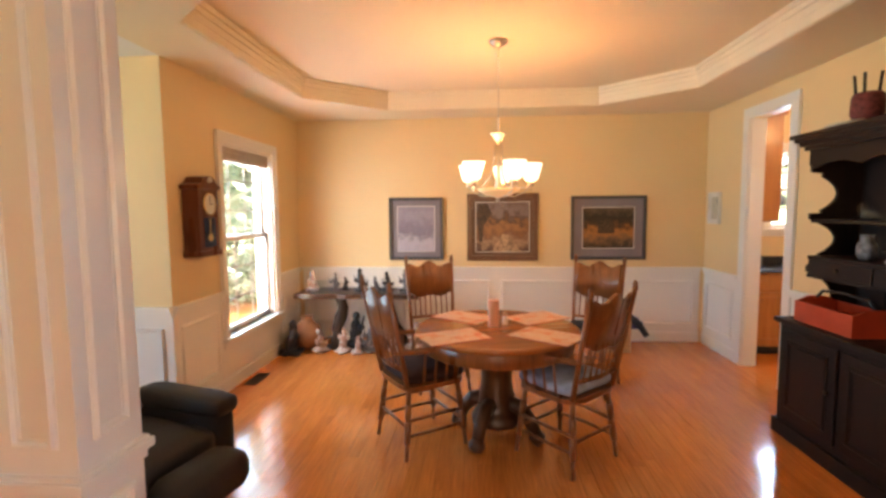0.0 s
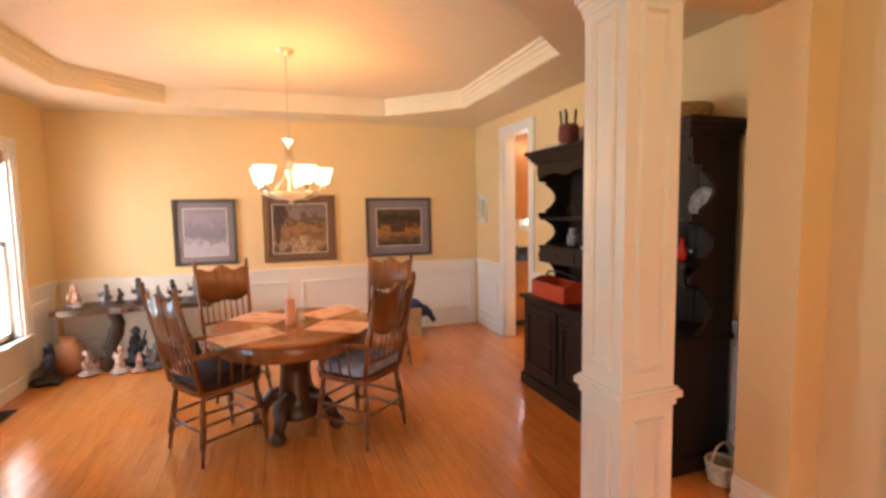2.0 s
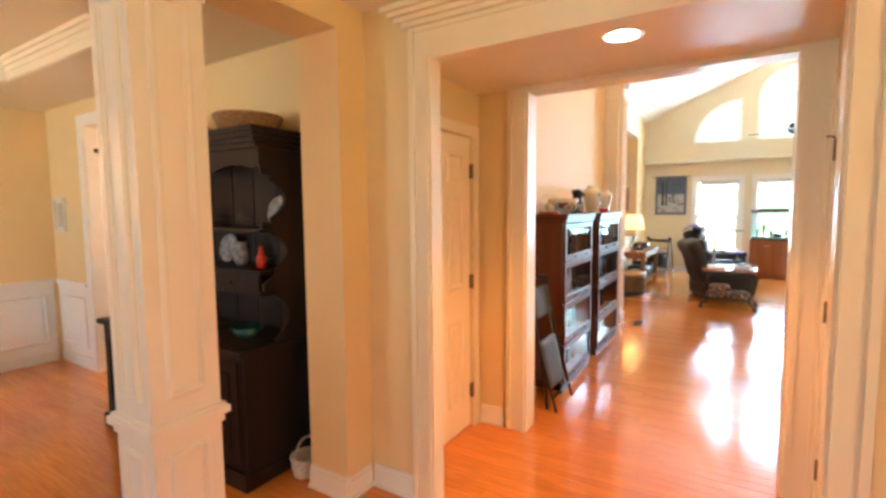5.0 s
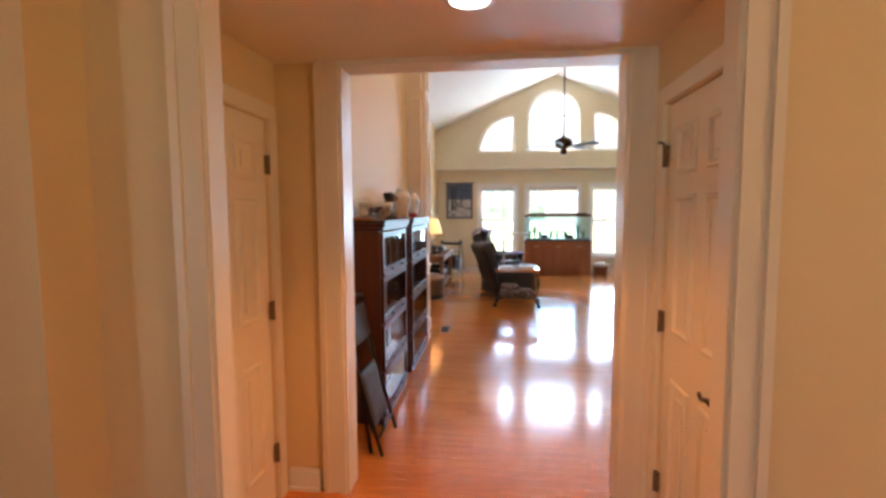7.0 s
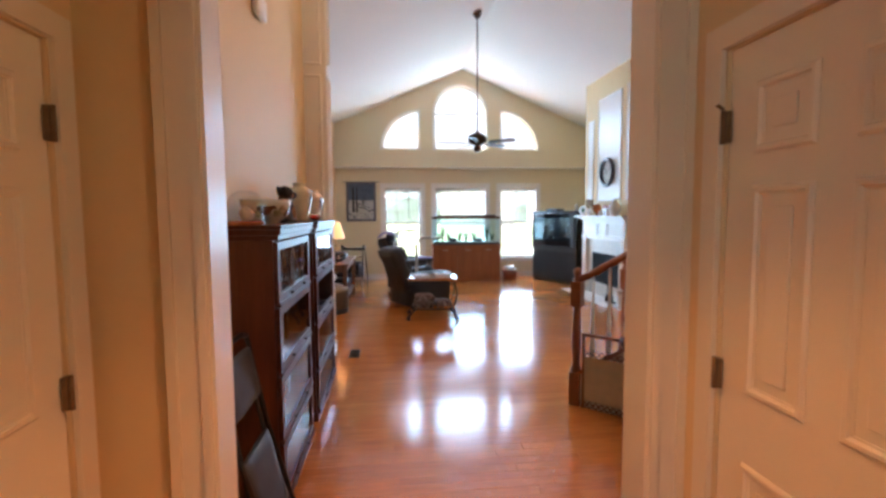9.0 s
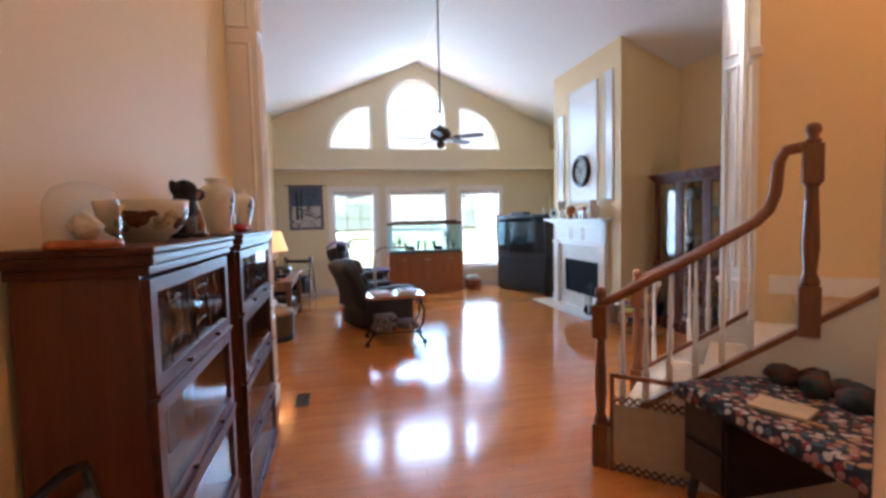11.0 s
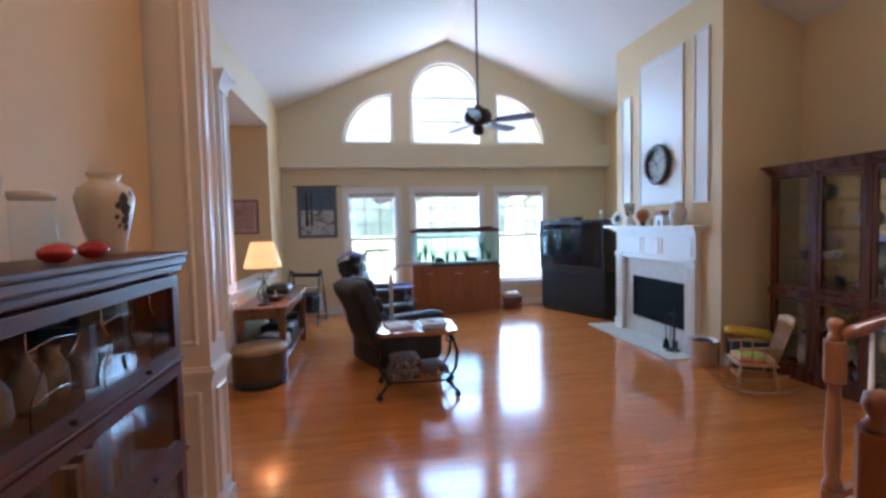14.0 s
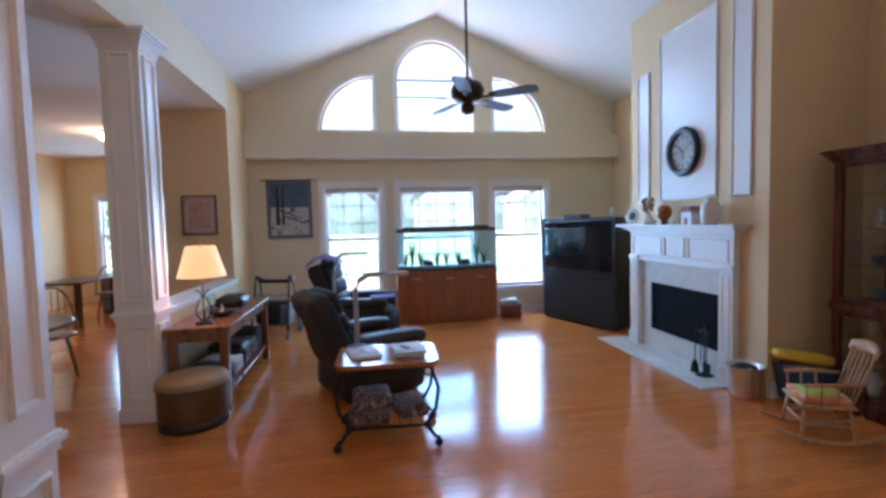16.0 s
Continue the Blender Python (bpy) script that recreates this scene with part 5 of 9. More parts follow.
# hutch
def hutch():
    t = thing("hutch", pose(2.03, 1.69, 0), "dark-stained open hutch with scalloped sides and shelves of glassware", "hutch")
    L, D = 1.63, 0.49
    part("body", box(BM(), 0.015, 0.015, 0.09, D, L - 0.015, 0.76), DARKWOOD, t)
    part("plinth", box(BM(), -0.012, -0.005, 0, D, L + 0.005, 0.10, 0.008), DARKWOOD, t)
    part("counter", box(BM(), -0.02, -0.015, 0.76, D, L + 0.015, 0.795, 0.008), DARKWOOD, t)
    for i in range(3):
        a = 0.06 + i * 0.515
        bm = box(BM(), -0.002, a, 0.15, 0.014, a + 0.48, 0.72, 0.004)
        d = part("door", bm, DARKWOOD, t)
        part("panel_moulding", moulding(BM(), "x", -0.002, -1, a + 0.06, 0.21, a + 0.42, 0.66, 0.03, 0.008), DARKWOOD, d)
        part("knob", lathe(BM(), [(0.008, 0), (0.016, 0.014), (0.010, 0.024)], 10, m=pose(-0.003, a + 0.05, 0.45, 0, -90)), BRONZE, d)
    prof = []
    for z0, z1 in ((0.795, 1.09), (1.20, 1.44), (1.49, 1.75)):
        prof += [(0.235, z0)]
        for k in range(9):
            f = k / 8
            prof.append((0.225 + 0.10 * math.sin(math.pi * f) ** 0.8, z0 + 0.02 + (z1 - z0 - 0.04) * f))
        prof += [(0.235, z1), (0.16, z1 + 0.01), (0.16, z1 + 0.05)]
    prof = [(0.235, 0.795)] + prof[1:] + [(0.15, 1.80), (0.15, 1.90), (D, 1.90), (D, 0.795)]
    for y in (0.0, L - 0.025):
        part("side_board", prism(BM(), prof, "y", y, y + 0.025), DARKWOOD, t, "scalloped side board")
    part("back_board", box(BM(), D - 0.02, 0.025, 0.795, D - 0.002, L - 0.025, 1.92), DARKWOOD, t)
    for i in range(7):
        part("back_plank", box(BM(), D - 0.026, 0.03 + 0.224 * i, 0.80, D - 0.02, 0.246 + 0.224 * i, 1.90), DARKWOOD, t)
    for z, d in ((1.44, 0.16), (1.20, 0.15), (1.08, 0.15)):
        part("shelf", box(BM(), d, 0.026, z - 0.012, D - 0.027, L - 0.026, z + 0.012, 0.003), DARKWOOD, t)
    for z0, z1 in ((1.08, 1.20),):
        for i in range(3):
            a = 0.035 + i * 0.52
            dr = part("drawer", box(BM(), 0.145, a, z0 + 0.013, 0.165, a + 0.51, z1 - 0.013, 0.004), DARKWOOD, t)
            part("knob", lathe(BM(), [(0.007, 0), (0.013, 0.012), (0.008, 0.02)], 10, m=pose(0.145, a + 0.25, 1.14, 0, -90)), BRONZE, dr)
    n = 24
    edge = [(0.026 + (L - 0.052) * i / n, 1.78 + 0.035 * abs(math.sin(math.pi * 4 * i / n))) for i in range(n + 1)]
    bm = prism(BM(), edge + [(L - 0.026, 1.90), (0.026, 1.90)], "x", 0.15, 0.172)
    part("apron", bm, DARKWOOD, t)
    bm = BM()
    for k in range(4):
        e = 0.02 * k
        box(bm, 0.12 - e, -0.01 - e, 1.90 + 0.026 * k, D, L + 0.01 + e, 1.926 + 0.026 * k)
    part("cornice", bm, DARKWOOD, t)


hutch()


def on_hutch(y, z, x=2.35):
    return pose(x, y, z)


def vessel(name, m, prof, mat, label, cat, group="", n=20):
    t = thing(name, m, label, cat, group)
    part("body", lathe(BM(), prof, n), mat, t)
    return t


def glaze_patch(bm, prof, angle, z, da, dz, seed=0):
    """A painted mark lying on a turned surface: a leaf-shaped patch just proud of the profile."""
    def radius(h):
        for (r0, z0), (r1, z1) in zip(prof, prof[1:]):
            if z0 <= h <= z1 and z1 > z0:
                return r0 + (r1 - r0) * (h - z0) / (z1 - z0)
        return prof[-1][0]
    def at(k, f):
        t = 2 * math.pi * k / 18
        w = f * (1 + 0.35 * noise.noise(Vector((math.cos(t) * 1.6, math.sin(t) * 1.6, seed * 1.7))))
        h = z + dz * w * math.sin(t)
        a = radians(angle + da * w * math.cos(t))
        r = radius(h) + 0.0016
        return bm.verts.new((r * math.cos(a), r * math.sin(a), h))
    c = at(0, 0.0)
    rings = [[at(k, f) for k in range(18)] for f in (0.35, 0.7, 1.0)]
    for k in range(18):
        bm.faces.new((c, rings[0][k], rings[0][(k + 1) % 18])).smooth = True
        for p, q in zip(rings, rings[1:]):
            bm.faces.new((p[k], q[k], q[(k + 1) % 18], p[(k + 1) % 18])).smooth = True


rng = random.Random(4)
for z in (1.452, 1.212):
    for i in range(6):
        y = 1.85 + 0.24 * i + rng.uniform(-0.03, 0.03)
        k = (i + int(z * 10)) % 4
        if k == 0:
            vessel("glass_bowl", on_hutch(y, z), [(0.03, 0), (0.035, 0.006), (0.05, 0.03), (0.075, 0.07), (0.072, 0.07), (0.045, 0.03), (0.02, 0.012)], CLEAR, "clear cut-glass bowl on the hutch shelf", "bowl", "hutch glassware")
        elif k == 1:
            vessel("pitcher", on_hutch(y, z), [(0.035, 0), (0.05, 0.03), (0.05, 0.08), (0.03, 0.12), (0.036, 0.15)], PEWTER, "small grey pitcher on the hutch shelf", "pitcher", "hutch china")
        elif k == 2:
            t = thing("display_plate", on_hutch(y, z, 2.43) @ pose(0, 0, 0.095, 0, -78), "dark glazed plate propped on the hutch shelf", "plate", "hutch plates")
            part("dish", lathe(BM(), [(0.05, 0), (0.06, 0.004), (0.095, 0.014), (0.092, 0.018), (0.055, 0.008)], 26), MAHOG if i % 2 else PEWTER, t)
        else:
            vessel("glass_dome", on_hutch(y, z), [(0.05, 0), (0.055, 0.01), (0.055, 0.06), (0.04, 0.10), (0.01, 0.12), (0.012, 0.14)], CLEAR, "clear glass dome on the hutch shelf", "dome", "hutch glassware")
vessel("red_bottle", on_hutch(1.86, 1.212, 2.30), [(0.022, 0), (0.03, 0.02), (0.03, 0.06), (0.012, 0.10), (0.014, 0.13)], RED, "small red and white bottle on the hutch", "bottle")
vessel("teal_bowl", on_hutch(1.95, 0.796, 2.25), [(0.05, 0), (0.06, 0.01), (0.10, 0.06), (0.095, 0.06), (0.05, 0.02)], material("teal_glass", (0.015, 0.09, 0.085), 0.15, vary=0.2), "teal glass bowl on the hutch counter", "bowl")
vessel("glass_dish", on_hutch(2.25, 0.796, 2.25), [(0.06, 0), (0.07, 0.01), (0.12, 0.05), (0.115, 0.05), (0.06, 0.015)], CLEAR, "wide clear glass dish on the hutch counter", "dish")

t = thing("jar_tray", pose(2.27, 2.66, 1.213), "pale oval dish holding two glass jars on the hutch", "dish")
part("dish", lathe(BM(), [(0.075, 0), (0.085, 0.006), (0.095, 0.022), (0.090, 0.022), (0.078, 0.010)], 24), PORCELAIN, t)
for y in (-0.038, 0.038):
    jar = part("jar", lathe(BM(), [(0.026, 0.011), (0.032, 0.018), (0.032, 0.060), (0.022, 0.075)], 16, (0, y, 0)), CRYSTAL, t)
    part("lid", lathe(BM(), [(0.023, 0.075), (0.020, 0.085), (0.006, 0.092), (0.008, 0.102), (0.002, 0.106)], 14, (0, y, 0)), STEEL, jar)
vessel("glass_teapot", on_hutch(2.72, 1.453, 2.30), [(0.030, 0), (0.055, 0.02), (0.062, 0.05), (0.045, 0.085), (0.020, 0.095), (0.012, 0.11)], CRYSTAL, "squat clear glass pot on the upper hutch shelf", "pot", "hutch glassware")

t = thing("tray_caddy", pose(2.20, 2.98, 0.796), "red-orange wooden carrier with a black handle on the hutch", "carrier")
bm = box(BM(), -0.13, -0.24, 0, 0.13, 0.24, 0.012)
for q in ((-0.13, -0.24, -0.118, 0.24), (0.118, -0.24, 0.13, 0.24)):
    box(bm, q[0], q[1], 0.012, q[2], q[3], 0.13)
for y in (-0.24, 0.228):
    prism(bm, [(-0.118, 0.012), (0.118, 0.012), (0.118, 0.13), (0.05, 0.16), (-0.05, 0.16), (-0.118, 0.13)], "y", y, y + 0.012)
part("box", bm, REDPAINT, t)
part("handle", tube(BM(), [(0, -0.235, 0.15), (0, -0.18, 0.20), (0, 0, 0.215), (0, 0.18, 0.20), (0, 0.235, 0.15)], 0.010, 8), BLACKP, t)


def basket(name, m, r, h, mat, label, handle=True, fill=None):
    t = thing(name, m, label, "basket", "baskets")
    bm = BM()
    n = 30
    for k in range(8):
        z = h * k / 8
        rr = r * (0.8 + 0.2 * k / 7)
        pts = [(rr * math.cos(2 * math.pi * i / n) * (1 + 0.02 * (-1) ** (i + k)), rr * math.sin(2 * math.pi * i / n) * (1 + 0.02 * (-1) ** (i + k)), z + h / 16) for i in range(n + 1)]
        tube(bm, pts, h / 14, 5)
    part("weave", bm, mat, t)
    part("rim", tube(BM(), arc((0, 0), r, 0, 360, 30, "xy", h), h / 11, 6), mat, t)
    part("bottom", lathe(BM(), [(r * 0.8, 0), (r * 0.8, 0.008)], 20), mat, t)
    if handle:
        part("handle", tube(BM(), [(r * math.cos(radians(a)), 0, h + r * 1.3 * math.sin(radians(a))) for a in range(0, 181, 15)], 0.007, 6), mat, t)
    if fill:
        bm = BM()
        for i in range(9):
            blob(bm, (r * 0.55 * math.cos(i * 2.4), r * 0.55 * math.sin(i * 2.4), h * 0.9 + 0.02 * (i % 3)), r * 0.28, i, 0.2)
        part("filling", bm, fill, t)
    return t


basket("basket", pose(2.30, 2.60, 2.005), 0.16, 0.10, WICKER, "brown wicker basket with a tall handle on the hutch", True, REDPAINT)
basket("basket", pose(2.32, 1.95, 2.005), 0.19, 0.10, WICKER, "shallow brown wicker basket on top of the hutch", False)
basket("basket", pose(2.34, 1.57, 0.0), 0.085, 0.11, PALEWICKER, "pale wicker basket on the floor beside the hutch")
t = thing("wicker_tray", pose(2.30, 3.08, 2.005), "flat pale wicker tray on top of the hutch", "tray")
part("tray", lathe(BM(), [(0.15, 0), (0.17, 0.02), (0.165, 0.03), (0.14, 0.012)], 26), PALEWICKER, t)
t = thing("red_basket", pose(2.30, 3.03, 2.02), "small red slatted basket with upright spikes", "basket")
part("body", lathe(BM(), [(0.055, 0), (0.085, 0.06), (0.08, 0.16), (0.065, 0.18)], 14), material("dark_red_wicker", (0.16, 0.03, 0.03), 0.7, vary=0.5, scale=50), t)
for i in range(5):
    a = i * 1.25
    part("spike", tube(BM(), [(0.055 * math.cos(a), 0.055 * math.sin(a), 0.15), (0.068 * math.cos(a), 0.068 * math.sin(a), 0.29)], 0.008, 6), BARK, t)
vessel("tall_bottle", on_hutch(2.80, 2.005, 2.3), [(0.03, 0), (0.045, 0.03), (0.045, 0.09), (0.02, 0.13), (0.02, 0.16)], MAHOG, "dark squat bottle on top of the hutch", "bottle")

# slab table with figurines
t = thing("slab_table", pose(0, 0, 0), "live-edge wooden slab table on trunk legs", "table")
bm = BM()
n = 26
front = [(-2.0 + 1.36 * i / n, 4.93 + 0.05 * noise.noise(Vector((i * 0.4, 0, 3)))) for i in range(n + 1)]
rear = [(-0.64 - 1.36 * i / n, 5.40 + 0.03 * noise.noise(Vector((i * 0.4, 4, 3)))) for i in range(n + 1)]
prism(bm, front + rear, "z", 0.585, 0.635)
part("slab", bm, DARKOAK, t)
for x, y, lean in ((-1.58, 5.06, 0.08), (-0.86, 5.22, -0.22)):
    bm = BM()
    pts = [(x + lean * (k / 5) + 0.02 * math.sin(k * 2.1), y + 0.015 * math.cos(k * 1.7), 0.587 * k / 5) for k in range(6)]
    tube(bm, pts, 0.075, 10, 0.06)
    for v in bm.verts:
        v.co += Vector((noise.noise(v.co * 9), noise.noise(v.co * 9 + Vector((5, 0, 0))), 0)) * 0.025
    part("trunk_leg", bm, BARK, t)


def figurine(x, y, z, h, mat, seed, label):
    """A small statuette: one plain mesh of a group of rough forms on a rocky base."""
    r = random.Random(seed)
    bm = BM()
    blob(bm, (0, 0, h * 0.09), h * 0.34, seed, 0.5, 0.32)
    for v in bm.verts:
        v.co.z = max(v.co.z, 0.0)
    lean, n = r.uniform(-0.12, 0.12), r.randint(4, 6)
    for k in range(n):
        f = k / (n - 1)
        blob(bm, (lean * f * h + r.uniform(-0.04, 0.04) * h, r.uniform(-0.05, 0.05) * h, h * (0.18 + 0.68 * f)), h * (0.17 - 0.07 * f), seed + k, 0.5, 1.25)
    for k in range(r.randint(2, 4)):
        a, q = r.uniform(0, 6.28), r.uniform(0.25, 0.62)
        p = Vector((math.cos(a) * h * 0.22, math.sin(a) * h * 0.22, h * q))
        tube(bm, [p * 0.3 + Vector((0, 0, h * q * 0.7)), p, p * r.uniform(1.1, 1.5) + Vector((0, 0, h * r.uniform(-0.1, 0.15)))], h * 0.05, 6, h * 0.025)
        blob(bm, p, h * r.uniform(0.06, 0.11), seed + 9 + k, 0.5, 1.0)
    ob = fused(part("figurine", bm, mat), h * 0.025)
    ob.matrix_world = pose(x, y, z, 0, 0, r.uniform(0, 360))
    return tagged(ob, label, "figurine", "figurines")


GREYMIX = blotches("grey_painted_resin", [(0.02, 0.02, 0.024), (0.20, 0.19, 0.20), (0.04, 0.035, 0.035), (0.50, 0.48, 0.46)], 26, 0.5)
DARKMIX = blotches("dark_painted_resin", [(0.010, 0.010, 0.013), (0.05, 0.04, 0.035), (0.014, 0.013, 0.016), (0.28, 0.26, 0.27)], 22, 0.45)
PALEMIX = blotches("pale_painted_resin", [(0.10, 0.045, 0.03), (0.58, 0.54, 0.48), (0.34, 0.12, 0.07), (0.60, 0.57, 0.52), (0.05, 0.045, 0.05)], 24, 0.5)
for i, (x, y, h, mt) in enumerate(((-1.86, 5.14, 0.24, PALEMIX), (-1.60, 5.12, 0.22, GREYMIX), (-1.50, 5.20, 0.16, DARKMIX), (-1.30, 5.12, 0.27, DARKMIX), (-1.15, 5.18, 0.17, GREYMIX), (-1.00, 5.12, 0.23, DARKMIX), (-0.80, 5.14, 0.26, GREYMIX), (-0.70, 5.18, 0.15, DARKMIX))):
    figurine(x, y, 0.634, h, mt, i + 3, {PALEMIX: "pale painted figurine on the slab table", GREYMIX: "grey and white sculpted figurine on the slab table", DARKMIX: "black sculpted figurine on the slab table"}[mt])
for i, (x, y, h, mt, lb) in enumerate(((-2.00, 4.82, 0.38, BLACKRESIN, "black sitting animal statue on the floor"), (-1.72, 4.93, 0.27, PALEMIX, "mottled pale statuette on the floor"), (-1.62, 5.08, 0.24, DARKMIX, "dark statuette on the floor"),
                                       (-1.46, 4.92, 0.27, PALEMIX, "mottled pale statuette on the floor"), (-1.38, 5.12, 0.42, BLACKRESIN, "black statuette on the floor under the table"), (-1.30, 4.88, 0.20, PALEMIX, "small pale statuette on the floor"),
                                       (-1.17, 4.97, 0.30, GREYMIX, "grey and white statuette on the floor"), (-0.72, 5.1, 0.30, PALEMIX, "mottled pale statuette on the floor"), (-1.02, 5.12, 0.36, DARKMIX, "dark statuette on the floor under the table"), (-0.92, 4.98, 0.22, PALEMIX, "small pale statuette on the floor"))):
    figurine(x, y, 0, h, mt, i + 21, lb)
vessel("clay_jug", pose(-1.92, 5.08, 0), [(0.07, 0), (0.13, 0.05), (0.16, 0.15), (0.14, 0.25), (0.07, 0.31), (0.06, 0.34), (0.075, 0.36)], material("terracotta", (0.40, 0.17, 0.07), 0.6, vary=0.2), "round terracotta jug on the floor", "jug")

t = thing("cardboard_box", pose(1.42, 5.20, 0, 0, 0, 4), "open cardboard box against the wainscot", "box")
bm = BM()
for q in ((-0.19, -0.15, -0.184, 0.15), (0.184, -0.15, 0.19, 0.15), (-0.184, -0.15, 0.184, -0.144), (-0.184, 0.144, 0.184, 0.15)):
    box(bm, q[0], q[1], 0, q[2], q[3], 0.36)
box(bm, -0.184, -0.144, 0, 0.184, 0.144, 0.006)
part("carton", bm, CARD, t)
part("flap", box(BM(), -0.19, -0.155, 0.20, 0.19, -0.151, 0.36), CARD, t)
t = thing("blue_jacket", pose(1.50, 5.18, 0.33), "dark blue jacket spilling over the cardboard box", "jacket")
bm = BM()
for i in range(7):
    blob(bm, (-0.08 + 0.045 * i, 0.03 * math.sin(i * 2), 0.06 - 0.035 * max(0, i - 3)), 0.085, i, 0.4, 0.7)
part("cloth", bm, BLUECLOTH, t)
tube_b = tube(BM(), [(0.10, -0.06, 0.05), (0.20, -0.13, -0.03), (0.27, -0.15, -0.14)], 0.045, 8, 0.03)
part("sleeve", tube_b, BLACKCLOTH, t)


# ---- recliners ----
def recliner(m, label, group="", tilt=17, raised=False):
    """A padded leather recliner. Faces -y; width along x."""
    t = thing("recliner", m, label, "armchair", group)
    part("base", pillow(BM(), -0.40, -0.40, 0.03, 0.40, 0.36, 0.30, 0.05), LEATHER, t)
    part("seat", pillow(BM(), -0.27, -0.48, 0.28, 0.27, 0.22, 0.48, 0.08, 0.02), LEATHER, t)
    bm = BM()
    lean = pose(0, 0.26, 0.36, -tilt)
    pillow(bm, -0.34, -0.09, -0.30, 0.34, 0.13, 0.74, 0.09, n=8)
    for v in bm.verts:
        v.co.y += 0.018 * math.sin(v.co.z * 11) * (1 if v.co.y > 0.05 else 0)
    for v in bm.verts:
        v.co = lean @ v.co
    part("backrest", bm, LEATHER, t)
    for k, (z0, z1) in enumerate(((0.08, 0.30), (0.28, 0.50), (0.48, 0.72))):
        bm = pillow(BM(), -0.29, -0.17, z0, 0.29, -0.03, z1, 0.065)
        for v in bm.verts:
            v.co = lean @ v.co
        part("back_cushion", bm, LEATHER, t)
    for s in (-1, 1):
        a, b = sorted((0.25 * s, 0.45 * s))
        part("arm", pillow(BM(), a, -0.46, 0.04, b, 0.34, 0.58, 0.09), LEATHER, t)
        part("arm_pad", pillow(BM(), a - 0.01, -0.48, 0.50, b + 0.01, 0.28, 0.64, 0.065), LEATHER, t)
    if raised:
        part("footrest", pillow(BM(), -0.27, -0.76, 0.16, 0.27, -0.46, 0.40, 0.10), LEATHER, t)
    else:
        part("footrest", pillow(BM(), -0.27, -0.54, 0.06, 0.27, -0.44, 0.40, 0.045), LEATHER, t)
    return t


recliner(pose(10.0, -0.31, 0, 0, 0, 26) @ Matrix.Scale(0.95, 4), "black leather recliner seen beside the wheeled table", "recliners", 22)
recliner(pose(11.95, -0.22, 0, 0, 0, -14), "black leather recliner with a lilac cloth over its back", "recliners")
recliner(pose(-1.82, 2.22, 0, 0, 0, 74) @ Matrix.Scale(0.84, 4), "black leather recliner in the front room with its footrest up", "recliners", 26, True)
t = thing("draped_cloth", pose(11.9, 0.16, 1.10), "lilac and black cloth draped over the recliner back", "cloth")
bm = BM()
rows = []
for i in range(13):
    row = []
    for j in range(9):
        x, y = -0.32 + 0.64 * i / 12, -0.22 + 0.44 * j / 8
        z = 0.10 - 2.2 * y * y - 0.3 * x * x + 0.035 * noise.noise(Vector((x * 7, y * 9, 1)))
        row.append(bm.verts.new((x, y + 0.02, z)))
    rows.append(row)
for a, b in zip(rows, rows[1:]):
    for j in range(8):
        bm.faces.new((a[j], b[j], b[j + 1], a[j + 1])).smooth = True
ob = part("cloth", bm, LILAC, t)
sol = ob.modifiers.new("thickness", "SOLIDIFY")
sol.thickness = 0.012
bm = BM()
for i in range(5):
    blob(bm, (-0.22 + 0.08 * i, -0.02, -0.02 + 0.02 * math.sin(i)), 0.09, i + 30, 0.35, 0.8)
part("bundle", bm, BLACKCLOTH, t)


# ---- hall ----
t = thing("recessed_light", pose(2.86, -0.06, 2.35), "lit recessed can light in the hall ceiling", "ceiling light")
part("trim_ring", lathe(BM(), [(0.075, -0.002), (0.095, -0.006), (0.098, 0.0)], 28, cap=False), WHITE, t)
part("lens", lathe(BM(), [(0.076, -0.003), (0.07, -0.001)], 28), CAN_GLOW, t, "glowing lens")

SLATEPAD = material("slate_vinyl", (0.055, 0.062, 0.078), 0.6, vary=0.25, scale=8, bump=0.2)
t = thing("folded_chair", pose(4.07, 0.66, 0, 0, 0, 0), "grey padded folding chair leaning folded by the bookcase", "chair")
for s in (-1, 1):
    part("leg", tube(BM(), [(0.20 * s, -0.10, 0.015), (0.20 * s, 0.05, 0.55), (0.19 * s, 0.13, 0.98)], 0.012, 8), BLACKP, t)
    part("rear_leg", tube(BM(), [(0.17 * s, -0.02, 0.015), (0.17 * s, 0.04, 0.45), (0.17 * s, 0.10, 0.72)], 0.011, 8), BLACKP, t)
part("top_bar", tube(BM(), [(-0.19, 0.13, 0.98), (-0.12, 0.135, 1.0), (0.12, 0.135, 1.0), (0.19, 0.13, 0.98)], 0.012, 8), BLACKP, t)
bm = pillow(BM(), -0.18, -0.02, 0.0, 0.18, 0.02, 0.38, 0.02)
for v in bm.verts:
    v.co = pose(0, -0.035, 0.16, -13) @ v.co
part("seat_pad", bm, SLATEPAD, t)
bm = pillow(BM(), -0.18, -0.018, 0.0, 0.18, 0.018, 0.24, 0.018)
for v in bm.verts:
    v.co = pose(0, 0.075, 0.70, -11) @ v.co
part("back_pad", bm, SLATEPAD, t)
part("crossbar", tube(BM(), [(-0.2, -0.075, 0.12), (0.2, -0.075, 0.12)], 0.009, 6), BLACKP, t)


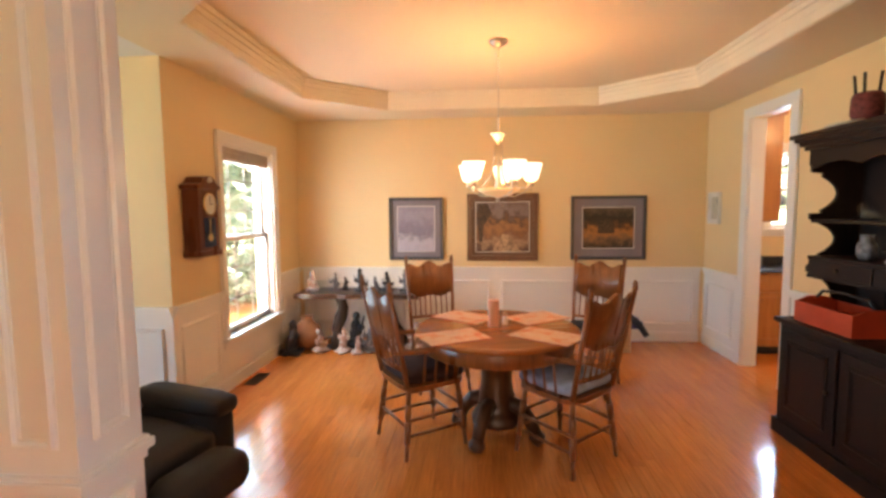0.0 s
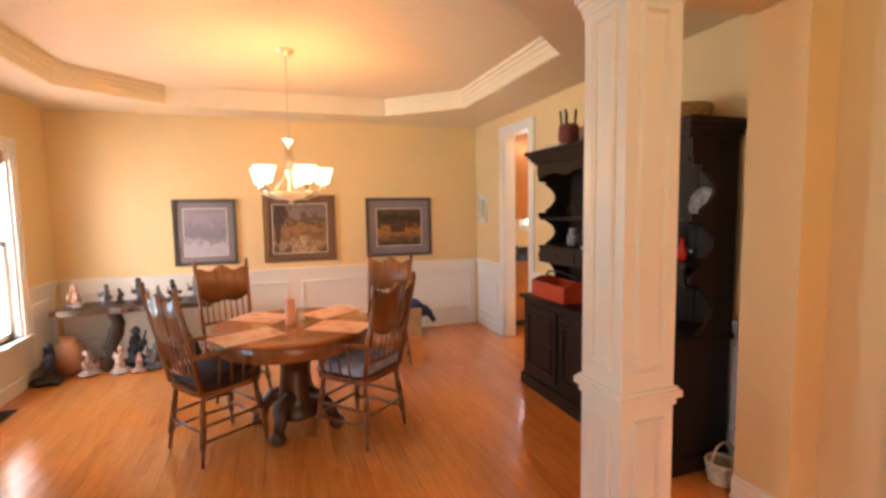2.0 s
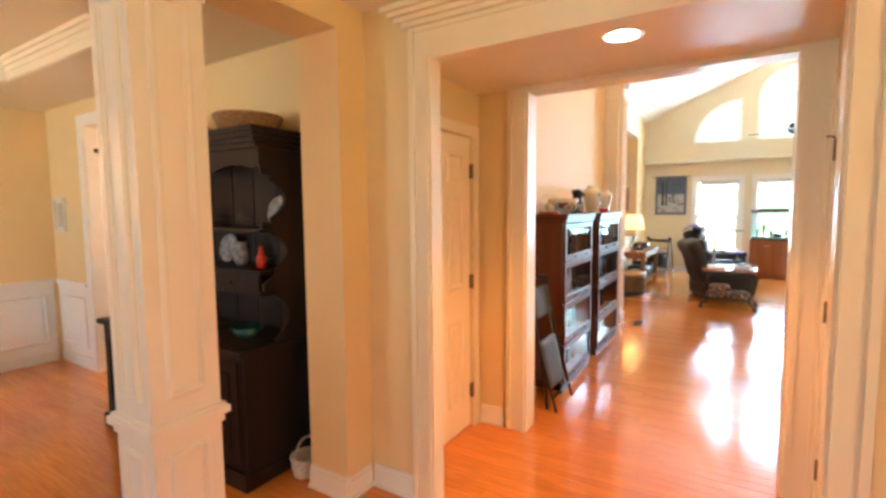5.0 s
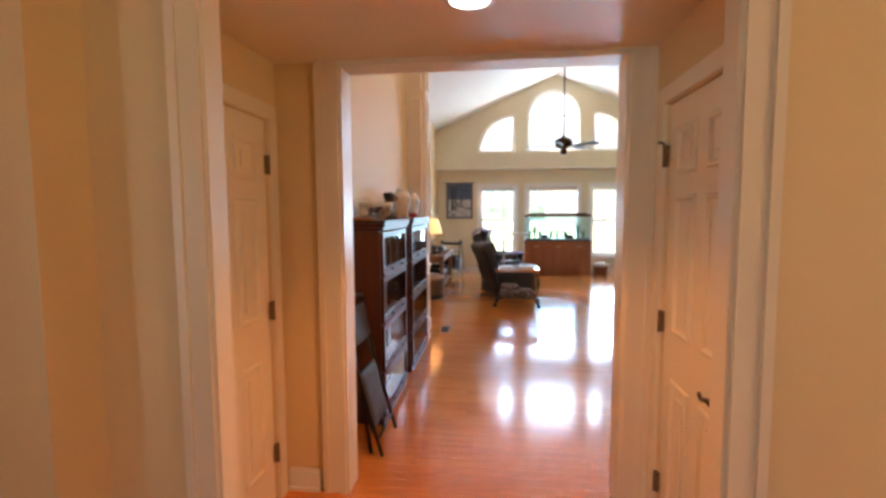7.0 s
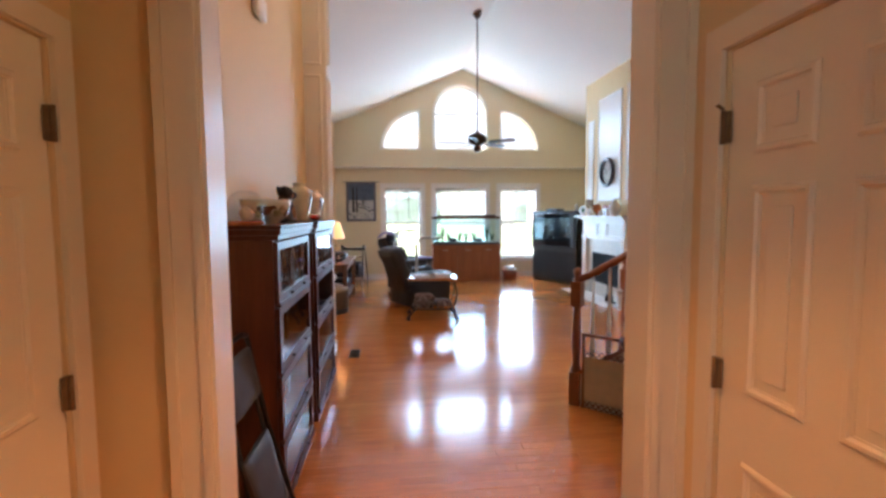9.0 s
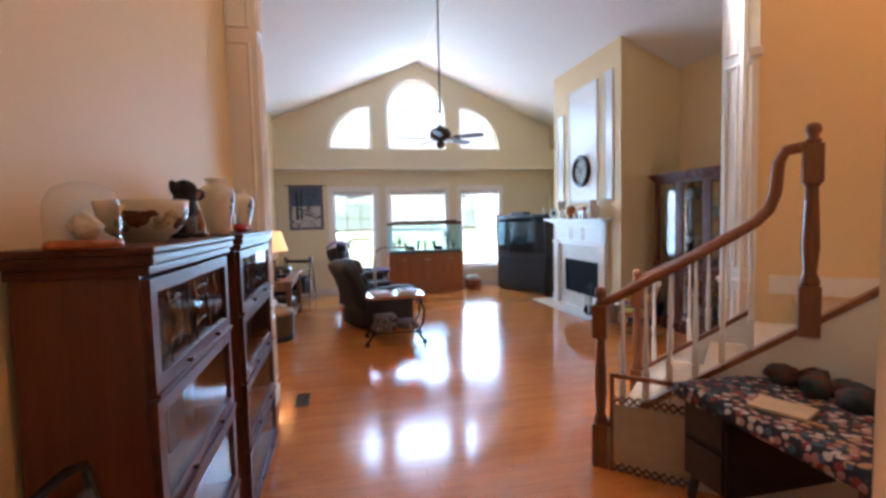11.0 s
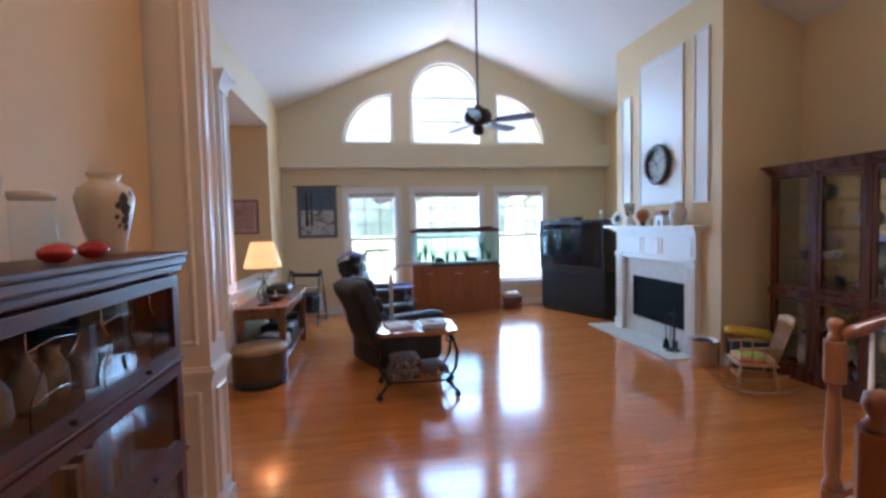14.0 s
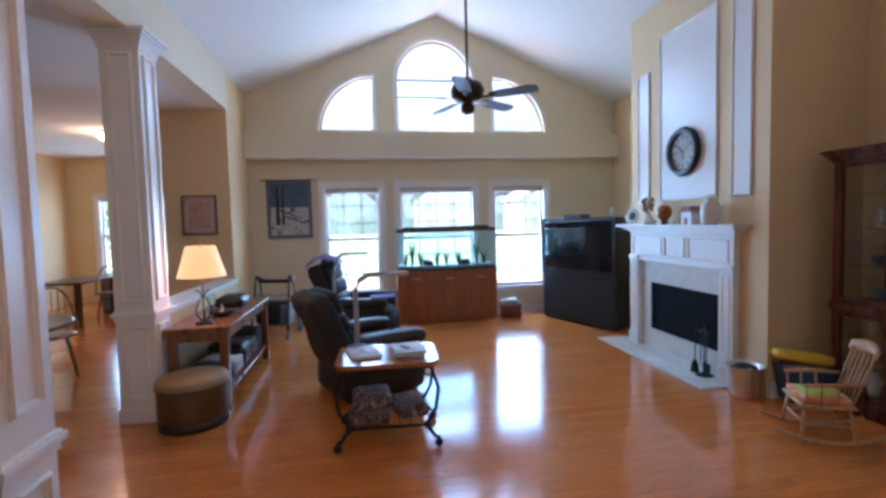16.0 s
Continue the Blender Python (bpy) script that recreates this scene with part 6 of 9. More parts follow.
# ---- bookcases ----
def barrister(x0, x1, label, seed):
    """A stacked glass-door bookcase along the wall, facing -y."""
    t = thing("bookcase", pose(x0, 0.66, 0), label, "bookcase", "barrister bookcases")
    W, D = x1 - x0, 0.30
    part("plinth", box(BM(), 0.0, 0.0, 0, W, D, 0.07, 0.006), CHERRY, t)
    part("frieze", box(BM(), -0.02, -0.022, 1.43, W + 0.02, D, 1.455, 0.006), CHERRY, t)
    part("top_moulding", box(BM(), -0.03, -0.035, 1.455, W + 0.03, D, 1.485, 0.008), CHERRY, t)
    part("top", box(BM(), -0.035, -0.04, 1.485, W + 0.035, D, 1.505, 0.008), CHERRY, t)
    for x in (0.004, W - 0.024):
        part("side", box(BM(), x, 0.012, 0.07, x + 0.02, D, 1.43), CHERRYLIT, t)
    part("back", box(BM(), 0.024, D - 0.012, 0.07, W - 0.024, D - 0.002, 1.43), DARKOAK, t)
    zs = [0.07, 0.40, 0.75, 1.10, 1.43]
    r = random.Random(seed)
    for k, (z0, z1) in enumerate(zip(zs, zs[1:])):
        part("shelf", box(BM(), 0.024, 0.014, z0, W - 0.024, D - 0.012, z0 + 0.018), CHERRY, t)
        bm = BM()
        ring(bm, (0.006, z0 + 0.012, W - 0.006, z1 - 0.012), (0.052, z0 + 0.055, W - 0.052, z1 - 0.052), "y", -0.012, 0.010)
        box(bm, 0.0, -0.022, z0, W, 0.006, z0 + 0.012, 0.003)
        d = part("door", bm, CHERRY, t)
        g = part("pane", box(BM(), 0.05, -0.003, z0 + 0.053, W - 0.05, 0.001, z1 - 0.05), CLEAR, d)
        g.visible_shadow = False
        for s in (0.30, 0.70):
            part("knob", lathe(BM(), [(0.004, 0), (0.009, 0.012), (0.006, 0.02)], 8, m=pose(W * s, -0.012, z0 + 0.033, 90)), BRONZE, d)
        if k == 3:
            bm = BM()
            a, b, c, e = 0.055, W - 0.055, z0 + 0.058, z1 - 0.055
            n = 6
            for i in range(1, n):
                u, k2 = a + (b - a) * i / n, (0.022 if i % 2 else -0.022)
                h = e - c
                tube(bm, [(u - k2, -0.004, e), (u - k2, -0.004, c + 0.80 * h), (u + k2, -0.004, c + 0.55 * h), (u - k2, -0.004, c + 0.26 * h), (u - k2, -0.004, c)], 0.0024, 4)
            for f in (0.80, 0.26):
                for i in range(1, n - 1, 2):
                    u = a + (b - a) * (i + 0.5) / n
                    tube(bm, [(u - 0.5 * (b - a) / n - 0.022, -0.004, c + f * (e - c)), (u, -0.004, c + f * (e - c) + 0.012), (u + 0.5 * (b - a) / n + 0.022, -0.004, c + f * (e - c))], 0.0016, 4)
            part("leading", bm, STEEL, d, "bevelled leaded lines")
    part("lower_shadow_board", box(BM(), 0.024, 0.10, 0.07, W - 0.024, 0.108, 0.085), CHERRY, t)
    return t


def shelf_goods(x0, x1, seed):
    r = random.Random(seed)
    for z in (0.089, 0.419, 0.769, 1.119):
        x = x0 + 0.08
        while x < x1 - 0.12:
            w = r.uniform(0.025, 0.05)
            if r.random() < 0.62:
                h = r.uniform(0.16, 0.24)
                t = thing("book", pose(x, 0.76, z), "hardback book standing on a bookcase shelf", "book", "bookcase books")
                c = r.choice((MAHOG, BLUETUB, PLUM, BLACKCLOTH, GREYPAD, DARKOAK))
                bm = box(BM(), 0, 0, 0, w, 0.004, h)
                box(bm, 0, 0.004, 0, 0.003, 0.14, h)
                box(bm, w - 0.003, 0.004, 0, w, 0.14, h)
                part("cover", bm, c, t)
                part("pages", box(BM(), 0.003, 0.006, 0.004, w - 0.003, 0.135, h - 0.004), PAPER, t)
                x += w + 0.002
            else:
                rr = r.uniform(0.03, 0.045)
                vessel("keepsake", pose(x + rr, 0.82, z), [(rr * 0.7, 0), (rr, 0.03), (rr * 0.9, 0.09), (rr * 0.4, 0.13), (rr * 0.5, 0.15)], r.choice((PEWTER, MAHOG, GREYPAD, AMBER)), "small keepsake vase on a bookcase shelf", "vase", "bookcase keepsakes", 12)
                x += 2 * rr + 0.03
            if r.random() < 0.12:
                x += 0.08


barrister(4.33, 5.20, "reddish-brown glass-door stacking bookcase with leaded top pane", 1)
barrister(5.47, 6.44, "reddish-brown glass-door stacking bookcase beside the white pier", 2)
shelf_goods(4.36, 5.17, 11)
shelf_goods(5.50, 6.41, 12)
TOP = 1.505

t = thing("glass_dome", pose(4.36, 0.80, TOP), "glass dome with a small scene inside", "dome")
part("glass", lathe(BM(), [(0.082, 0.02), (0.084, 0.09), (0.078, 0.125), (0.060, 0.152), (0.030, 0.166), (0.010, 0.170)], 26, cap=False), CLEAR, t)
part("base", lathe(BM(), [(0.085, 0), (0.085, 0.015), (0.075, 0.022)], 22), AMBER, t)
bm = blob(BM(), (0, 0, 0.055), 0.035, 2, 0.5)
part("scene", bm, PALEWICKER, t)
t = thing("painted_bowl", pose(4.74, 0.80, TOP), "wide cream bowl painted with brown birds", "bowl")
part("bowl", lathe(BM(), [(0.065, 0), (0.070, 0.010), (0.100, 0.030), (0.123, 0.062), (0.134, 0.105), (0.138, 0.135), (0.133, 0.135), (0.128, 0.105), (0.112, 0.062), (0.05, 0.02)], 36), CREAM, t)
bowl_prof = [(0.070, 0.010), (0.100, 0.030), (0.123, 0.062), (0.134, 0.105), (0.138, 0.135)]
for a, z, da, dz, mt in ((188, 0.075, 17, 0.026, "brown"), (206, 0.088, 12, 0.012, "brown"), (222, 0.060, 13, 0.022, "green"), (238, 0.078, 12, 0.026, "buff"), (254, 0.058, 10, 0.020, "brown"), (272, 0.080, 14, 0.030, "brown"), (290, 0.060, 11, 0.020, "green"), (170, 0.055, 10, 0.020, "green")):
    bm = BM()
    glaze_patch(bm, bowl_prof, a, z, da, dz, a)
    part("painted_leaf", bm, material("%s_glaze" % mt, {"brown": (0.13, 0.06, 0.03), "green": (0.38, 0.36, 0.24), "buff": (0.52, 0.42, 0.28)}[mt], 0.25, vary=0.5, scale=40), t)

# sitting dog ornament, one plain mesh
def lump(bm, c, r, pitch=0.0, yaw=0.0):
    """A smooth egg-shaped lump."""
    g = bmesh.ops.create_icosphere(bm, subdivisions=3, radius=1.0)
    m = Matrix.Translation(c) @ pose(0, 0, 0, 0, pitch, yaw) @ Matrix.Diagonal((*r, 1))
    for v in g["verts"]:
        v.co = m @ v.co
    for f in bm.faces:
        f.smooth = True


bm = BM()
for c, r, pitch in (((-0.050, 0, 0.060), (0.092, 0.078, 0.060), 10), ((-0.026, 0, 0.125), (0.070, 0.064, 0.105), 16), ((0.020, 0, 0.125), (0.046, 0.050, 0.085), 8), ((0.004, 0, 0.205), (0.052, 0.048, 0.065), 5),
                    ((0.008, 0, 0.255), (0.058, 0.050, 0.050), 10), ((0.045, 0, 0.232), (0.034, 0.042, 0.036), 0), ((0.082, 0, 0.232), (0.044, 0.034, 0.034), 4), ((0.118, 0, 0.246), (0.014, 0.017, 0.012), 0)):
    lump(bm, c, r, pitch)
for s in (-1, 1):
    lump(bm, (-0.024, 0.032 * s, 0.258), (0.026, 0.016, 0.048), -22, 4 * s)
    tube(bm, [(0.042, 0.030 * s, 0.14), (0.058, 0.034 * s, 0.07), (0.066, 0.034 * s, 0.008)], 0.021, 10, 0.016)
    lump(bm, (0.082, 0.035 * s, 0.013), (0.030, 0.020, 0.013))
    lump(bm, (0.010, 0.062 * s, 0.020), (0.055, 0.022, 0.019))
    lump(bm, (-0.045, 0.055 * s, 0.060), (0.050, 0.024, 0.048), -20)
tube(bm, [(-0.115, 0, 0.03), (-0.15, -0.03, 0.022), (-0.14, -0.08, 0.02), (-0.09, -0.11, 0.018)], 0.019, 8, 0.008)
dog = part("dog_ornament", bm, blotches("shepherd_glaze", [(0.008, 0.008, 0.009), (0.016, 0.014, 0.013), (0.010, 0.009, 0.010)], 9, 0.9, detail=1))
fused(dog, 0.0045)
dog.data.materials.append(material("tan_glaze", (0.36, 0.17, 0.06), 0.5, vary=0.3, scale=20))
dog.data.materials.append(material("grey_brown_glaze", (0.085, 0.060, 0.040), 0.6, vary=0.4, scale=30))
for f in dog.data.polygons:
    c = f.center
    w = 0.010 * noise.noise(c * 40)
    if (c.x + w > 0.030 and c.z < 0.185) or (0.030 < c.x + w < 0.072 and 0.185 < c.z < 0.240):
        f.material_index = 1
    elif c.z + w < 0.115 and abs(c.y) > 0.040 and c.x > -0.08:
        f.material_index = 2
dog.matrix_world = pose(5.065, 0.765, TOP, 0, 0, -25) @ Matrix.Diagonal((0.84, 0.84, 0.76, 1))
tagged(dog, "black and tan sitting dog ornament on the bookcase", "ornament")


def painted_vase(x, h, label, turn):
    t = thing("painted_vase", pose(x, 0.78, TOP), label, "vase", "painted vases")
    k = h / 0.33
    part("body", lathe(BM(), [(0.052 * k, 0), (0.062 * k, 0.01), (0.070 * k, 0.06 * k), (0.092 * k, 0.16 * k), (0.105 * k, 0.23 * k), (0.092 * k, 0.275 * k), (0.055 * k, 0.297 * k), (0.052 * k, 0.315 * k), (0.062 * k, 0.33 * k)], 30), CREAM, t)
    prof = [(0.070 * k, 0.06 * k), (0.092 * k, 0.16 * k), (0.105 * k, 0.23 * k), (0.092 * k, 0.275 * k)]
    for i, (a, z, da, dz) in enumerate(((-86, 0.225, 11, 0.026), (-80, 0.185, 14, 0.024), (-78, 0.145, 12, 0.020), (-98, 0.20, 7, 0.014), (-72, 0.115, 9, 0.014), (-100, 0.155, 6, 0.010), (-92, 0.12, 5, 0.010), (-66, 0.25, 6, 0.012))):
        bm = BM()
        glaze_patch(bm, prof, a + turn, z * k, da, dz * k, i)
        part("painted_flower", bm, INK, t, "dark blue painted flower")


painted_vase(5.64, 0.285, "cream vase painted with dark flowers", -14)
painted_vase(6.24, 0.265, "smaller cream vase painted with dark flowers", -32)
t = thing("glass_jar", pose(5.93, 0.80, TOP), "clear glass jar with a cream lid", "jar")
part("jar", lathe(BM(), [(0.045, 0), (0.05, 0.01), (0.05, 0.15), (0.045, 0.165)], 20, cap=False), CLEAR, t)
part("lid", lathe(BM(), [(0.05, 0.165), (0.052, 0.185), (0.03, 0.19)], 20), CREAM, t)
for x, y in ((5.86, 0.71), (6.06, 0.73)):
    t = thing("red_bird_dish", pose(x, y, TOP, 0, 0, 20), "small red glass bird-shaped dish", "dish", "red dishes")
    bm = blob(BM(), (0, 0, 0.032), 0.042, 4, 0.1, 0.75)
    for v in bm.verts:
        v.co.x *= 1.45
        v.co.z = max(v.co.z + 0.55 * max(0, v.co.x) ** 1.2 - (0.012 if v.co.z > 0.045 else 0), 0.001)
    part("dish", bm, RED, t)

t = thing("smoke_alarm", pose(5.35, 0.98, 2.95), "white wall-mounted chime box high on the wall", "alarm")
part("cover", pillow(BM(), -0.11, -0.055, -0.07, 0.11, -0.001, 0.07, 0.02), WHITE, t)

# ---- stairs ----
NF, NR = Vector((5.57, -1.38, 0)), Vector((6.43, -2.22, 0))
SD = Vector((-0.7071, -0.7071, 0))          # the way up
SA = (NR - NF).normalized()                 # across
STEPS, RUN, RISE = 5, 0.255, 0.19
width = (NR - NF).length
sm = Matrix((( SA.x, SD.x, 0, NF.x), (SA.y, SD.y, 0, NF.y), (0, 0, 1, 0), (0, 0, 0, 1)))
stair = tagged(new("staircase"), "carpeted staircase with oak handrails and white balusters", "stairs", kind="structure")
stair.matrix_world = sm
for i in range(STEPS):
    y0 = 0.04 + RUN * i
    bm = box(BM(), 0.03, y0, 0, width - 0.03, y0 + RUN + (0 if i < STEPS - 1 else 1.2), RISE * (i + 1) - 0.03)
    part("riser", bm, WHITE, stair)
    part("tread", box(BM(), 0.02, y0 - 0.025, RISE * (i + 1) - 0.03, width - 0.02, y0 + RUN + (0 if i < STEPS - 1 else 1.2), RISE * (i + 1), 0.012), CARPET, stair)
for x in (-0.02, width - 0.025):
    bm = prism(BM(), [(0.02, 0), (0.02, 0.24), (0.04 + RUN * STEPS, 0.24 + RISE * STEPS), (1.9, 0.24 + RISE * STEPS), (1.9, 0)], "x", x, x + 0.045)
    part("stringer", bm, WHITE, stair)
    bm = prism(BM(), [(0.02, 0.24), (0.02, 0.275), (0.04 + RUN * STEPS, 0.275 + RISE * STEPS), (0.04 + RUN * STEPS, 0.24 + RISE * STEPS)], "x", x - 0.008, x + 0.053)
    part("stringer_cap", bm, RAIL, stair)


def newel(x, y, z0, top):
    bm = BM()
    h = top - z0
    box(bm, x - 0.045, y - 0.045, z0, x + 0.045, y + 0.045, z0 + h * 0.24, 0.006)
    lathe(bm, [(0.040, h * 0.24), (0.044, h * 0.26), (0.028, h * 0.30), (0.038, h * 0.42), (0.030, h * 0.62), (0.026, h * 0.70), (0.040, h * 0.72)], 16, (x, y, z0))
    box(bm, x - 0.043, y - 0.043, z0 + h * 0.72, x + 0.043, y + 0.043, z0 + h * 0.90, 0.006)
    lathe(bm, [(0.030, h * 0.90), (0.036, h * 0.915), (0.020, h * 0.93), (0.036, h * 0.96), (0.030, h * 0.99), (0.006, h * 1.0)], 14, (x, y, z0))
    return part("newel", bm, RAIL, stair, "turned oak newel post")


newel(0, 0, 0, 1.12)
newel(width, 0, 0, 1.10)
LU = 0.99
newel(0, LU + 0.02, 0.93, 1.98)


def baluster(x, y, z0, z1):
    h = z1 - z0
    bm = box(BM(), x - 0.016, y - 0.016, z0, x + 0.016, y + 0.016, z0 + h * 0.22)
    lathe(bm, [(0.016, h * 0.22), (0.018, h * 0.25), (0.010, h * 0.28), (0.016, h * 0.36), (0.010, h * 0.75), (0.008, h)], 8, (x, y, z0))
    part("baluster", bm, WHITE, stair, "slim white turned baluster")


SL = 0.62
for i in range(8):
    y = 0.13 + 0.128 * i
    for x in (0.0, width - 0.002):
        if (x > 0 and y > 0.74) or y > 0.88:
            continue
        baluster(x, y, 0.275 + (y - 0.02) * 0.745, 0.99 + y * SL + (0.10 if x == 0 and y > 0.95 else 0))


def handrail(pts, x):
    bm = BM()
    prof = [(-0.028, 0.0), (0.028, 0.0), (0.032, 0.025), (0.022, 0.048), (0.0, 0.055), (-0.022, 0.048), (-0.032, 0.025)]
    rings = []
    for k, (y, z) in enumerate(pts):
        a, b = pts[max(k - 1, 0)], pts[min(k + 1, len(pts) - 1)]
        d = Vector((b[0] - a[0], b[1] - a[1])).normalized()
        rings.append([bm.verts.new((x + u, y - d.y * v, z + d.x * v)) for u, v in prof])
    for a, b in zip(rings, rings[1:]):
        for i in range(7):
            bm.faces.new((a[i], a[(i + 1) % 7], b[(i + 1) % 7], b[i])).smooth = True
    bm.faces.new(rings[0])
    bm.faces.new(rings[-1][::-1])
    part("handrail", bm, RAIL, stair, "red-brown oak handrail")


handrail([(0.03, 1.0), (0.10, 1.035), (0.40, 1.22), (0.70, 1.41), (0.80, 1.48), (0.86, 1.55), (0.89, 1.64), (0.90, 1.79), (0.915, 1.83), (LU, 1.84)], 0.0)
handrail([(0.03, 1.0), (0.10, 1.03), (0.40, 1.20), (0.77, 1.43)], width)

# wall that takes up the far rail
m = Matrix(((SA.x, SD.x, 0, NF.x), (SA.y, SD.y, 0, NF.y), (0, 0, 1, 0), (0, 0, 0, 1)))
bm = box(BM(), width - 0.06, 0.82, 0, width + 0.06, 3.6, 5.3, 0, m)
setting("wall_stair", bm, WALL, "cream wall beside the stairs", "wall")
bm = box(BM(), width - 0.075, 0.78, 0, width + 0.075, 0.82, 2.64, 0, m)
box(bm, width - 0.10, 0.76, 2.64, width + 0.10, 0.84, 2.70, 0, m)
box(bm, width - 0.072, 0.90, 0.97, width - 0.061, 3.4, 1.10, 0, m)
setting("trim_stair_wall_end", bm, WHITE, "white casing on the end of the stair wall", "trim")

# lattice pet gate
t = thing("pet_gate", pose(5.50, -1.40, 0, 0, 0, -135), "low wooden pet gate with a diamond lattice border", "gate")
GL = 0.46
part("top_rail", box(BM(), 0, -0.012, 0.58, GL, 0.012, 0.605, 0.004), RAIL, t)
for x in (0.0, GL - 0.02):
    part("end_post", box(BM(), x, -0.012, 0, x + 0.02, 0.012, 0.60, 0.003), RAIL, t)
part("panel", box(BM(), 0.02, -0.003, 0.06, GL - 0.02, 0.003, 0.42), CARPET, t)
for z in (0.0, 0.42):
    bm = BM()
    n = 9
    for i in range(n):
        u0, u1 = 0.02 + (GL - 0.04) * i / n, 0.02 + (GL - 0.04) * (i + 1) / n
        for p, q in (((u0, z + 0.005), (u1, z + 0.055)), ((u0, z + 0.055), (u1, z + 0.005))):
            tube(bm, [(p[0], 0, p[1]), (q[0], 0, q[1])], 0.006, 4)
    part("lattice", bm, RAIL, t)

# desk with a patterned cloth
t = thing("desk", pose(4.46, -1.86, 0), "dark desk by the stairs with an open kneehole", "desk")
part("desktop", box(BM(), -0.60, -0.36, 0.66, 0.60, 0.36, 0.69, 0.006), DARKOAK, t)
for a, b in ((-0.58, -0.25), (0.30, 0.58)):
    p = part("pedestal", box(BM(), a, -0.32, 0.22, b, 0.32, 0.66, 0.006), BLACKP, t)
    for z0, z1 in ((0.25, 0.42), (0.45, 0.63)):
        part("drawer", box(BM(), a + 0.02, 0.32, z0, b - 0.02, 0.334, z1, 0.003), BLACKP, p)
for x in (-0.54, 0.54):
    for y in (-0.28, 0.28):
        part("leg", tube(BM(), [(x, y, 0.22), (x * 1.03, y * 1.05, 0.10), (x, y, 0.0)], 0.022, 8), IRON, t)
t = thing("patterned_tablecloth", pose(4.46, -1.86, 0.691), "dark patterned runner cloth over the desk", "tablecloth")
bm = BM()
n = 24
rows = []
for i in range(n + 1):
    row = []
    for j in range(n + 1):
        u, v = -0.68 + 1.36 * i / n, -0.44 + 0.88 * j / n
        dx, dy = max(0, abs(u) - 0.605), max(0, abs(v) - 0.365)
        z = 0.004 - 0.9 * dx - 0.9 * dy + 0.002 * noise.noise(Vector((u * 12, v * 12, 0)))
        row.append(bm.verts.new((u - math.copysign(dx * 0.8, u), v - math.copysign(dy * 0.8, v), z)))
    rows.append(row)
for a, b in zip(rows, rows[1:]):
    for j in range(n):
        bm.faces.new((a[j], b[j], b[j + 1], a[j + 1])).smooth = True
ob = part("cloth", bm, PATCH, t)
sol = ob.modifiers.new("thickness", "SOLIDIFY")
sol.thickness = 0.003
t = thing("notebook", pose(4.62, -1.68, 0.698, 0, 0, 25), "pale closed notebook on the desk", "notebook")
part("cover", box(BM(), -0.11, -0.08, 0, 0.11, 0.08, 0.014, 0.003), material("tan_notebook", (0.56, 0.42, 0.26), 0.7, vary=0.1, scale=12), t)
t = thing("desk_clutter", pose(4.72, -2.02, 0.697), "heap of dark scarves and teal things on the desk", "clutter")
bm = BM()
for i in range(10):
    blob(bm, (-0.24 + 0.055 * i, 0.06 * math.sin(i * 1.9), 0.04), 0.065, i + 50, 0.5, 0.8)
part("scarf_heap", bm, blotches("dark_scarf", [(0.008, 0.009, 0.013), (0.10, 0.03, 0.02), (0.02, 0.05, 0.06), (0.012, 0.012, 0.016)], 14, 0.9), t)

# ---- living room ----
# hearth and mantel
t = thing("hearth", pose(0, 0, 0), "pale tiled hearth flush with the floor", "hearth")
part("bed", box(BM(), 9.28, -3.75, 0.0, 11.26, -3.34, 0.006), material("grout", (0.5, 0.48, 0.44), 0.8), t)
for i in range(6):
    for j in range(2):
        a, b = 9.285 + 0.329 * i, -3.745 + 0.2 * j
        part("tile", box(BM(), a, b, 0.005, a + 0.323, b + 0.195, 0.012, 0.0015), TILE, t)

SOOTMESH = material("fire_screen_mesh", (0.006, 0.006, 0.007), 0.8, vary=0.4, scale=60)
SOOTMESH.node_tree.nodes["Principled BSDF"].inputs["Specular IOR Level"].default_value = 0.1
t = thing("fireplace_mantel", pose(0, BY, 0), "white painted mantelpiece with a panelled frieze and pale tile surround", "fireplace")
bm = BM()
ring(bm, (9.48, 0.0, 10.84, 1.06), (9.57, 0.27, 10.62, 0.80), "y", 0.001, 0.02)
part("tile_surround", bm, TILE, t, "pale tile surround")
for a, b in ((9.31, 9.48), (10.84, 11.01)):
    bm = box(BM(), a, 0.001, 0, b, 0.075, 1.10)
    box(bm, a - 0.015, 0.001, 0, b + 0.015, 0.092, 0.15, 0.004)
    moulding(bm, "y", 0.075, 1, a + 0.035, 0.22, b - 0.035, 1.02, 0.012, 0.003)
    box(bm, a - 0.012, 0.001, 1.08, b + 0.012, 0.095, 1.12, 0.004)
    part("pilaster", bm, WHITE, t)
bm = box(BM(), 9.31, 0.001, 1.06, 11.01, 0.065, 1.40)
for a, b in ((9.37, 9.93), (9.99, 10.33), (10.39, 10.95)):
    moulding(bm, "y", 0.065, 1, a, 1.14, b, 1.36, 0.014, 0.005)
box(bm, 9.30, 0.001, 1.06, 11.02, 0.085, 1.09, 0.004)
part("frieze", bm, WHITE, t)
bm = BM()
for k in range(3):
    e = 0.028 * k
    box(bm, 9.29 - e, 0.001, 1.405 + 0.021 * k, 11.03 + e, 0.08 + e, 1.426 + 0.021 * k)
box(bm, 9.17, 0.001, 1.468, 11.15, 0.20, 1.50, 0.006)
part("shelf", bm, WHITE, t)
bm = BM()
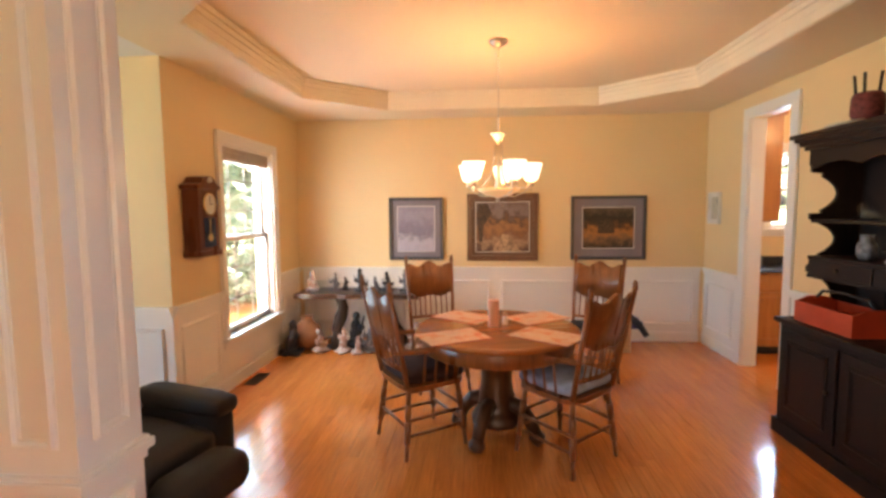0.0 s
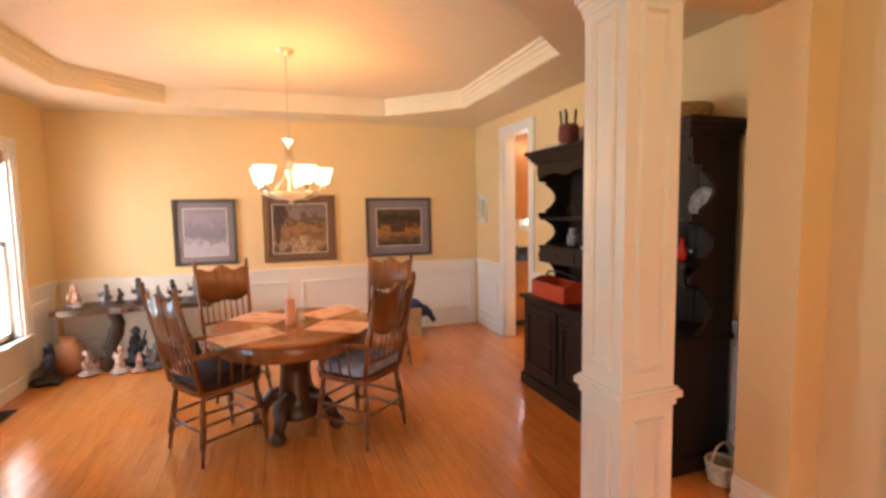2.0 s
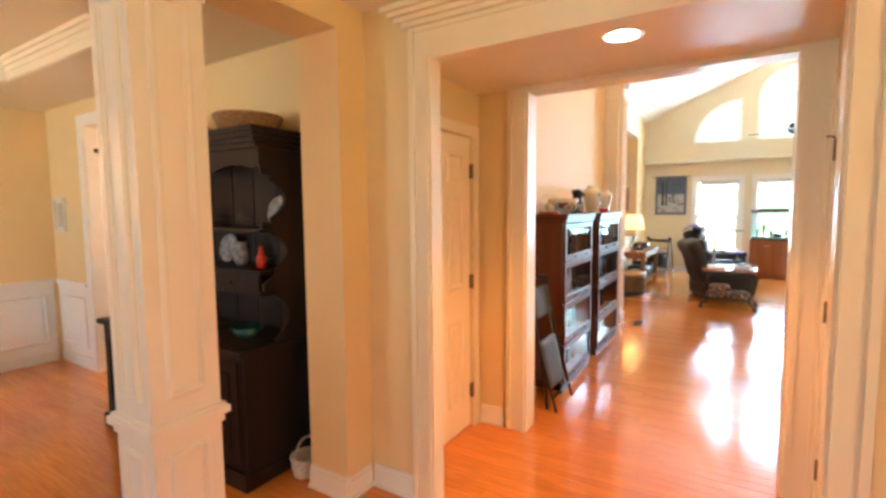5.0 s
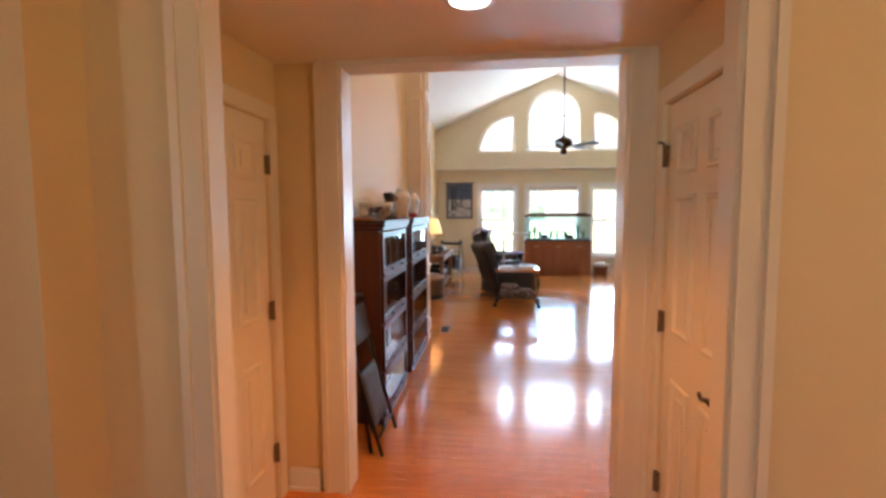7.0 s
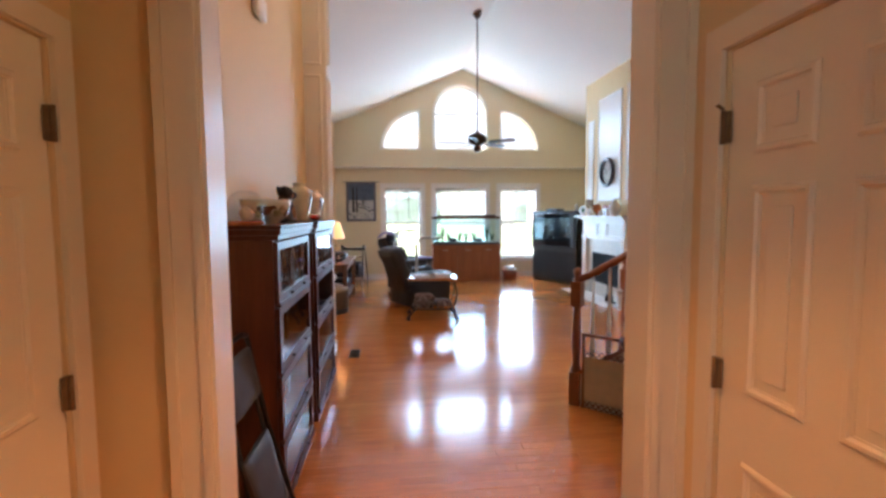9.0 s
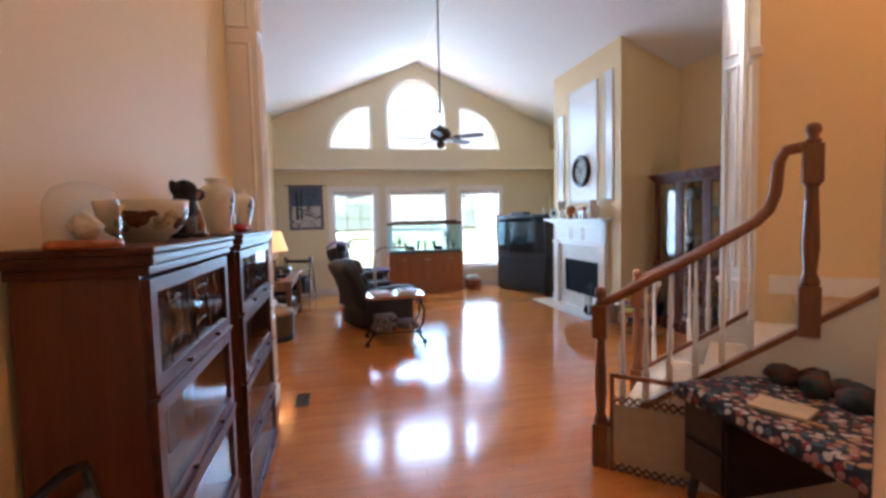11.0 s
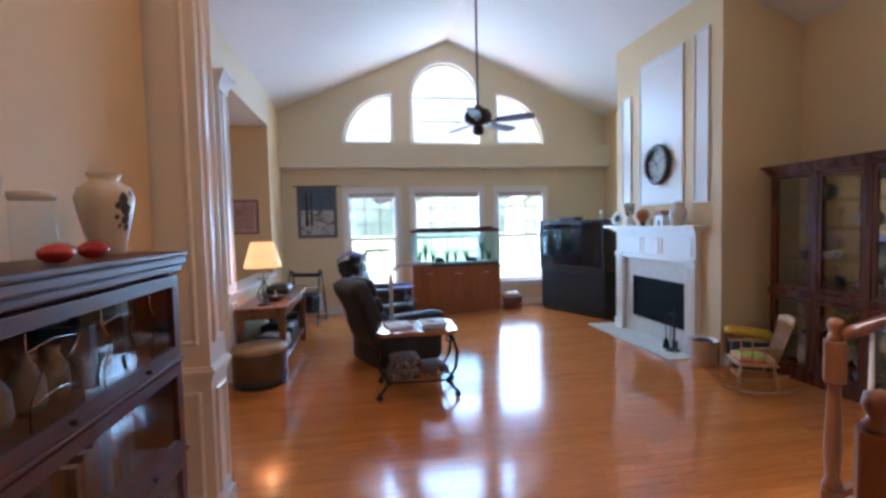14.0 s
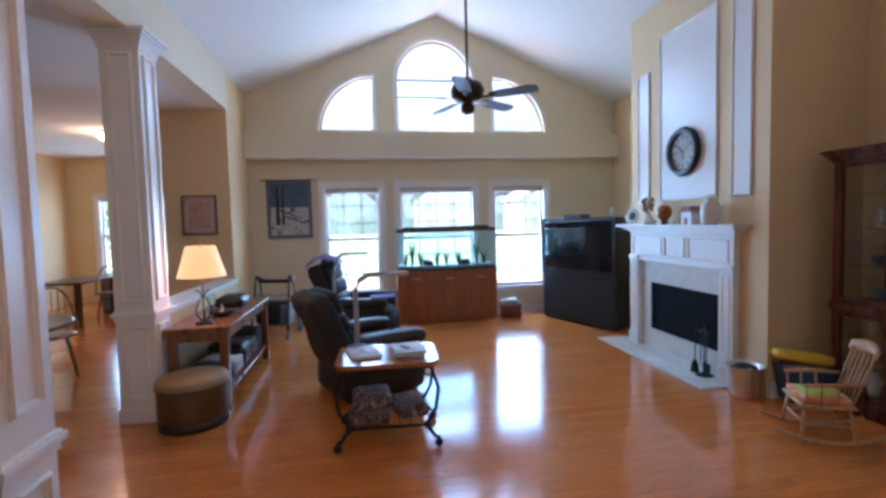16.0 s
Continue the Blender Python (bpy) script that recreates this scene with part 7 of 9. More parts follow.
for q in ((9.571, -0.55, 0.27, 9.60, 0.0, 0.80), (10.59, -0.55, 0.27, 10.619, 0.0, 0.80), (9.60, -0.55, 0.27, 10.59, -0.52, 0.80), (9.60, -0.52, 0.27, 10.59, 0.0, 0.285), (9.60, -0.52, 0.78, 10.59, 0.0, 0.799)):
    box(bm, *q)
part("firebox", bm, SOOT, t)
ring(bm := BM(), (9.56, 0.26, 10.63, 0.81), (9.63, 0.31, 10.56, 0.75), "y", 0.021, 0.035)
part("metal_frame", bm, SOOTMESH, t)
part("glass_screen", box(BM(), 9.63, 0.022, 0.31, 10.56, 0.026, 0.75), SOOTMESH, t, "black mesh fire screen")
# over-mantel panels
bm = BM()
for a, b, top in ((9.18, 9.42, 3.65), (9.60, 10.50, 3.62), (10.70, 10.94, 3.30)):
    box(bm, a, BY + 0.001, 1.76, b, BY + 0.010, top)
    moulding(bm, "y", BY + 0.010, 1, a, 1.76, b, top, 0.03, 0.006)
setting("trim_overmantel", bm, WHITE, "glossy white panels over the mantel", "trim")

t = thing("wall_clock", pose(10.07, BY + 0.011, 2.27), "round dark wall clock over the mantel", "clock")
mm = pose(0, 0, 0, -90)
part("rim", lathe(BM(), [(0.19, 0.0), (0.255, 0.0), (0.262, 0.03), (0.245, 0.055), (0.205, 0.05), (0.19, 0.03)], 40, m=mm, cap=False), BLACKP, t)
part("dial", lathe(BM(), [(0.20, 0.001), (0.20, 0.02)], 40, m=mm), material("aged_dial", (0.34, 0.32, 0.27), 0.5, vary=0.3, scale=9), t, "aged grey dial")
bm = BM()
for i in range(12):
    a = radians(30 * i)
    box(bm, -0.007, 0.020, 0.13, 0.007, 0.0215, 0.18, 0, pose(0, 0, 0, 0, 30 * i, 0))
part("hour_marks", bm, BLACKP, t)
bm = box(BM(), -0.006, 0.022, -0.02, 0.006, 0.024, 0.14, 0, pose(0, 0, 0, 0, 50, 0))
box(bm, -0.007, 0.0245, -0.02, 0.007, 0.026, 0.09, 0, pose(0, 0, 0, 0, 190, 0))
part("hand", bm, BLACKP, t)

MZ = 1.50
t = thing("plate_on_stand", pose(10.86, -3.62, MZ, 0, 0, 20), "pale plate upright on the mantel", "plate")
part("plate", lathe(BM(), [(0.05, 0), (0.10, 0.012), (0.097, 0.018), (0.05, 0.008)], 24, m=pose(0, 0, 0.10, -80)), PORCELAIN, t)
part("motif", lathe(BM(), [(0.05, 0.0085), (0.05, 0.0105)], 16, m=pose(0, 0, 0.10, -80)), PLANT, t)
t = thing("flower_vase", pose(10.52, -3.60, MZ), "small vase of red and cream flowers on the mantel", "vase")
part("vase", lathe(BM(), [(0.035, 0), (0.05, 0.04), (0.045, 0.09), (0.03, 0.12), (0.035, 0.13)], 18), PORCELAIN, t)
bm = BM()
for i in range(14):
    blob(bm, (0.06 * math.cos(i * 2.4) * (0.4 + i / 20), 0.05 * math.sin(i * 2.4), 0.15 + 0.011 * i), 0.024, i, 0.4)
part("flowers", bm, blotches("dried_flowers", [(0.30, 0.05, 0.03), (0.55, 0.45, 0.32), (0.12, 0.12, 0.05), (0.45, 0.16, 0.08)], 30, 0.9), t)
vessel("small_pot", pose(10.40, -3.58, MZ), [(0.035, 0), (0.04, 0.03), (0.03, 0.06)], CREAM, "small cream pot on the mantel", "pot")
t = thing("balloon_ornament", pose(10.24, -3.62, MZ), "amber globe ornament on a small foot", "ornament")
part("globe", lathe(BM(), [(0.03, 0.04), (0.07, 0.09), (0.082, 0.14), (0.07, 0.19), (0.03, 0.215)], 20), AMBER, t)
part("foot", lathe(BM(), [(0.04, 0), (0.035, 0.02), (0.028, 0.042)], 16), MAHOG, t)
vessel("candle_jar", pose(10.05, -3.60, MZ), [(0.03, 0), (0.034, 0.01), (0.034, 0.08), (0.03, 0.085)], CREAM, "short cream candle on the mantel", "candle")
t = thing("china_house", pose(9.80, -3.61, MZ), "little white china house with a red roof", "ornament")
part("house", box(BM(), -0.075, -0.05, 0, 0.075, 0.05, 0.13, 0.004), PORCELAIN, t)
part("roof", prism(BM(), [(-0.09, 0.13), (0.09, 0.13), (0.05, 0.185), (-0.05, 0.185)], "y", -0.06, 0.06), material("faded_red", (0.36, 0.13, 0.10), 0.6, vary=0.2), t)
part("door", box(BM(), -0.02, 0.05, 0, 0.02, 0.053, 0.07), MAHOG, t)
vessel("ginger_jar", pose(9.50, -3.60, MZ), [(0.055, 0), (0.07, 0.02), (0.092, 0.12), (0.088, 0.18), (0.05, 0.225), (0.055, 0.24), (0.06, 0.25), (0.05, 0.27), (0.012, 0.29)], PORCELAIN, "tall pale ginger jar on the mantel", "jar")

# fire tools
t = thing("fire_tools", pose(9.60, -3.62, 0.012) @ Matrix.Scale(0.92, 4), "black iron fireplace tool set on a stand", "fire tools")
part("base", lathe(BM(), [(0.09, 0), (0.09, 0.012), (0.02, 0.02)], 18), IRON, t)
part("post", tube(BM(), [(0, 0, 0.01), (0, 0, 0.36), (0, 0, 0.55)], 0.009, 8), IRON, t)
part("crossbar", tube(BM(), [(-0.10, 0, 0.47), (0, 0, 0.48), (0.10, 0, 0.47)], 0.006, 6), IRON, t)
for x, kind in ((-0.09, 0), (0.0, 1), (0.09, 2)):
    bm = tube(BM(), [(x, 0.04, 0.49), (x, 0.045, 0.12)], 0.006, 6)
    if kind == 0:
        box(bm, x - 0.05, 0.035, 0.03, x + 0.05, 0.055, 0.16, 0.004)
    elif kind == 2:
        lathe(bm, [(0.045, 0.02), (0.035, 0.10), (0.012, 0.15)], 10, (x, 0.045, 0))
    part(("shovel", "poker", "brush")[kind], bm, IRON, t)

POLISHED = material("polished_steel", (0.72, 0.72, 0.73), 0.28, 0.75, vary=0.06, scale=14, bump=0.03)
t = thing("steel_bucket", pose(9.08, -3.60, 0), "polished steel bucket beside the hearth", "bucket")
part("pail", lathe(BM(), [(0.11, 0), (0.115, 0.005), (0.15, 0.27), (0.155, 0.275), (0.146, 0.272), (0.108, 0.01)], 28), POLISHED, t)
part("handle", tube(BM(), [(0.152 * math.cos(radians(a)), 0.0 + 0.05 * math.sin(radians(a)), 0.26 + 0.01 * math.sin(radians(a))) for a in range(0, 181, 15)], 0.004, 6), STEEL, t)
part("kindling", blob(BM(), (0, 0, 0.24), 0.12, 7, 0.3, 0.35), BARK, t)
t = thing("toy_tub", pose(8.92, -4.06, 0), "dark blue tub of toys in the alcove", "tub")
part("tub", lathe(BM(), [(0.21, 0), (0.22, 0.01), (0.27, 0.30), (0.275, 0.31), (0.262, 0.305), (0.21, 0.012)], 28), BLUETUB, t)
part("toys", blob(BM(), (0, 0, 0.27), 0.22, 9, 0.4, 0.35), blotches("mixed_toys", [(0.04, 0.05, 0.10), (0.5, 0.35, 0.05), (0.10, 0.14, 0.2), (0.3, 0.05, 0.04)], 9), t)
t = thing("yellow_toy", pose(8.86, -3.94, 0.335, 10, -7, 62), "bright yellow plastic toy on the tub", "toy")
part("body", pillow(BM(), -0.21, -0.11, 0, 0.21, 0.11, 0.10, 0.045), YELLOW, t)
part("stripe", pillow(BM(), -0.19, -0.126, 0.0, 0.19, -0.08, 0.05, 0.02), BLACKP, t)


# child's rocker
t = thing("rocking_chair", pose(8.30, -3.50, 0, 0, 0, -26) @ Matrix.Scale(0.95, 4), "small pale wooden child's rocking chair with a bright cushion", "rocking chair")
for s in (-1, 1):
    pts = [(0.17 * s, y, 0.02 + 0.34 * (y / 0.36) ** 2 * 0.25) for y in (-0.36, -0.24, -0.12, 0, 0.12, 0.24, 0.33)]
    part("rocker", tube(BM(), pts, 0.014, 8), PINE, t)
    for y, sy in ((-0.13, -0.17), (0.14, 0.17)):
        part("leg", tube(BM(), [(0.14 * s, y, 0.27), (0.16 * s, (y + sy) / 2, 0.15), (0.17 * s, sy, 0.035)], 0.014, 8), PINE, t)
    part("arm", tube(BM(), [(0.15 * s, -0.19, 0.45), (0.18 * s, 0, 0.445), (0.18 * s, 0.16, 0.43)], 0.015, 8), PINE, t)
    for y in (-0.05, 0.05, 0.14):
        part("arm_spindle", tube(BM(), [(0.16 * s, y, 0.29), (0.178 * s, y, 0.44)], 0.007, 6), PINE, t)
    part("side_stretcher", tube(BM(), [(0.155 * s, -0.15, 0.14), (0.155 * s, 0.15, 0.14)], 0.009, 6), PINE, t)
part("stretcher", tube(BM(), [(-0.155, 0.15, 0.15), (0.155, 0.15, 0.15)], 0.009, 6), PINE, t)
part("seat", pillow(BM(), -0.18, -0.17, 0.265, 0.18, 0.18, 0.295, 0.012), PINE, t)
part("cushion", pillow(BM(), -0.165, -0.15, 0.294, 0.165, 0.165, 0.345, 0.03), blotches("bright_quilt", [(0.62, 0.12, 0.03), (0.66, 0.40, 0.28), (0.66, 0.22, 0.05)], 7, 0.9, detail=0), t, "orange cushion")
part("cushion_panel", pillow(BM(), -0.13, -0.10, 0.335, 0.13, 0.13, 0.352, 0.008), blotches("lime_quilt", [(0.36, 0.48, 0.03), (0.46, 0.52, 0.10), (0.10, 0.36, 0.12)], 8, 0.9, detail=0), t, "lime quilted panel")
for i in range(6):
    x = -0.13 + 0.052 * i
    part("back_slat", tube(BM(), [(x, -0.155, 0.29), (x * 1.05, -0.21, 0.46), (x * 1.1, -0.27, 0.66)], 0.009, 6), PINE, t)
bm = BM()
rows = []
for i in range(9):
    x = -0.17 + 0.34 * i / 8
    y = -0.27 - 0.03 * (1 - (x / 0.17) ** 2)
    top = 0.735 - 0.03 * (x / 0.17) ** 2
    rows.append([bm.verts.new(q) for q in ((x, y, 0.64), (x, y + 0.018, 0.64), (x, y + 0.0, top), (x, y - 0.018, top))])
for a, b in zip(rows, rows[1:]):
    for k in range(4):
        bm.faces.new((a[k], b[k], b[(k + 1) % 4], a[(k + 1) % 4])).smooth = True
bm.faces.new(rows[0])
bm.faces.new(rows[-1][::-1])
part("headboard", bm, PINE, t)


# china cabinet
t = thing("china_cabinet", pose(7.34, -4.68, 0), "dark mahogany glazed china cabinet full of glass and china", "china cabinet")
W, D, H = 1.42, 0.57, 2.0
part("back", box(BM(), 0.02, 0.0, 0.10, W - 0.02, 0.012, H), material("mirror_backing", (0.82, 0.84, 0.84), 0.04, 1.0, vary=0.02), t, "mirrored back panel")
part("base", box(BM(), -0.01, 0, 0, W + 0.01, D + 0.01, 0.12, 0.008), MAHOG, t)
part("waist_rail", box(BM(), -0.012, 0, 0.80, W + 0.012, D + 0.014, 0.87, 0.008), MAHOG, t)
bm = BM()
for k in range(4):
    e = 0.018 * k
    box(bm, -0.01 - e, 0, H - 0.02 + 0.025 * k, W + 0.01 + e, D + 0.01 + e, H + 0.005 + 0.025 * k)
part("cornice", bm, MAHOG, t)
for x in (0.0, W / 3 - 0.03, 2 * W / 3 - 0.03, W - 0.06):
    part("stile", box(BM(), x, D - 0.05, 0.12, x + 0.06, D, H - 0.02, 0.006), MAHOG, t)
for x in (0.0, W - 0.05):
    part("rear_stile", box(BM(), x, 0.0, 0.12, x + 0.05, 0.05, H - 0.02), MAHOG, t)
for z0, z1 in ((0.12, 0.80), (0.87, 1.98)):
    for i in range(3):
        a = W / 3 * i + 0.035
        d = part("door", ring(BM(), (a, z0 + 0.01, a + W / 3 - 0.07, z1 - 0.01), (a + 0.03, z0 + 0.04, a + W / 3 - 0.10, z1 - 0.04), "y", D - 0.03, D - 0.005), MAHOG, t)
        g = part("pane", box(BM(), a + 0.028, D - 0.019, z0 + 0.038, a + W / 3 - 0.098, D - 0.015, z1 - 0.038), CLEAR, d)
        g.visible_shadow = False
    for x in (0.018, W - 0.022):
        g = part("side_pane", box(BM(), x, 0.05, z0, x + 0.004, D - 0.05, z1), CLEAR, t)
        g.visible_shadow = False
for z in (0.12, 0.36, 0.60, 0.87, 1.16, 1.45, 1.72):
    ob = part("shelf", box(BM(), 0.024, 0.014, z, W - 0.024, D - 0.055, z + 0.008), CLEAR if z not in (0.12, 0.87) else MAHOG, t)
    ob.visible_shadow = z in (0.12, 0.87)
r = random.Random(8)
for z in (0.129, 0.369, 0.609, 0.879, 1.169, 1.459, 1.729):
    for i in range(10):
        x, y = 7.42 + 0.14 * i + r.uniform(-0.02, 0.02), -4.68 + (0.20 if i % 2 else 0.40) + r.uniform(-0.03, 0.03)
        k = r.randrange(4)
        h = r.uniform(0.16, 0.235)
        if k == 0:
            vessel("figurine_jar", pose(x, y, z), [(0.03, 0), (0.045, h * 0.3), (0.03, h * 0.7), (0.02, h)], r.choice((PORCELAIN, CREAM, WHITERESIN)), "pale china ornament in the cabinet", "ornament", "cabinet china", 12)
        elif k == 1:
            t2 = thing("china_plate", pose(x, -4.62, z + 0.09, -80), "patterned plate propped in the cabinet", "plate", "cabinet china")
            part("dish", lathe(BM(), [(0.045, 0), (0.085, 0.012), (0.082, 0.017), (0.05, 0.008)], 20), r.choice((PORCELAIN, PORCELAIN, CREAM, DENIM)), t2)
        elif k == 2:
            vessel("goblet", pose(x, y, z), [(0.03, 0), (0.008, 0.012), (0.007, h * 0.5), (0.034, h * 0.65), (0.036, h)], CLEAR, "clear stemmed goblet in the cabinet", "goblet", "cabinet glass", 14)
        else:
            vessel("china_cup", pose(x, y, z), [(0.025, 0), (0.045, 0.05), (0.05, 0.075), (0.046, 0.075), (0.02, 0.01)], r.choice((PORCELAIN, PEWTER, DENIM, CREAM, PORCELAIN)), "small china cup in the cabinet", "cup", "cabinet china", 14)


# rear-projection television across the corner
tm = Matrix.Translation((12.80, -3.20, 0)) @ Matrix.Rotation(math.atan2(-0.55, -1.31), 4, "Z")
t = thing("television", tm, "large black rear-projection television on its own cabinet", "television")
TW = 1.42
part("cabinet", box(BM(), 0, 0.0, 0.03, TW, 0.30, 0.74, 0.012), BLACKP, t)
part("grille", box(BM(), 0.03, -0.008, 0.07, TW - 0.03, 0.001, 0.70, 0.004), GRILLE, t)
part("ledge", box(BM(), -0.005, -0.02, 0.735, TW + 0.005, 0.30, 0.775, 0.006), BLACKP, t)
part("housing", prism(BM(), [(0, 0), (TW, 0), (TW - 0.12, 0.55), (0.12, 0.55)], "z", 0.76, 1.60), BLACKP, t)
bm = ring(BM(), (0.0, 0.775, TW, 1.60), (0.05, 0.82, TW - 0.05, 1.55), "y", -0.022, 0.0)
part("bezel", bm, BLACKP, t)
part("screen", box(BM(), 0.05, -0.010, 0.82, TW - 0.05, -0.004, 1.55), SCREEN, t, "dark glossy screen")
part("foot", box(BM(), 0.05, 0.02, 0, TW - 0.05, 0.28, 0.03), BLACKP, t)
t = thing("cable_box", tm @ pose(0.55, 0.18, 1.60), "flat black cable box on the television", "box")
part("case", box(BM(), -0.18, -0.10, 0.004, 0.18, 0.10, 0.05, 0.004), BLACKP, t)
part("feet", box(BM(), -0.16, -0.08, 0, 0.16, 0.08, 0.006), BLACKP, t)
vessel("white_candle", tm @ pose(1.20, 0.20, 1.60), [(0.03, 0), (0.03, 0.14), (0.025, 0.145)], PORCELAIN, "white candle on the television", "candle")

# aquarium on a bow-front cabinet
t = thing("aquarium_cabinet", pose(12.86, -1.63, 0), "bow-front oak cabinet under the aquarium", "cabinet")
def bow(e, h0, h1, bm):
    pts = [(-0.15 * math.cos(math.pi * u / 2) ** 1.2 - e, 0.80 * u * (1 + e)) for u in [k / 8 for k in range(-8, 9)]]
    return prism(bm, pts + [(0.36, 0.80 + e), (0.36, -0.80 - e)], "z", h0, h1)
part("body", bow(0, 0.07, 0.79, BM()), TANKWOOD, t)
part("plinth", bow(-0.01, 0, 0.075, BM()), TANKWOOD, t)
part("top", bow(0.015, 0.79, 0.83, BM()), TANKWOOD, t)
for k in range(3):
    u0, u1 = -0.93 + 0.63 * k, -0.93 + 0.63 * (k + 1) - 0.03
    def fx(u):
        return -0.15 * math.cos(math.pi * u / 2) ** 1.2
    bm = BM()
    n = 5
    for i in range(n):
        a, b = u0 + (u1 - u0) * i / n, u0 + (u1 - u0) * (i + 1) / n
        prism(bm, [(fx(a) - 0.012, 0.8 * a), (fx(b) - 0.012, 0.8 * b), (fx(b) + 0.001, 0.8 * b), (fx(a) + 0.001, 0.8 * a)], "z", 0.12, 0.75)
    d = part("door", bm, TANKWOOD, t)
    um = (u0 + u1) / 2
    part("handle", tube(BM(), [(fx(um) - 0.012, 0.8 * um - 0.07, 0.71), (fx(um) - 0.03, 0.8 * um - 0.05, 0.71), (fx(um) - 0.03, 0.8 * um + 0.05, 0.71), (fx(um) - 0.012, 0.8 * um + 0.07, 0.71)], 0.006, 6), NICKEL, d)
t = thing("aquarium", pose(12.86, -1.63, 0.832), "long bow-front aquarium with plants and a dark hood", "aquarium")
bm = BM()
pts = [(-0.14 * math.cos(math.pi * u / 2) ** 1.2, 0.78 * u) for u in [k / 8 for k in range(-8, 9)]] + [(0.34, 0.78), (0.34, -0.78)]
lo = [bm.verts.new((*p, 0.02)) for p in pts]
hi = [bm.verts.new((*p, 0.60)) for p in pts]
for i in range(len(pts)):
    bm.faces.new((lo[i], lo[(i + 1) % len(pts)], hi[(i + 1) % len(pts)], hi[i])).smooth = False
g = part("tank", bm, WATER, t, "greenish tank glass")
g.visible_shadow = False
part("base_trim", bow(-0.015, 0.0, 0.03, BM()), BLACKP, t)
part("hood", bow(-0.005, 0.60, 0.655, BM()), MAHOG, t)
part("light_strip", box(BM(), 0.05, -0.70, 0.655, 0.25, 0.70, 0.69, 0.008), BLACKP, t)
part("gravel", bow(-0.03, 0.03, 0.07, BM()), material("gravel", (0.25, 0.28, 0.26), 0.8, vary=0.5, scale=80), t)
for i, y in enumerate((-0.62, -0.50, -0.2, 0.0, 0.15, 0.42, 0.55, 0.66)):
    bm = BM()
    for k in range(7):
        a = k * 0.9 + i
        hgt = 0.14 + 0.14 * ((k * 7 + i * 3) % 5) / 5 + (0.18 if i in (1, 6) else 0)
        tube(bm, [(0.12, y, 0.07), (0.12 + 0.03 * math.cos(a), y + 0.03 * math.sin(a), 0.07 + hgt * 0.6), (0.12 + 0.07 * math.cos(a), y + 0.07 * math.sin(a), 0.07 + hgt)], 0.014, 5, 0.004)
    part("water_plant", bm, PLANT, t)
for y in (-0.30, 0.30):
    part("rock", blob(BM(), (0.15, y, 0.10), 0.10, int(y * 10), 0.4, 0.7), BLACKRESIN, t)
t = thing("planter_basket", pose(12.96, -2.68, 0, 0, 0, 40), "red-brown tub with crumpled packaging beside the tank", "tub")
part("tub", lathe(BM(), [(0.19, 0), (0.195, 0.01), (0.22, 0.21), (0.21, 0.21), (0.18, 0.02)], 4), material("brick_red_tub", (0.22, 0.06, 0.03), 0.5, vary=0.15), t)
part("packaging", blob(BM(), (0.01, 0, 0.23), 0.16, 6, 0.7, 0.55), PAPER, t)

# tapestry on a rod
t = thing("tapestry", pose(LX1, 0.82, 0), "woven winter tapestry hanging from a thin rod", "wall hanging")
part("rod", tube(BM(), [(-0.03, -0.42, 2.31), (-0.03, 0.42, 2.31)], 0.008, 8), IRON, t)
part("snow", box(BM(), -0.026, -0.33, 1.40, -0.020, 0.33, 1.88), SNOWWEAVE, t)
part("sky", box(BM(), -0.026, -0.33, 1.88, -0.020, 0.33, 2.30), blotches("dusk_weave", [(0.05, 0.075, 0.13), (0.10, 0.14, 0.21), (0.07, 0.10, 0.16)], 8, 0.9), t)
part("border", ring(BM(), (-0.345, 1.385, 0.345, 2.305), (-0.29, 1.44, 0.29, 2.25), "x", -0.029, -0.019), blotches("grey_border", [(0.09, 0.09, 0.13), (0.16, 0.16, 0.20)], 30), t)
bm = BM()
for y, w in ((0.18, 0.03), (0.10, 0.02)):
    prism(bm, [(y - w, 1.60), (y + w, 1.60), (y + w * 0.6, 2.2), (y - w * 0.5, 2.2)], "x", -0.028, -0.0262)
for p, q in (((0.18, 1.85), (-0.20, 1.70)), ((0.10, 1.75), (-0.25, 1.62)), ((0.18, 2.0), (0.27, 2.2)), ((0.0, 1.80), (-0.10, 1.92))):
    tube(bm, [(-0.0275, *p), (-0.0275, *q)], 0.012, 5, 0.006)
part("woven_tree", bm, BLACKRESIN, t, "dark woven tree")

# ceiling fan
BLADE = material("dark_blade_veneer", (0.030, 0.018, 0.013), 0.6, vary=0.3, scale=12, stretch=(1, 1, 6))
FX, FY = 9.84, -1.34
fz = roof_z(FY)
t = thing("ceiling_fan", pose(FX, FY, 0), "dark five-blade ceiling fan on a long rod", "ceiling fan")
part("canopy", lathe(BM(), [(0.03, fz - 0.10), (0.07, fz - 0.04), (0.075, fz + 0.03)], 18), BRONZE, t)
part("downrod", tube(BM(), [(0, 0, fz - 0.08), (0, 0, 3.6), (0, 0, 2.90)], 0.013, 8), BRONZE, t)
part("motor", lathe(BM(), [(0.05, 2.68), (0.10, 2.70), (0.15, 2.74), (0.16, 2.80), (0.13, 2.86), (0.05, 2.89), (0.03, 2.92)], 26), BRONZE, t)
part("switch_housing", lathe(BM(), [(0.02, 2.58), (0.06, 2.60), (0.065, 2.66), (0.05, 2.69)], 18), BRONZE, t)
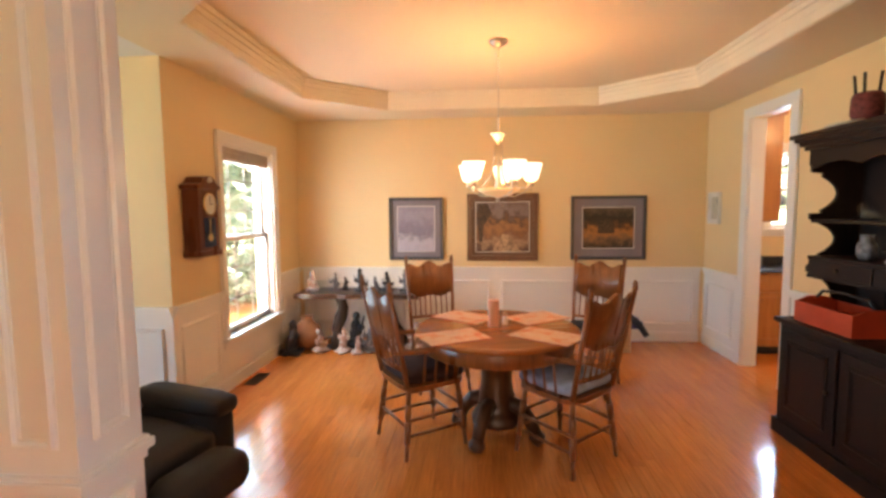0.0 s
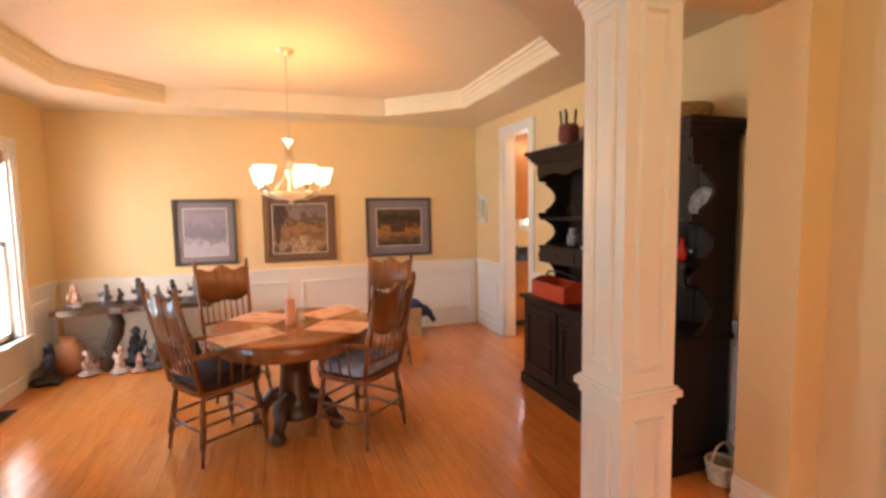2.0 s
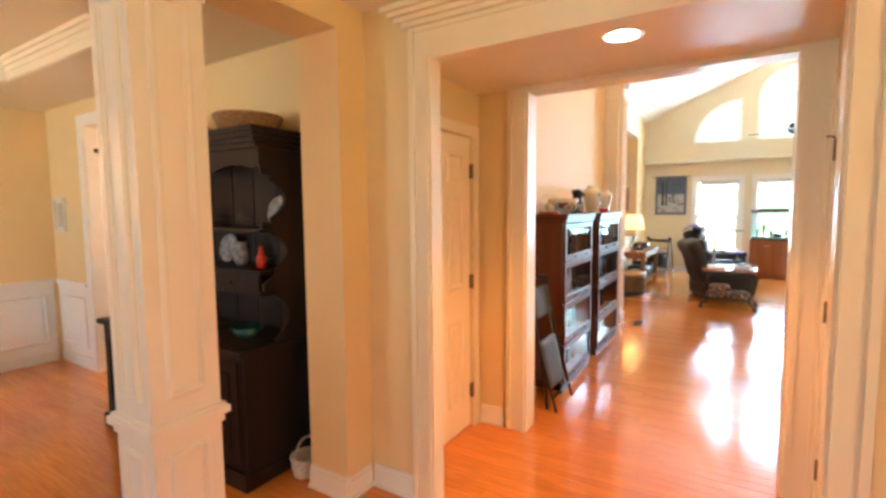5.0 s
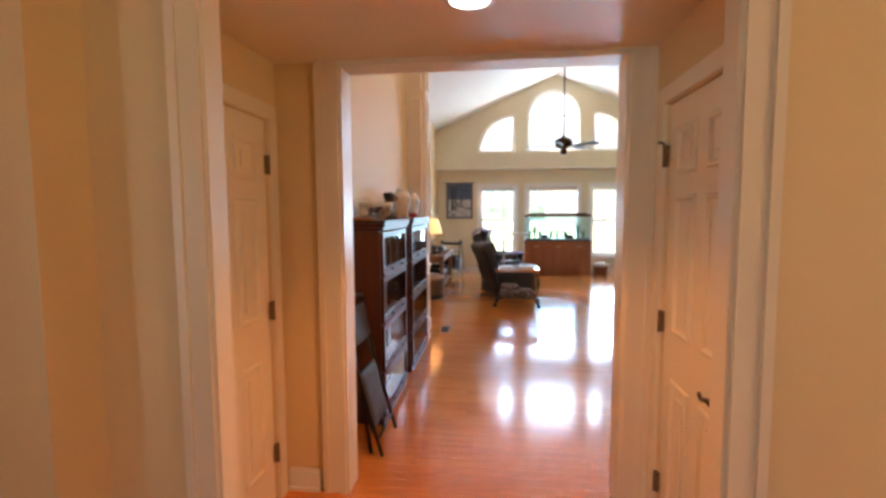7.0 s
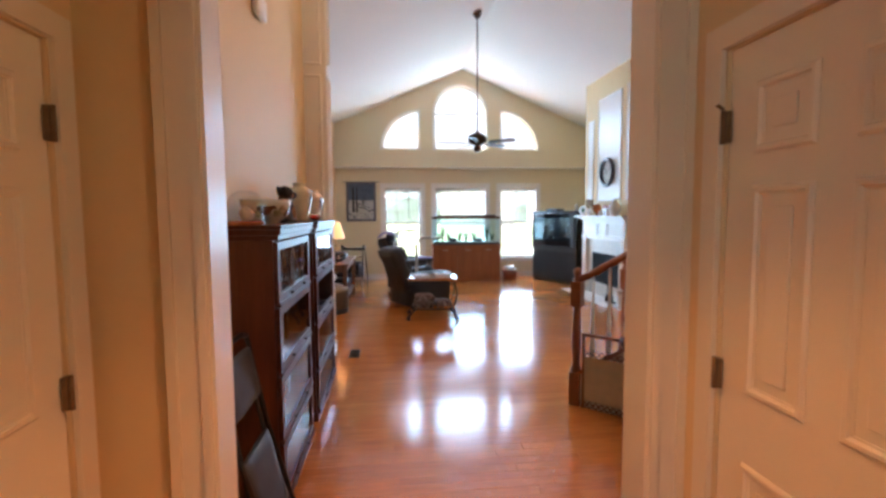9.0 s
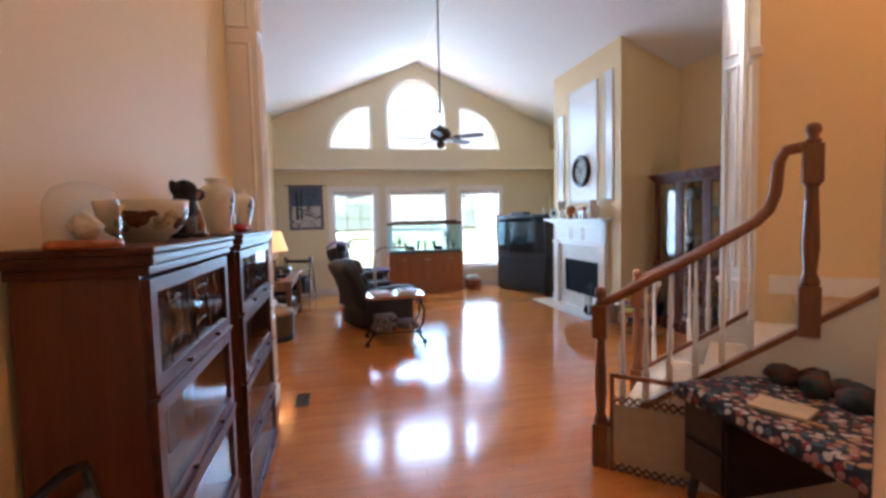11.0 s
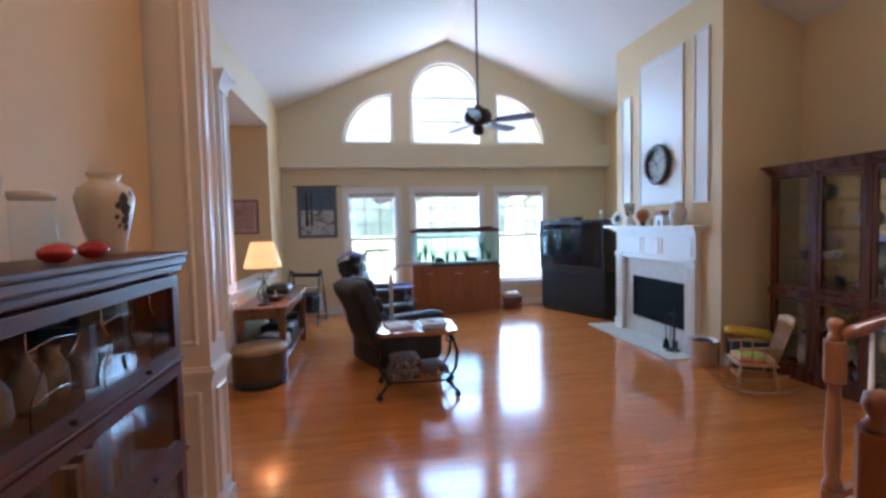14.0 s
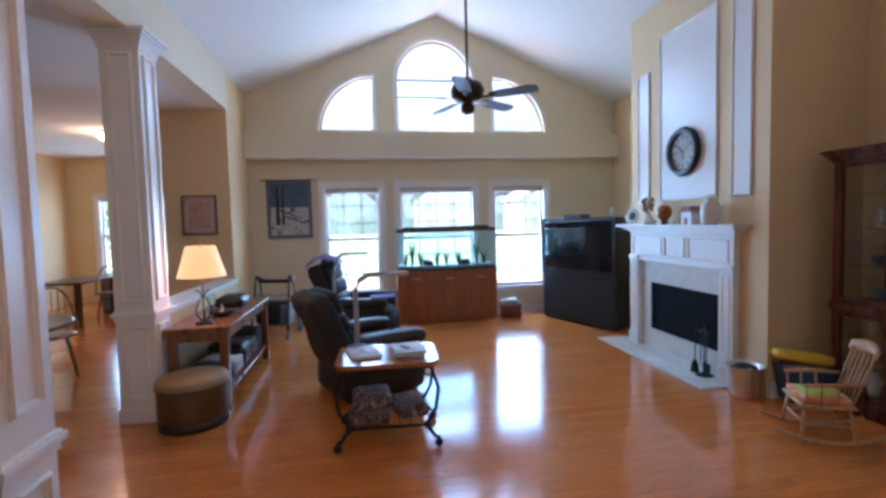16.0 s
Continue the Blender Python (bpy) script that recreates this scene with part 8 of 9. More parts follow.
for k in range(5):
    rot = pose(0, 0, 2.73, 0, 0, 72 * k + 18)
    tilt = pose(0, 0, 0, -13)
    bm = BM()
    outl = [(0.22, -0.045), (0.30, -0.065), (0.60, -0.072), (0.655, -0.05), (0.67, 0.0), (0.655, 0.05), (0.60, 0.072), (0.30, 0.065), (0.22, 0.045)]
    prism(bm, outl, "z", -0.004, 0.004, rot @ tilt)
    b = part("blade", bm, BLADE, t)
    bm = box(BM(), 0.12, -0.02, -0.012, 0.27, 0.02, -0.004, 0.003, rot @ tilt)
    part("blade_arm", bm, BRONZE, b)

# sofa table with a lamp
t = thing("sofa_table", pose(0, 0, 0), "long brown wooden sofa table with a lower shelf", "table")
X0, X1, Y0, Y1, Z = 9.74, 11.40, 0.84, 1.33, 0.74
part("tabletop", box(BM(), X0 - 0.02, Y0 - 0.02, Z - 0.035, X1 + 0.02, Y1 + 0.02, Z, 0.006), CHAIRWOOD, t)
bm = ring(BM(), (X0 + 0.02, Y0 + 0.02, X1 - 0.02, Y1 - 0.02), (X0 + 0.045, Y0 + 0.045, X1 - 0.045, Y1 - 0.045), "z", Z - 0.13, Z - 0.035)
part("apron", bm, CHAIRWOOD, t)
for x in (X0, X1 - 0.07):
    for y in (Y0, Y1 - 0.07):
        part("leg", box(BM(), x, y, 0, x + 0.07, y + 0.07, Z - 0.035, 0.006), CHAIRWOOD, t)
part("lower_shelf", box(BM(), X0 + 0.02, Y0 + 0.02, 0.14, X1 - 0.02, Y1 - 0.02, 0.17, 0.004), CHAIRWOOD, t)
t = thing("table_lamp", pose(9.93, 1.08, Z), "lit table lamp with a cream shade and scrolled wire base", "lamp")
part("base", lathe(BM(), [(0.075, 0), (0.075, 0.012), (0.03, 0.025)], 20), IRON, t)
for k in range(4):
    a = radians(90 * k + 20)
    part("scroll", tube(BM(), [(r * math.cos(a), r * math.sin(a), z) for r, z in ((0.01, 0.02), (0.05, 0.07), (0.065, 0.13), (0.035, 0.20), (0.012, 0.25), (0.03, 0.29), (0.06, 0.30))], 0.006, 6), IRON, t)
part("stem", tube(BM(), [(0, 0, 0.02), (0, 0, 0.66)], 0.006, 8), BRASS, t)
sh = part("shade", lathe(BM(), [(0.20, 0.42), (0.17, 0.52), (0.12, 0.69), (0.117, 0.69), (0.167, 0.52), (0.197, 0.42)], 30, cap=False), SHADE_CLOTH, t, "glowing cream lampshade")
sh.visible_shadow = False
part("finial", lathe(BM(), [(0.005, 0.66), (0.012, 0.71), (0.004, 0.735)], 10), BRASS, t)
lamp("POINT", "table_lamp_bulb", pose(9.93, 1.08, Z + 0.52), TABLE_LAMP, WARM, 0.05)
vessel("dark_bowl", pose(10.28, 1.03, Z), [(0.06, 0), (0.07, 0.01), (0.13, 0.05), (0.125, 0.055), (0.06, 0.015)], BLACKRESIN, "dark bowl with pale trinkets on the sofa table", "bowl")
figurine(10.28, 1.03, Z + 0.016, 0.10, WHITERESIN, 77, "pale trinkets heaped in the bowl")
t = thing("black_case", pose(10.85, 1.08, Z), "rounded black case on the sofa table", "case")
part("case", pillow(BM(), -0.20, -0.14, 0, 0.20, 0.14, 0.12, 0.05), BLACKP, t)
t = thing("glass_block", pose(10.60, 1.22, Z), "upright pale glass block on the sofa table", "block")
part("block", box(BM(), -0.06, -0.03, 0, 0.06, 0.03, 0.17, 0.006), TANK, t)
for x, h, mt in ((9.98, 0.17, BLACKCLOTH), (10.30, 0.15, PAPER), (10.62, 0.22, BLACKP), (10.94, 0.18, QUILT), (11.20, 0.24, PLUM)):
    t = thing("stored_bag", pose(x, 1.08, 0.171), "crumpled bag stored on the sofa table shelf", "bag", "shelf bags")
    bm = pillow(BM(), -0.17, -0.19, 0, 0.17, 0.19, h, 0.05, 0.02)
    for v in bm.verts:
        v.co += 0.03 * noise.noise_vector(v.co * 9 + Vector((x, 0, 0))) * min(1, v.co.z / 0.06)
    part("bag", bm, mt, t)

BROWNVINYL = material("brown_vinyl", (0.115, 0.062, 0.026), 0.45, vary=0.2, scale=6, bump=0.1)
t = thing("ottoman", pose(9.55, 1.07, 0), "round tan storage ottoman by the white column", "ottoman")
part("drum", lathe(BM(), [(0.255, 0.07), (0.265, 0.08), (0.265, 0.31), (0.26, 0.325)], 36), BROWNVINYL, t)
part("lid", lathe(BM(), [(0.262, 0.325), (0.275, 0.335), (0.275, 0.365), (0.26, 0.39), (0.20, 0.405), (0.05, 0.41)], 36), TAN, t)
part("piping", tube(BM(), arc((0, 0), 0.272, 0, 360, 36, "xy", 0.33), 0.007, 6), DARKOAK, t)
part("plinth", lathe(BM(), [(0.262, 0), (0.264, 0.07), (0.25, 0.072)], 36), BLACKP, t)

# wheeled wrought-iron stand
t = thing("side_table", pose(8.98, -0.49, 0, 0, 0, -3), "wood-topped side table on scrolled iron legs with castors", "table")
outl = []
for cx, cy, a0 in ((0.20, 0.29, 0), (-0.20, 0.29, 90), (-0.20, -0.29, 180), (0.20, -0.29, 270)):
    outl += [(cx + 0.075 * math.cos(radians(a0 + 18 * k)), cy + 0.075 * math.sin(radians(a0 + 18 * k))) for k in range(6)]
bm = prism(BM(), outl, "z", 0.60, 0.62)
prism(bm, [(0.985 * x, 0.985 * y) for x, y in outl], "z", 0.585, 0.60)
part("tabletop", bm, TABLEOAK, t)
for x in (-0.24, 0.24):
    for s in (-1, 1):
        y = 0.34 * s
        bm = tube(BM(), [(x, y * 0.86, 0.595), (x, y * 0.94, 0.55), (x, y * 1.05, 0.42), (x, y * 1.0, 0.28), (x, y * 0.84, 0.19), (x, y * 0.74, 0.16)], 0.014, 8)
        tube(bm, [(x, y * 0.74, 0.16), (x, y * 0.86, 0.13), (x, y * 0.97, 0.075), (x, y * 1.06, 0.062)], 0.014, 8)
        tube(bm, [(x, y * 0.84 + 0.028 * math.cos(a / 2) * s, 0.545 + 0.028 * math.sin(a / 2)) for a in range(0, 12)], 0.007, 6)
        leg = part("scroll_leg", bm, IRON, t)
        bm = lathe(BM(), [(0.026, -0.012), (0.03, -0.006), (0.03, 0.006), (0.026, 0.012)], 14, m=pose(x, y * 1.04, 0.03, 0, 90))
        box(bm, x - 0.018, y * 1.04 - 0.012, 0.03, x + 0.018, y * 1.04 + 0.012, 0.066)
        part("castor", bm, BLACKP, leg)
bm = ring(BM(), (-0.25, -0.30, 0.25, 0.30), (-0.235, -0.285, 0.235, 0.285), "z", 0.155, 0.17)
for i in range(7):
    y = -0.24 + 0.08 * i
    box(bm, -0.235, y - 0.006, 0.157, 0.235, y + 0.006, 0.168)
part("shelf", bm, IRON, t)
for k, (x, y, w, d, h) in enumerate(((-0.04, 0.13, 0.19, 0.15, 0.10), (-0.03, 0.12, 0.18, 0.14, 0.08), (0.0, -0.15, 0.17, 0.12, 0.09))):
    z = 0.171 + (0.10 if k == 1 else 0)
    tt = thing("folded_throw", pose(8.98 + x, -0.49 + y, z, 0, 0, 8 * k - 5), "patterned throw folded on the lower shelf", "throw", "folded throws")
    part("fold", pillow(BM(), -w, -d, 0, w, d, h, 0.035, 0.01), QUILT, tt)
for k, (x, y, a) in enumerate(((0.02, 0.17, 10), (-0.02, -0.17, -8), (-0.03, -0.16, 6))):
    z = 0.621 + (0.022 if k == 2 else 0)
    tt = thing("magazine", pose(8.98 + x, -0.49 + y, z, 0, 0, a), "stack of pale magazines on the side table", "magazine", "magazines")
    part("pages", box(BM(), -0.14, -0.11, 0.001, 0.14, 0.11, 0.019), PAPER, tt)
    part("cover", box(BM(), -0.142, -0.112, 0.019, 0.142, 0.112, 0.022), blotches("cover_%s" % "abc"[k], [(0.10, 0.09, 0.10), (0.45, 0.40, 0.38), (0.60, 0.55, 0.50)], 14), tt)
t = thing("spectacles", pose(8.94, -0.62, 0.666, 0, 0, 30), "folded dark spectacles on the magazines", "spectacles")
bm = tube(BM(), arc((-0.03, 0), 0.022, 0, 360, 12, "xy", 0.004), 0.003, 5)
tube(bm, arc((0.03, 0), 0.022, 0, 360, 12, "xy", 0.004), 0.003, 5)
tube(bm, [(-0.008, 0, 0.004), (0.008, 0, 0.004)], 0.003, 5)
part("frame", bm, BLACKP, t)


LAMPGREY = material("pale_grey_lamp", (0.46, 0.46, 0.45), 0.5, vary=0.05)


def gooseneck(x, y, z, rz, h, reach, label):
    t = thing("gooseneck_lamp", pose(x, y, z, 0, 0, rz), label, "lamp", "gooseneck lamps")
    part("base", lathe(BM(), [(0.085, 0), (0.085, 0.015), (0.03, 0.03), (0.014, 0.04)], 20), GREYPAD, t)
    part("neck", tube(BM(), [(0, 0, 0.03), (0, 0, h * 0.5), (0, 0, h * 0.80), (0.03, 0, h * 0.93), (0.10, 0, h), (reach * 0.6, 0, h)], 0.020, 10), material("satin_grey_metal", (0.42, 0.42, 0.43), 0.45, 0.3, vary=0.05), t)
    part("head", pillow(BM(), reach * 0.55, -0.035, h - 0.022, reach, 0.035, h + 0.018, 0.018), LAMPGREY, t)


gooseneck(9.19, -0.27, 0.621, -84, 0.57, 0.42, "grey gooseneck task lamp on the side table")
gooseneck(11.50, 0.05, 0.0, -70, 1.22, 0.46, "pale gooseneck floor lamp behind the recliner")
t = thing("lap_tray", pose(11.55, -0.55, 0.645), "pale tray with rim resting on the recliner arm", "tray")
part("tray", lathe(BM(), [(0.15, 0.0), (0.17, 0.012), (0.165, 0.022), (0.14, 0.008)], 24), LILAC, t)

# folded walker by the end wall
t = thing("walker", pose(12.55, 0.98, 0, 0, 0, 80), "folding black rollator walker by the end wall", "walker")
for s in (-1, 1):
    part("side_frame", tube(BM(), [(0.26 * s, -0.28, 0.07), (0.25 * s, -0.20, 0.50), (0.24 * s, -0.12, 0.80), (0.24 * s, 0.02, 0.84), (0.25 * s, 0.15, 0.40), (0.26 * s, 0.24, 0.06)], 0.014, 8), BLACKP, t)
    for y in (-0.28, 0.24):
        part("wheel", lathe(BM(), [(0.045, -0.012), (0.06, -0.008), (0.06, 0.008), (0.045, 0.012)], 16, m=pose(0.26 * s, y, 0.06, 0, 90)), GREYPAD, t)
part("seat", pillow(BM(), -0.22, -0.14, 0.47, 0.22, 0.12, 0.51, 0.015), BLACKP, t)
part("crossbar", tube(BM(), [(-0.25, 0.0, 0.42), (0.25, 0.0, 0.42)], 0.012, 8), STEEL, t)
part("crossbar", tube(BM(), [(-0.25, 0.10, 0.62), (0.25, 0.10, 0.62)], 0.012, 8), STEEL, t)
part("backrest", tube(BM(), [(-0.24, -0.08, 0.80), (-0.15, -0.16, 0.78), (0.15, -0.16, 0.78), (0.24, -0.08, 0.80)], 0.03, 10), BLACKCLOTH, t)
part("basket", pillow(BM(), -0.22, -0.20, 0.16, 0.22, 0.10, 0.44, 0.04), GREYPAD, t)
for s in (-1, 1):
    part("grip", tube(BM(), [(0.24 * s, -0.16, 0.82), (0.24 * s, 0.0, 0.855)], 0.026, 8), BLACKP, t)
part("bag", pillow(BM(), -0.18, 0.12, 0.22, 0.18, 0.26, 0.50, 0.05), BLACKCLOTH, t)

# ---- breakfast room ----
def windsor(m):
    t = thing("windsor_chair", m, "dark bow-back wooden chair at the breakfast table", "chair", "breakfast chairs")
    part("seat", lathe(BM(), [(0.17, 0.43), (0.21, 0.44), (0.21, 0.46), (0.18, 0.465)], 20), CHAIRWOOD, t)
    for sx in (-1, 1):
        for sy in (-1, 1):
            part("leg", tube(BM(), [(0.11 * sx, 0.11 * sy, 0.435), (0.19 * sx, 0.19 * sy, 0.0)], 0.016, 8, 0.011), CHAIRWOOD, t)
        part("stretcher", tube(BM(), [(0.155 * sx, -0.155, 0.18), (0.155 * sx, 0.155, 0.18)], 0.008, 6), CHAIRWOOD, t)
    part("bow", tube(BM(), [(0.20 * math.cos(radians(a)), -0.17 - 0.10 * math.sin(radians(a)), 0.46 + 0.50 * math.sin(radians(a)) ** 0.8) for a in range(0, 181, 15)], 0.012, 8), CHAIRWOOD, t)
    for i in range(5):
        x = -0.12 + 0.06 * i
        part("spindle", tube(BM(), [(x, -0.17, 0.46), (x, -0.26, 0.46 + 0.47 * math.sqrt(1 - (x / 0.2) ** 2))], 0.006, 6), CHAIRWOOD, t)
    return t


w0 = windsor(pose(11.2, 3.05, 0, 0, 0, 120))
copy_thing(w0, pose(10.9, 4.0, 0, 0, 0, 150))
copy_thing(w0, pose(14.9, 4.3, 0, 0, 0, -60))
t = thing("breakfast_table", pose(10.25, 3.05, 0), "dark oval breakfast table", "table")
part("tabletop", lathe(BM(), [(0.60, 0.70), (0.66, 0.71), (0.66, 0.735), (0.64, 0.745)], 36), DARKOAK, t)
part("pedestal", lathe(BM(), [(0.30, 0.0), (0.28, 0.05), (0.09, 0.10), (0.08, 0.60), (0.14, 0.70)], 20), DARKOAK, t)
t = thing("far_table", pose(14.6, 4.65, 0), "dark side table by the far window", "table")
part("tabletop", box(BM(), -0.55, -0.35, 0.70, 0.55, 0.35, 0.74, 0.006), DARKOAK, t)
for x in (-0.5, 0.5):
    for y in (-0.3, 0.3):
        part("leg", box(BM(), x - 0.025, y - 0.025, 0, x + 0.025, y + 0.025, 0.70), DARKOAK, t)
t = thing("drawer_unit", pose(15.7, 4.4, 0), "dark file cabinet by the far wall", "cabinet")
part("body", box(BM(), -0.25, -0.3, 0, 0.25, 0.3, 0.72, 0.008), BLACKP, t)
for k in range(3):
    d = part("drawer", box(BM(), -0.262, -0.28, 0.05 + 0.22 * k, -0.25, 0.28, 0.25 + 0.22 * k, 0.003), GREYPAD, t)
    part("handle", tube(BM(), [(-0.264, -0.08, 0.18 + 0.22 * k), (-0.28, 0, 0.18 + 0.22 * k), (-0.264, 0.08, 0.18 + 0.22 * k)], 0.006, 6), STEEL, d)
picture("x", 16.9, -1, 2.95, 1.15, 3.35, 1.75, PAPER, PAPER, WINTER, "pale picture on the far breakfast wall", 0.02, 0.05)

t = thing("ceiling_light", pose(13.85, 3.65, 3.15), "lit flush dome light on the breakfast room ceiling", "ceiling light")
part("rim", lathe(BM(), [(0.13, -0.03), (0.17, -0.02), (0.17, 0.0)], 24, cap=False), BRONZE, t)
dome = part("dome", lathe(BM(), [(0.02, -0.15), (0.09, -0.125), (0.145, -0.07), (0.155, -0.02)], 24, cap=False), CAN_GLOW, t, "glowing frosted dome")
dome.visible_shadow = False

# ---- kitchen glimpse ----
t = thing("base_cabinet", pose(3.15, 5.50, 0), "maple base cabinet in the kitchen", "cabinet")
part("body", box(BM(), -0.47, -0.46, 0.09, 0.9, 0.0, 0.86), MAPLE, t)
part("toe_kick", box(BM(), -0.47, -0.40, 0, 0.9, 0.0, 0.09), BLACKP, t)
for a, b in ((-0.44, 0.0), (0.03, 0.45), (0.48, 0.88)):
    d = part("door", box(BM(), a, -0.478, 0.12, b, -0.461, 0.66, 0.003), MAPLE, t)
    moulding(bm := BM(), "y", -0.478, -1, a + 0.05, 0.17, b - 0.05, 0.61, 0.02, 0.004)
    part("raised_panel", bm, MAPLE, d)
    part("drawer", box(BM(), a, -0.478, 0.69, b, -0.461, 0.84, 0.003), MAPLE, t)
t = thing("countertop", pose(3.15, 5.50, 0.861), "dark granite kitchen worktop with an upstand", "worktop")
part("slab", box(BM(), -0.47, -0.49, 0, 0.9, 0.0, 0.035, 0.005), GRANITE, t)
part("upstand", box(BM(), -0.47, -0.022, 0.036, 0.9, -0.002, 0.13), GRANITE, t)
t = thing("wall_cabinet", pose(2.93, 5.52, 1.38), "maple wall cabinet in the kitchen", "cabinet")
part("body", box(BM(), -0.25, -0.30, 0, 0.23, 0, 1.1, 0.004), MAPLE, t)
part("door", box(BM(), -0.23, -0.318, 0.03, 0.21, -0.301, 1.06, 0.003), MAPLE, t)
part("crown", box(BM(), -0.26, -0.33, 1.1, 0.25, 0, 1.14, 0.006), MAPLE, t)
t = thing("counter_jar", pose(2.95, 5.25, 0.897), "small dark appliance on the worktop", "appliance")
part("body", lathe(BM(), [(0.06, 0), (0.065, 0.01), (0.06, 0.13), (0.03, 0.15)], 16), BLACKP, t)
sash_window("window_9", "y", 5.53, -1, 3.24, 4.1, 1.30, 2.15, "white kitchen window over the worktop", 2, 2, 0.0)

# ---- outdoors ----
GRASS = material("lawn", (0.20, 0.25, 0.13), 0.9, vary=0.4, scale=0.6, grain=0.5, grain_scale=25, bump=0.4)
LEAF = material("foliage", (0.12, 0.155, 0.11), 0.6, vary=0.45, scale=2.0)
out, pb = LEAF.node_tree.nodes["Material Output"], LEAF.node_tree.nodes["Principled BSDF"]
thin = LEAF.node_tree.nodes.new("ShaderNodeBsdfTranslucent")
thin.inputs[0].default_value = (0.46, 0.52, 0.40, 1)
mx = LEAF.node_tree.nodes.new("ShaderNodeMixShader")
mx.inputs[0].default_value = 0.7
for k, sh in ((1, pb), (2, thin)):
    LEAF.node_tree.links.new(sh.outputs[0], mx.inputs[k])
LEAF.node_tree.links.new(mx.outputs[0], out.inputs[0])
bm = BM()
for q in ((-500, -500, -4.9, 500), (-4.9, -500, 17.2, -6.2), (-4.9, 8.2, 17.2, 500), (17.2, -500, 500, 500)):
    vs = [bm.verts.new((x, y, -0.35)) for x, y in ((q[0], q[1]), (q[2], q[1]), (q[2], q[3]), (q[0], q[3]))]
    bm.faces.new(vs)
vs = [bm.verts.new((x, y, -0.35)) for x, y in ((13.5, -6.2), (17.2, -6.2), (17.2, 2.0), (13.5, 2.0))]
bm.faces.new(vs)
vs = [bm.verts.new((x, y, -0.35)) for x, y in ((-4.9, 3.4), (-2.55, 3.4), (-2.55, 8.2), (-4.9, 8.2))]
bm.faces.new(vs)
setting("ground", bm, GRASS, "mown lawn round the house", "ground")


def tree(x, y, h, r, seed):
    rr = random.Random(seed)
    t = thing("tree", pose(x, y, -0.35), "leafy green garden tree outside the windows", "tree", "garden trees")
    bm = tube(BM(), [(0, 0, 0), (0.05, 0.02, h * 0.3), (0.0, 0.08, h * 0.6), (0.05, 0.0, h * 0.85)], h * 0.03, 8, h * 0.008)
    for k in range(6):
        a, z = k * 1.1, h * (0.3 + 0.08 * k)
        tube(bm, [(0, 0, z), (r * 0.4 * math.cos(a), r * 0.4 * math.sin(a), z + h * 0.1), (r * 0.75 * math.cos(a), r * 0.75 * math.sin(a), z + h * 0.16)], h * 0.012, 6, h * 0.004)
    part("trunk", bm, BARK, t)
    vs, fs = [], []
    for i in range(900):
        while True:
            q = Vector((rr.uniform(-1, 1), rr.uniform(-1, 1), rr.uniform(-1, 1)))
            if 0.25 < q.length < 1 and noise.noise(q * 2.4 + Vector((seed, 0, 0))) > -0.12:
                break
        c = Vector((q.x * r, q.y * r, h * 0.62 + q.z * h * 0.42))
        s = rr.uniform(0.10, 0.20) * r * 0.55
        u = Vector((rr.uniform(-1, 1), rr.uniform(-1, 1), rr.uniform(-0.6, 0.6))).normalized()
        w = u.cross(Vector((rr.uniform(-1, 1), rr.uniform(-1, 1), 1))).normalized()
        b = len(vs)
        vs += [tuple(c - u * s), tuple(c + w * s * 0.5), tuple(c + u * s), tuple(c - w * s * 0.5)]
        fs.append((b, b + 1, b + 2, b + 3))
    me = bpy.data.meshes.new("crown")
    me.from_pydata(vs, [], fs)
    me.materials.append(LEAF)
    ob = new("crown", me)
    ob.parent = t


for i, (x, y, h, r) in enumerate(((-5.4, 11.2, 5.5, 2.5), (-8.2, 17.5, 8, 3.4), (-6.4, 14.0, 4.2, 2.2), (-13, 22, 9, 4), (-14, 9.2, 7, 2.8), (26, 9, 5, 2.4), (6, 12, 7, 3))):
    tree(x, y, h, r, i + 6)
for i, (x, y, h, r) in enumerate(((-3.7, 7.6, 1.3, 0.8), (-4.6, 8.6, 1.9, 1.1), (-3.3, 9.3, 1.5, 0.9), (-5.6, 7.4, 4.2, 1.9), (-4.4, 10.4, 5.2, 2.3), (-7.2, 10.2, 6.0, 2.8))):
    tree(x, y, h, r, i + 40)


FARPANE = material("far_window", (0.60, 0.64, 0.68), 0.2, vary=0.1)


def house(x, y, w, rz, wallc, label):
    t = thing("house", pose(x, y, -0.35, 0, 0, rz), label, "house", "far houses")
    wm = material("siding", wallc, 0.8, vary=0.06, scale=2)
    rm = material("shingles", (0.30, 0.29, 0.29), 0.9, vary=0.3, scale=3)
    part("wall", prism(BM(), [(-w, 0), (w, 0), (w, 5.2), (0, 8.0), (-w, 5.2)], "x", -4, 4), wm, t)
    part("roof", prism(BM(), [(-w - 0.5, 5.0), (0, 8.3), (w + 0.5, 5.0), (w + 0.5, 5.3), (0, 8.65), (-w - 0.5, 5.3)], "x", -4.4, 4.4), rm, t)
    for yy in (-w * 0.6, 0, w * 0.6):
        for zz in (1.0, 3.4):
            f = part("window", ring(BM(), (yy - 0.6, zz, yy + 0.6, zz + 1.5), (yy - 0.5, zz + 0.1, yy + 0.5, zz + 1.4), "x", -4.06, -4.0), WHITE, t)
            part("pane", box(BM(), -4.03, yy - 0.5, zz + 0.1, -4.01, yy + 0.5, zz + 1.4), FARPANE, f)


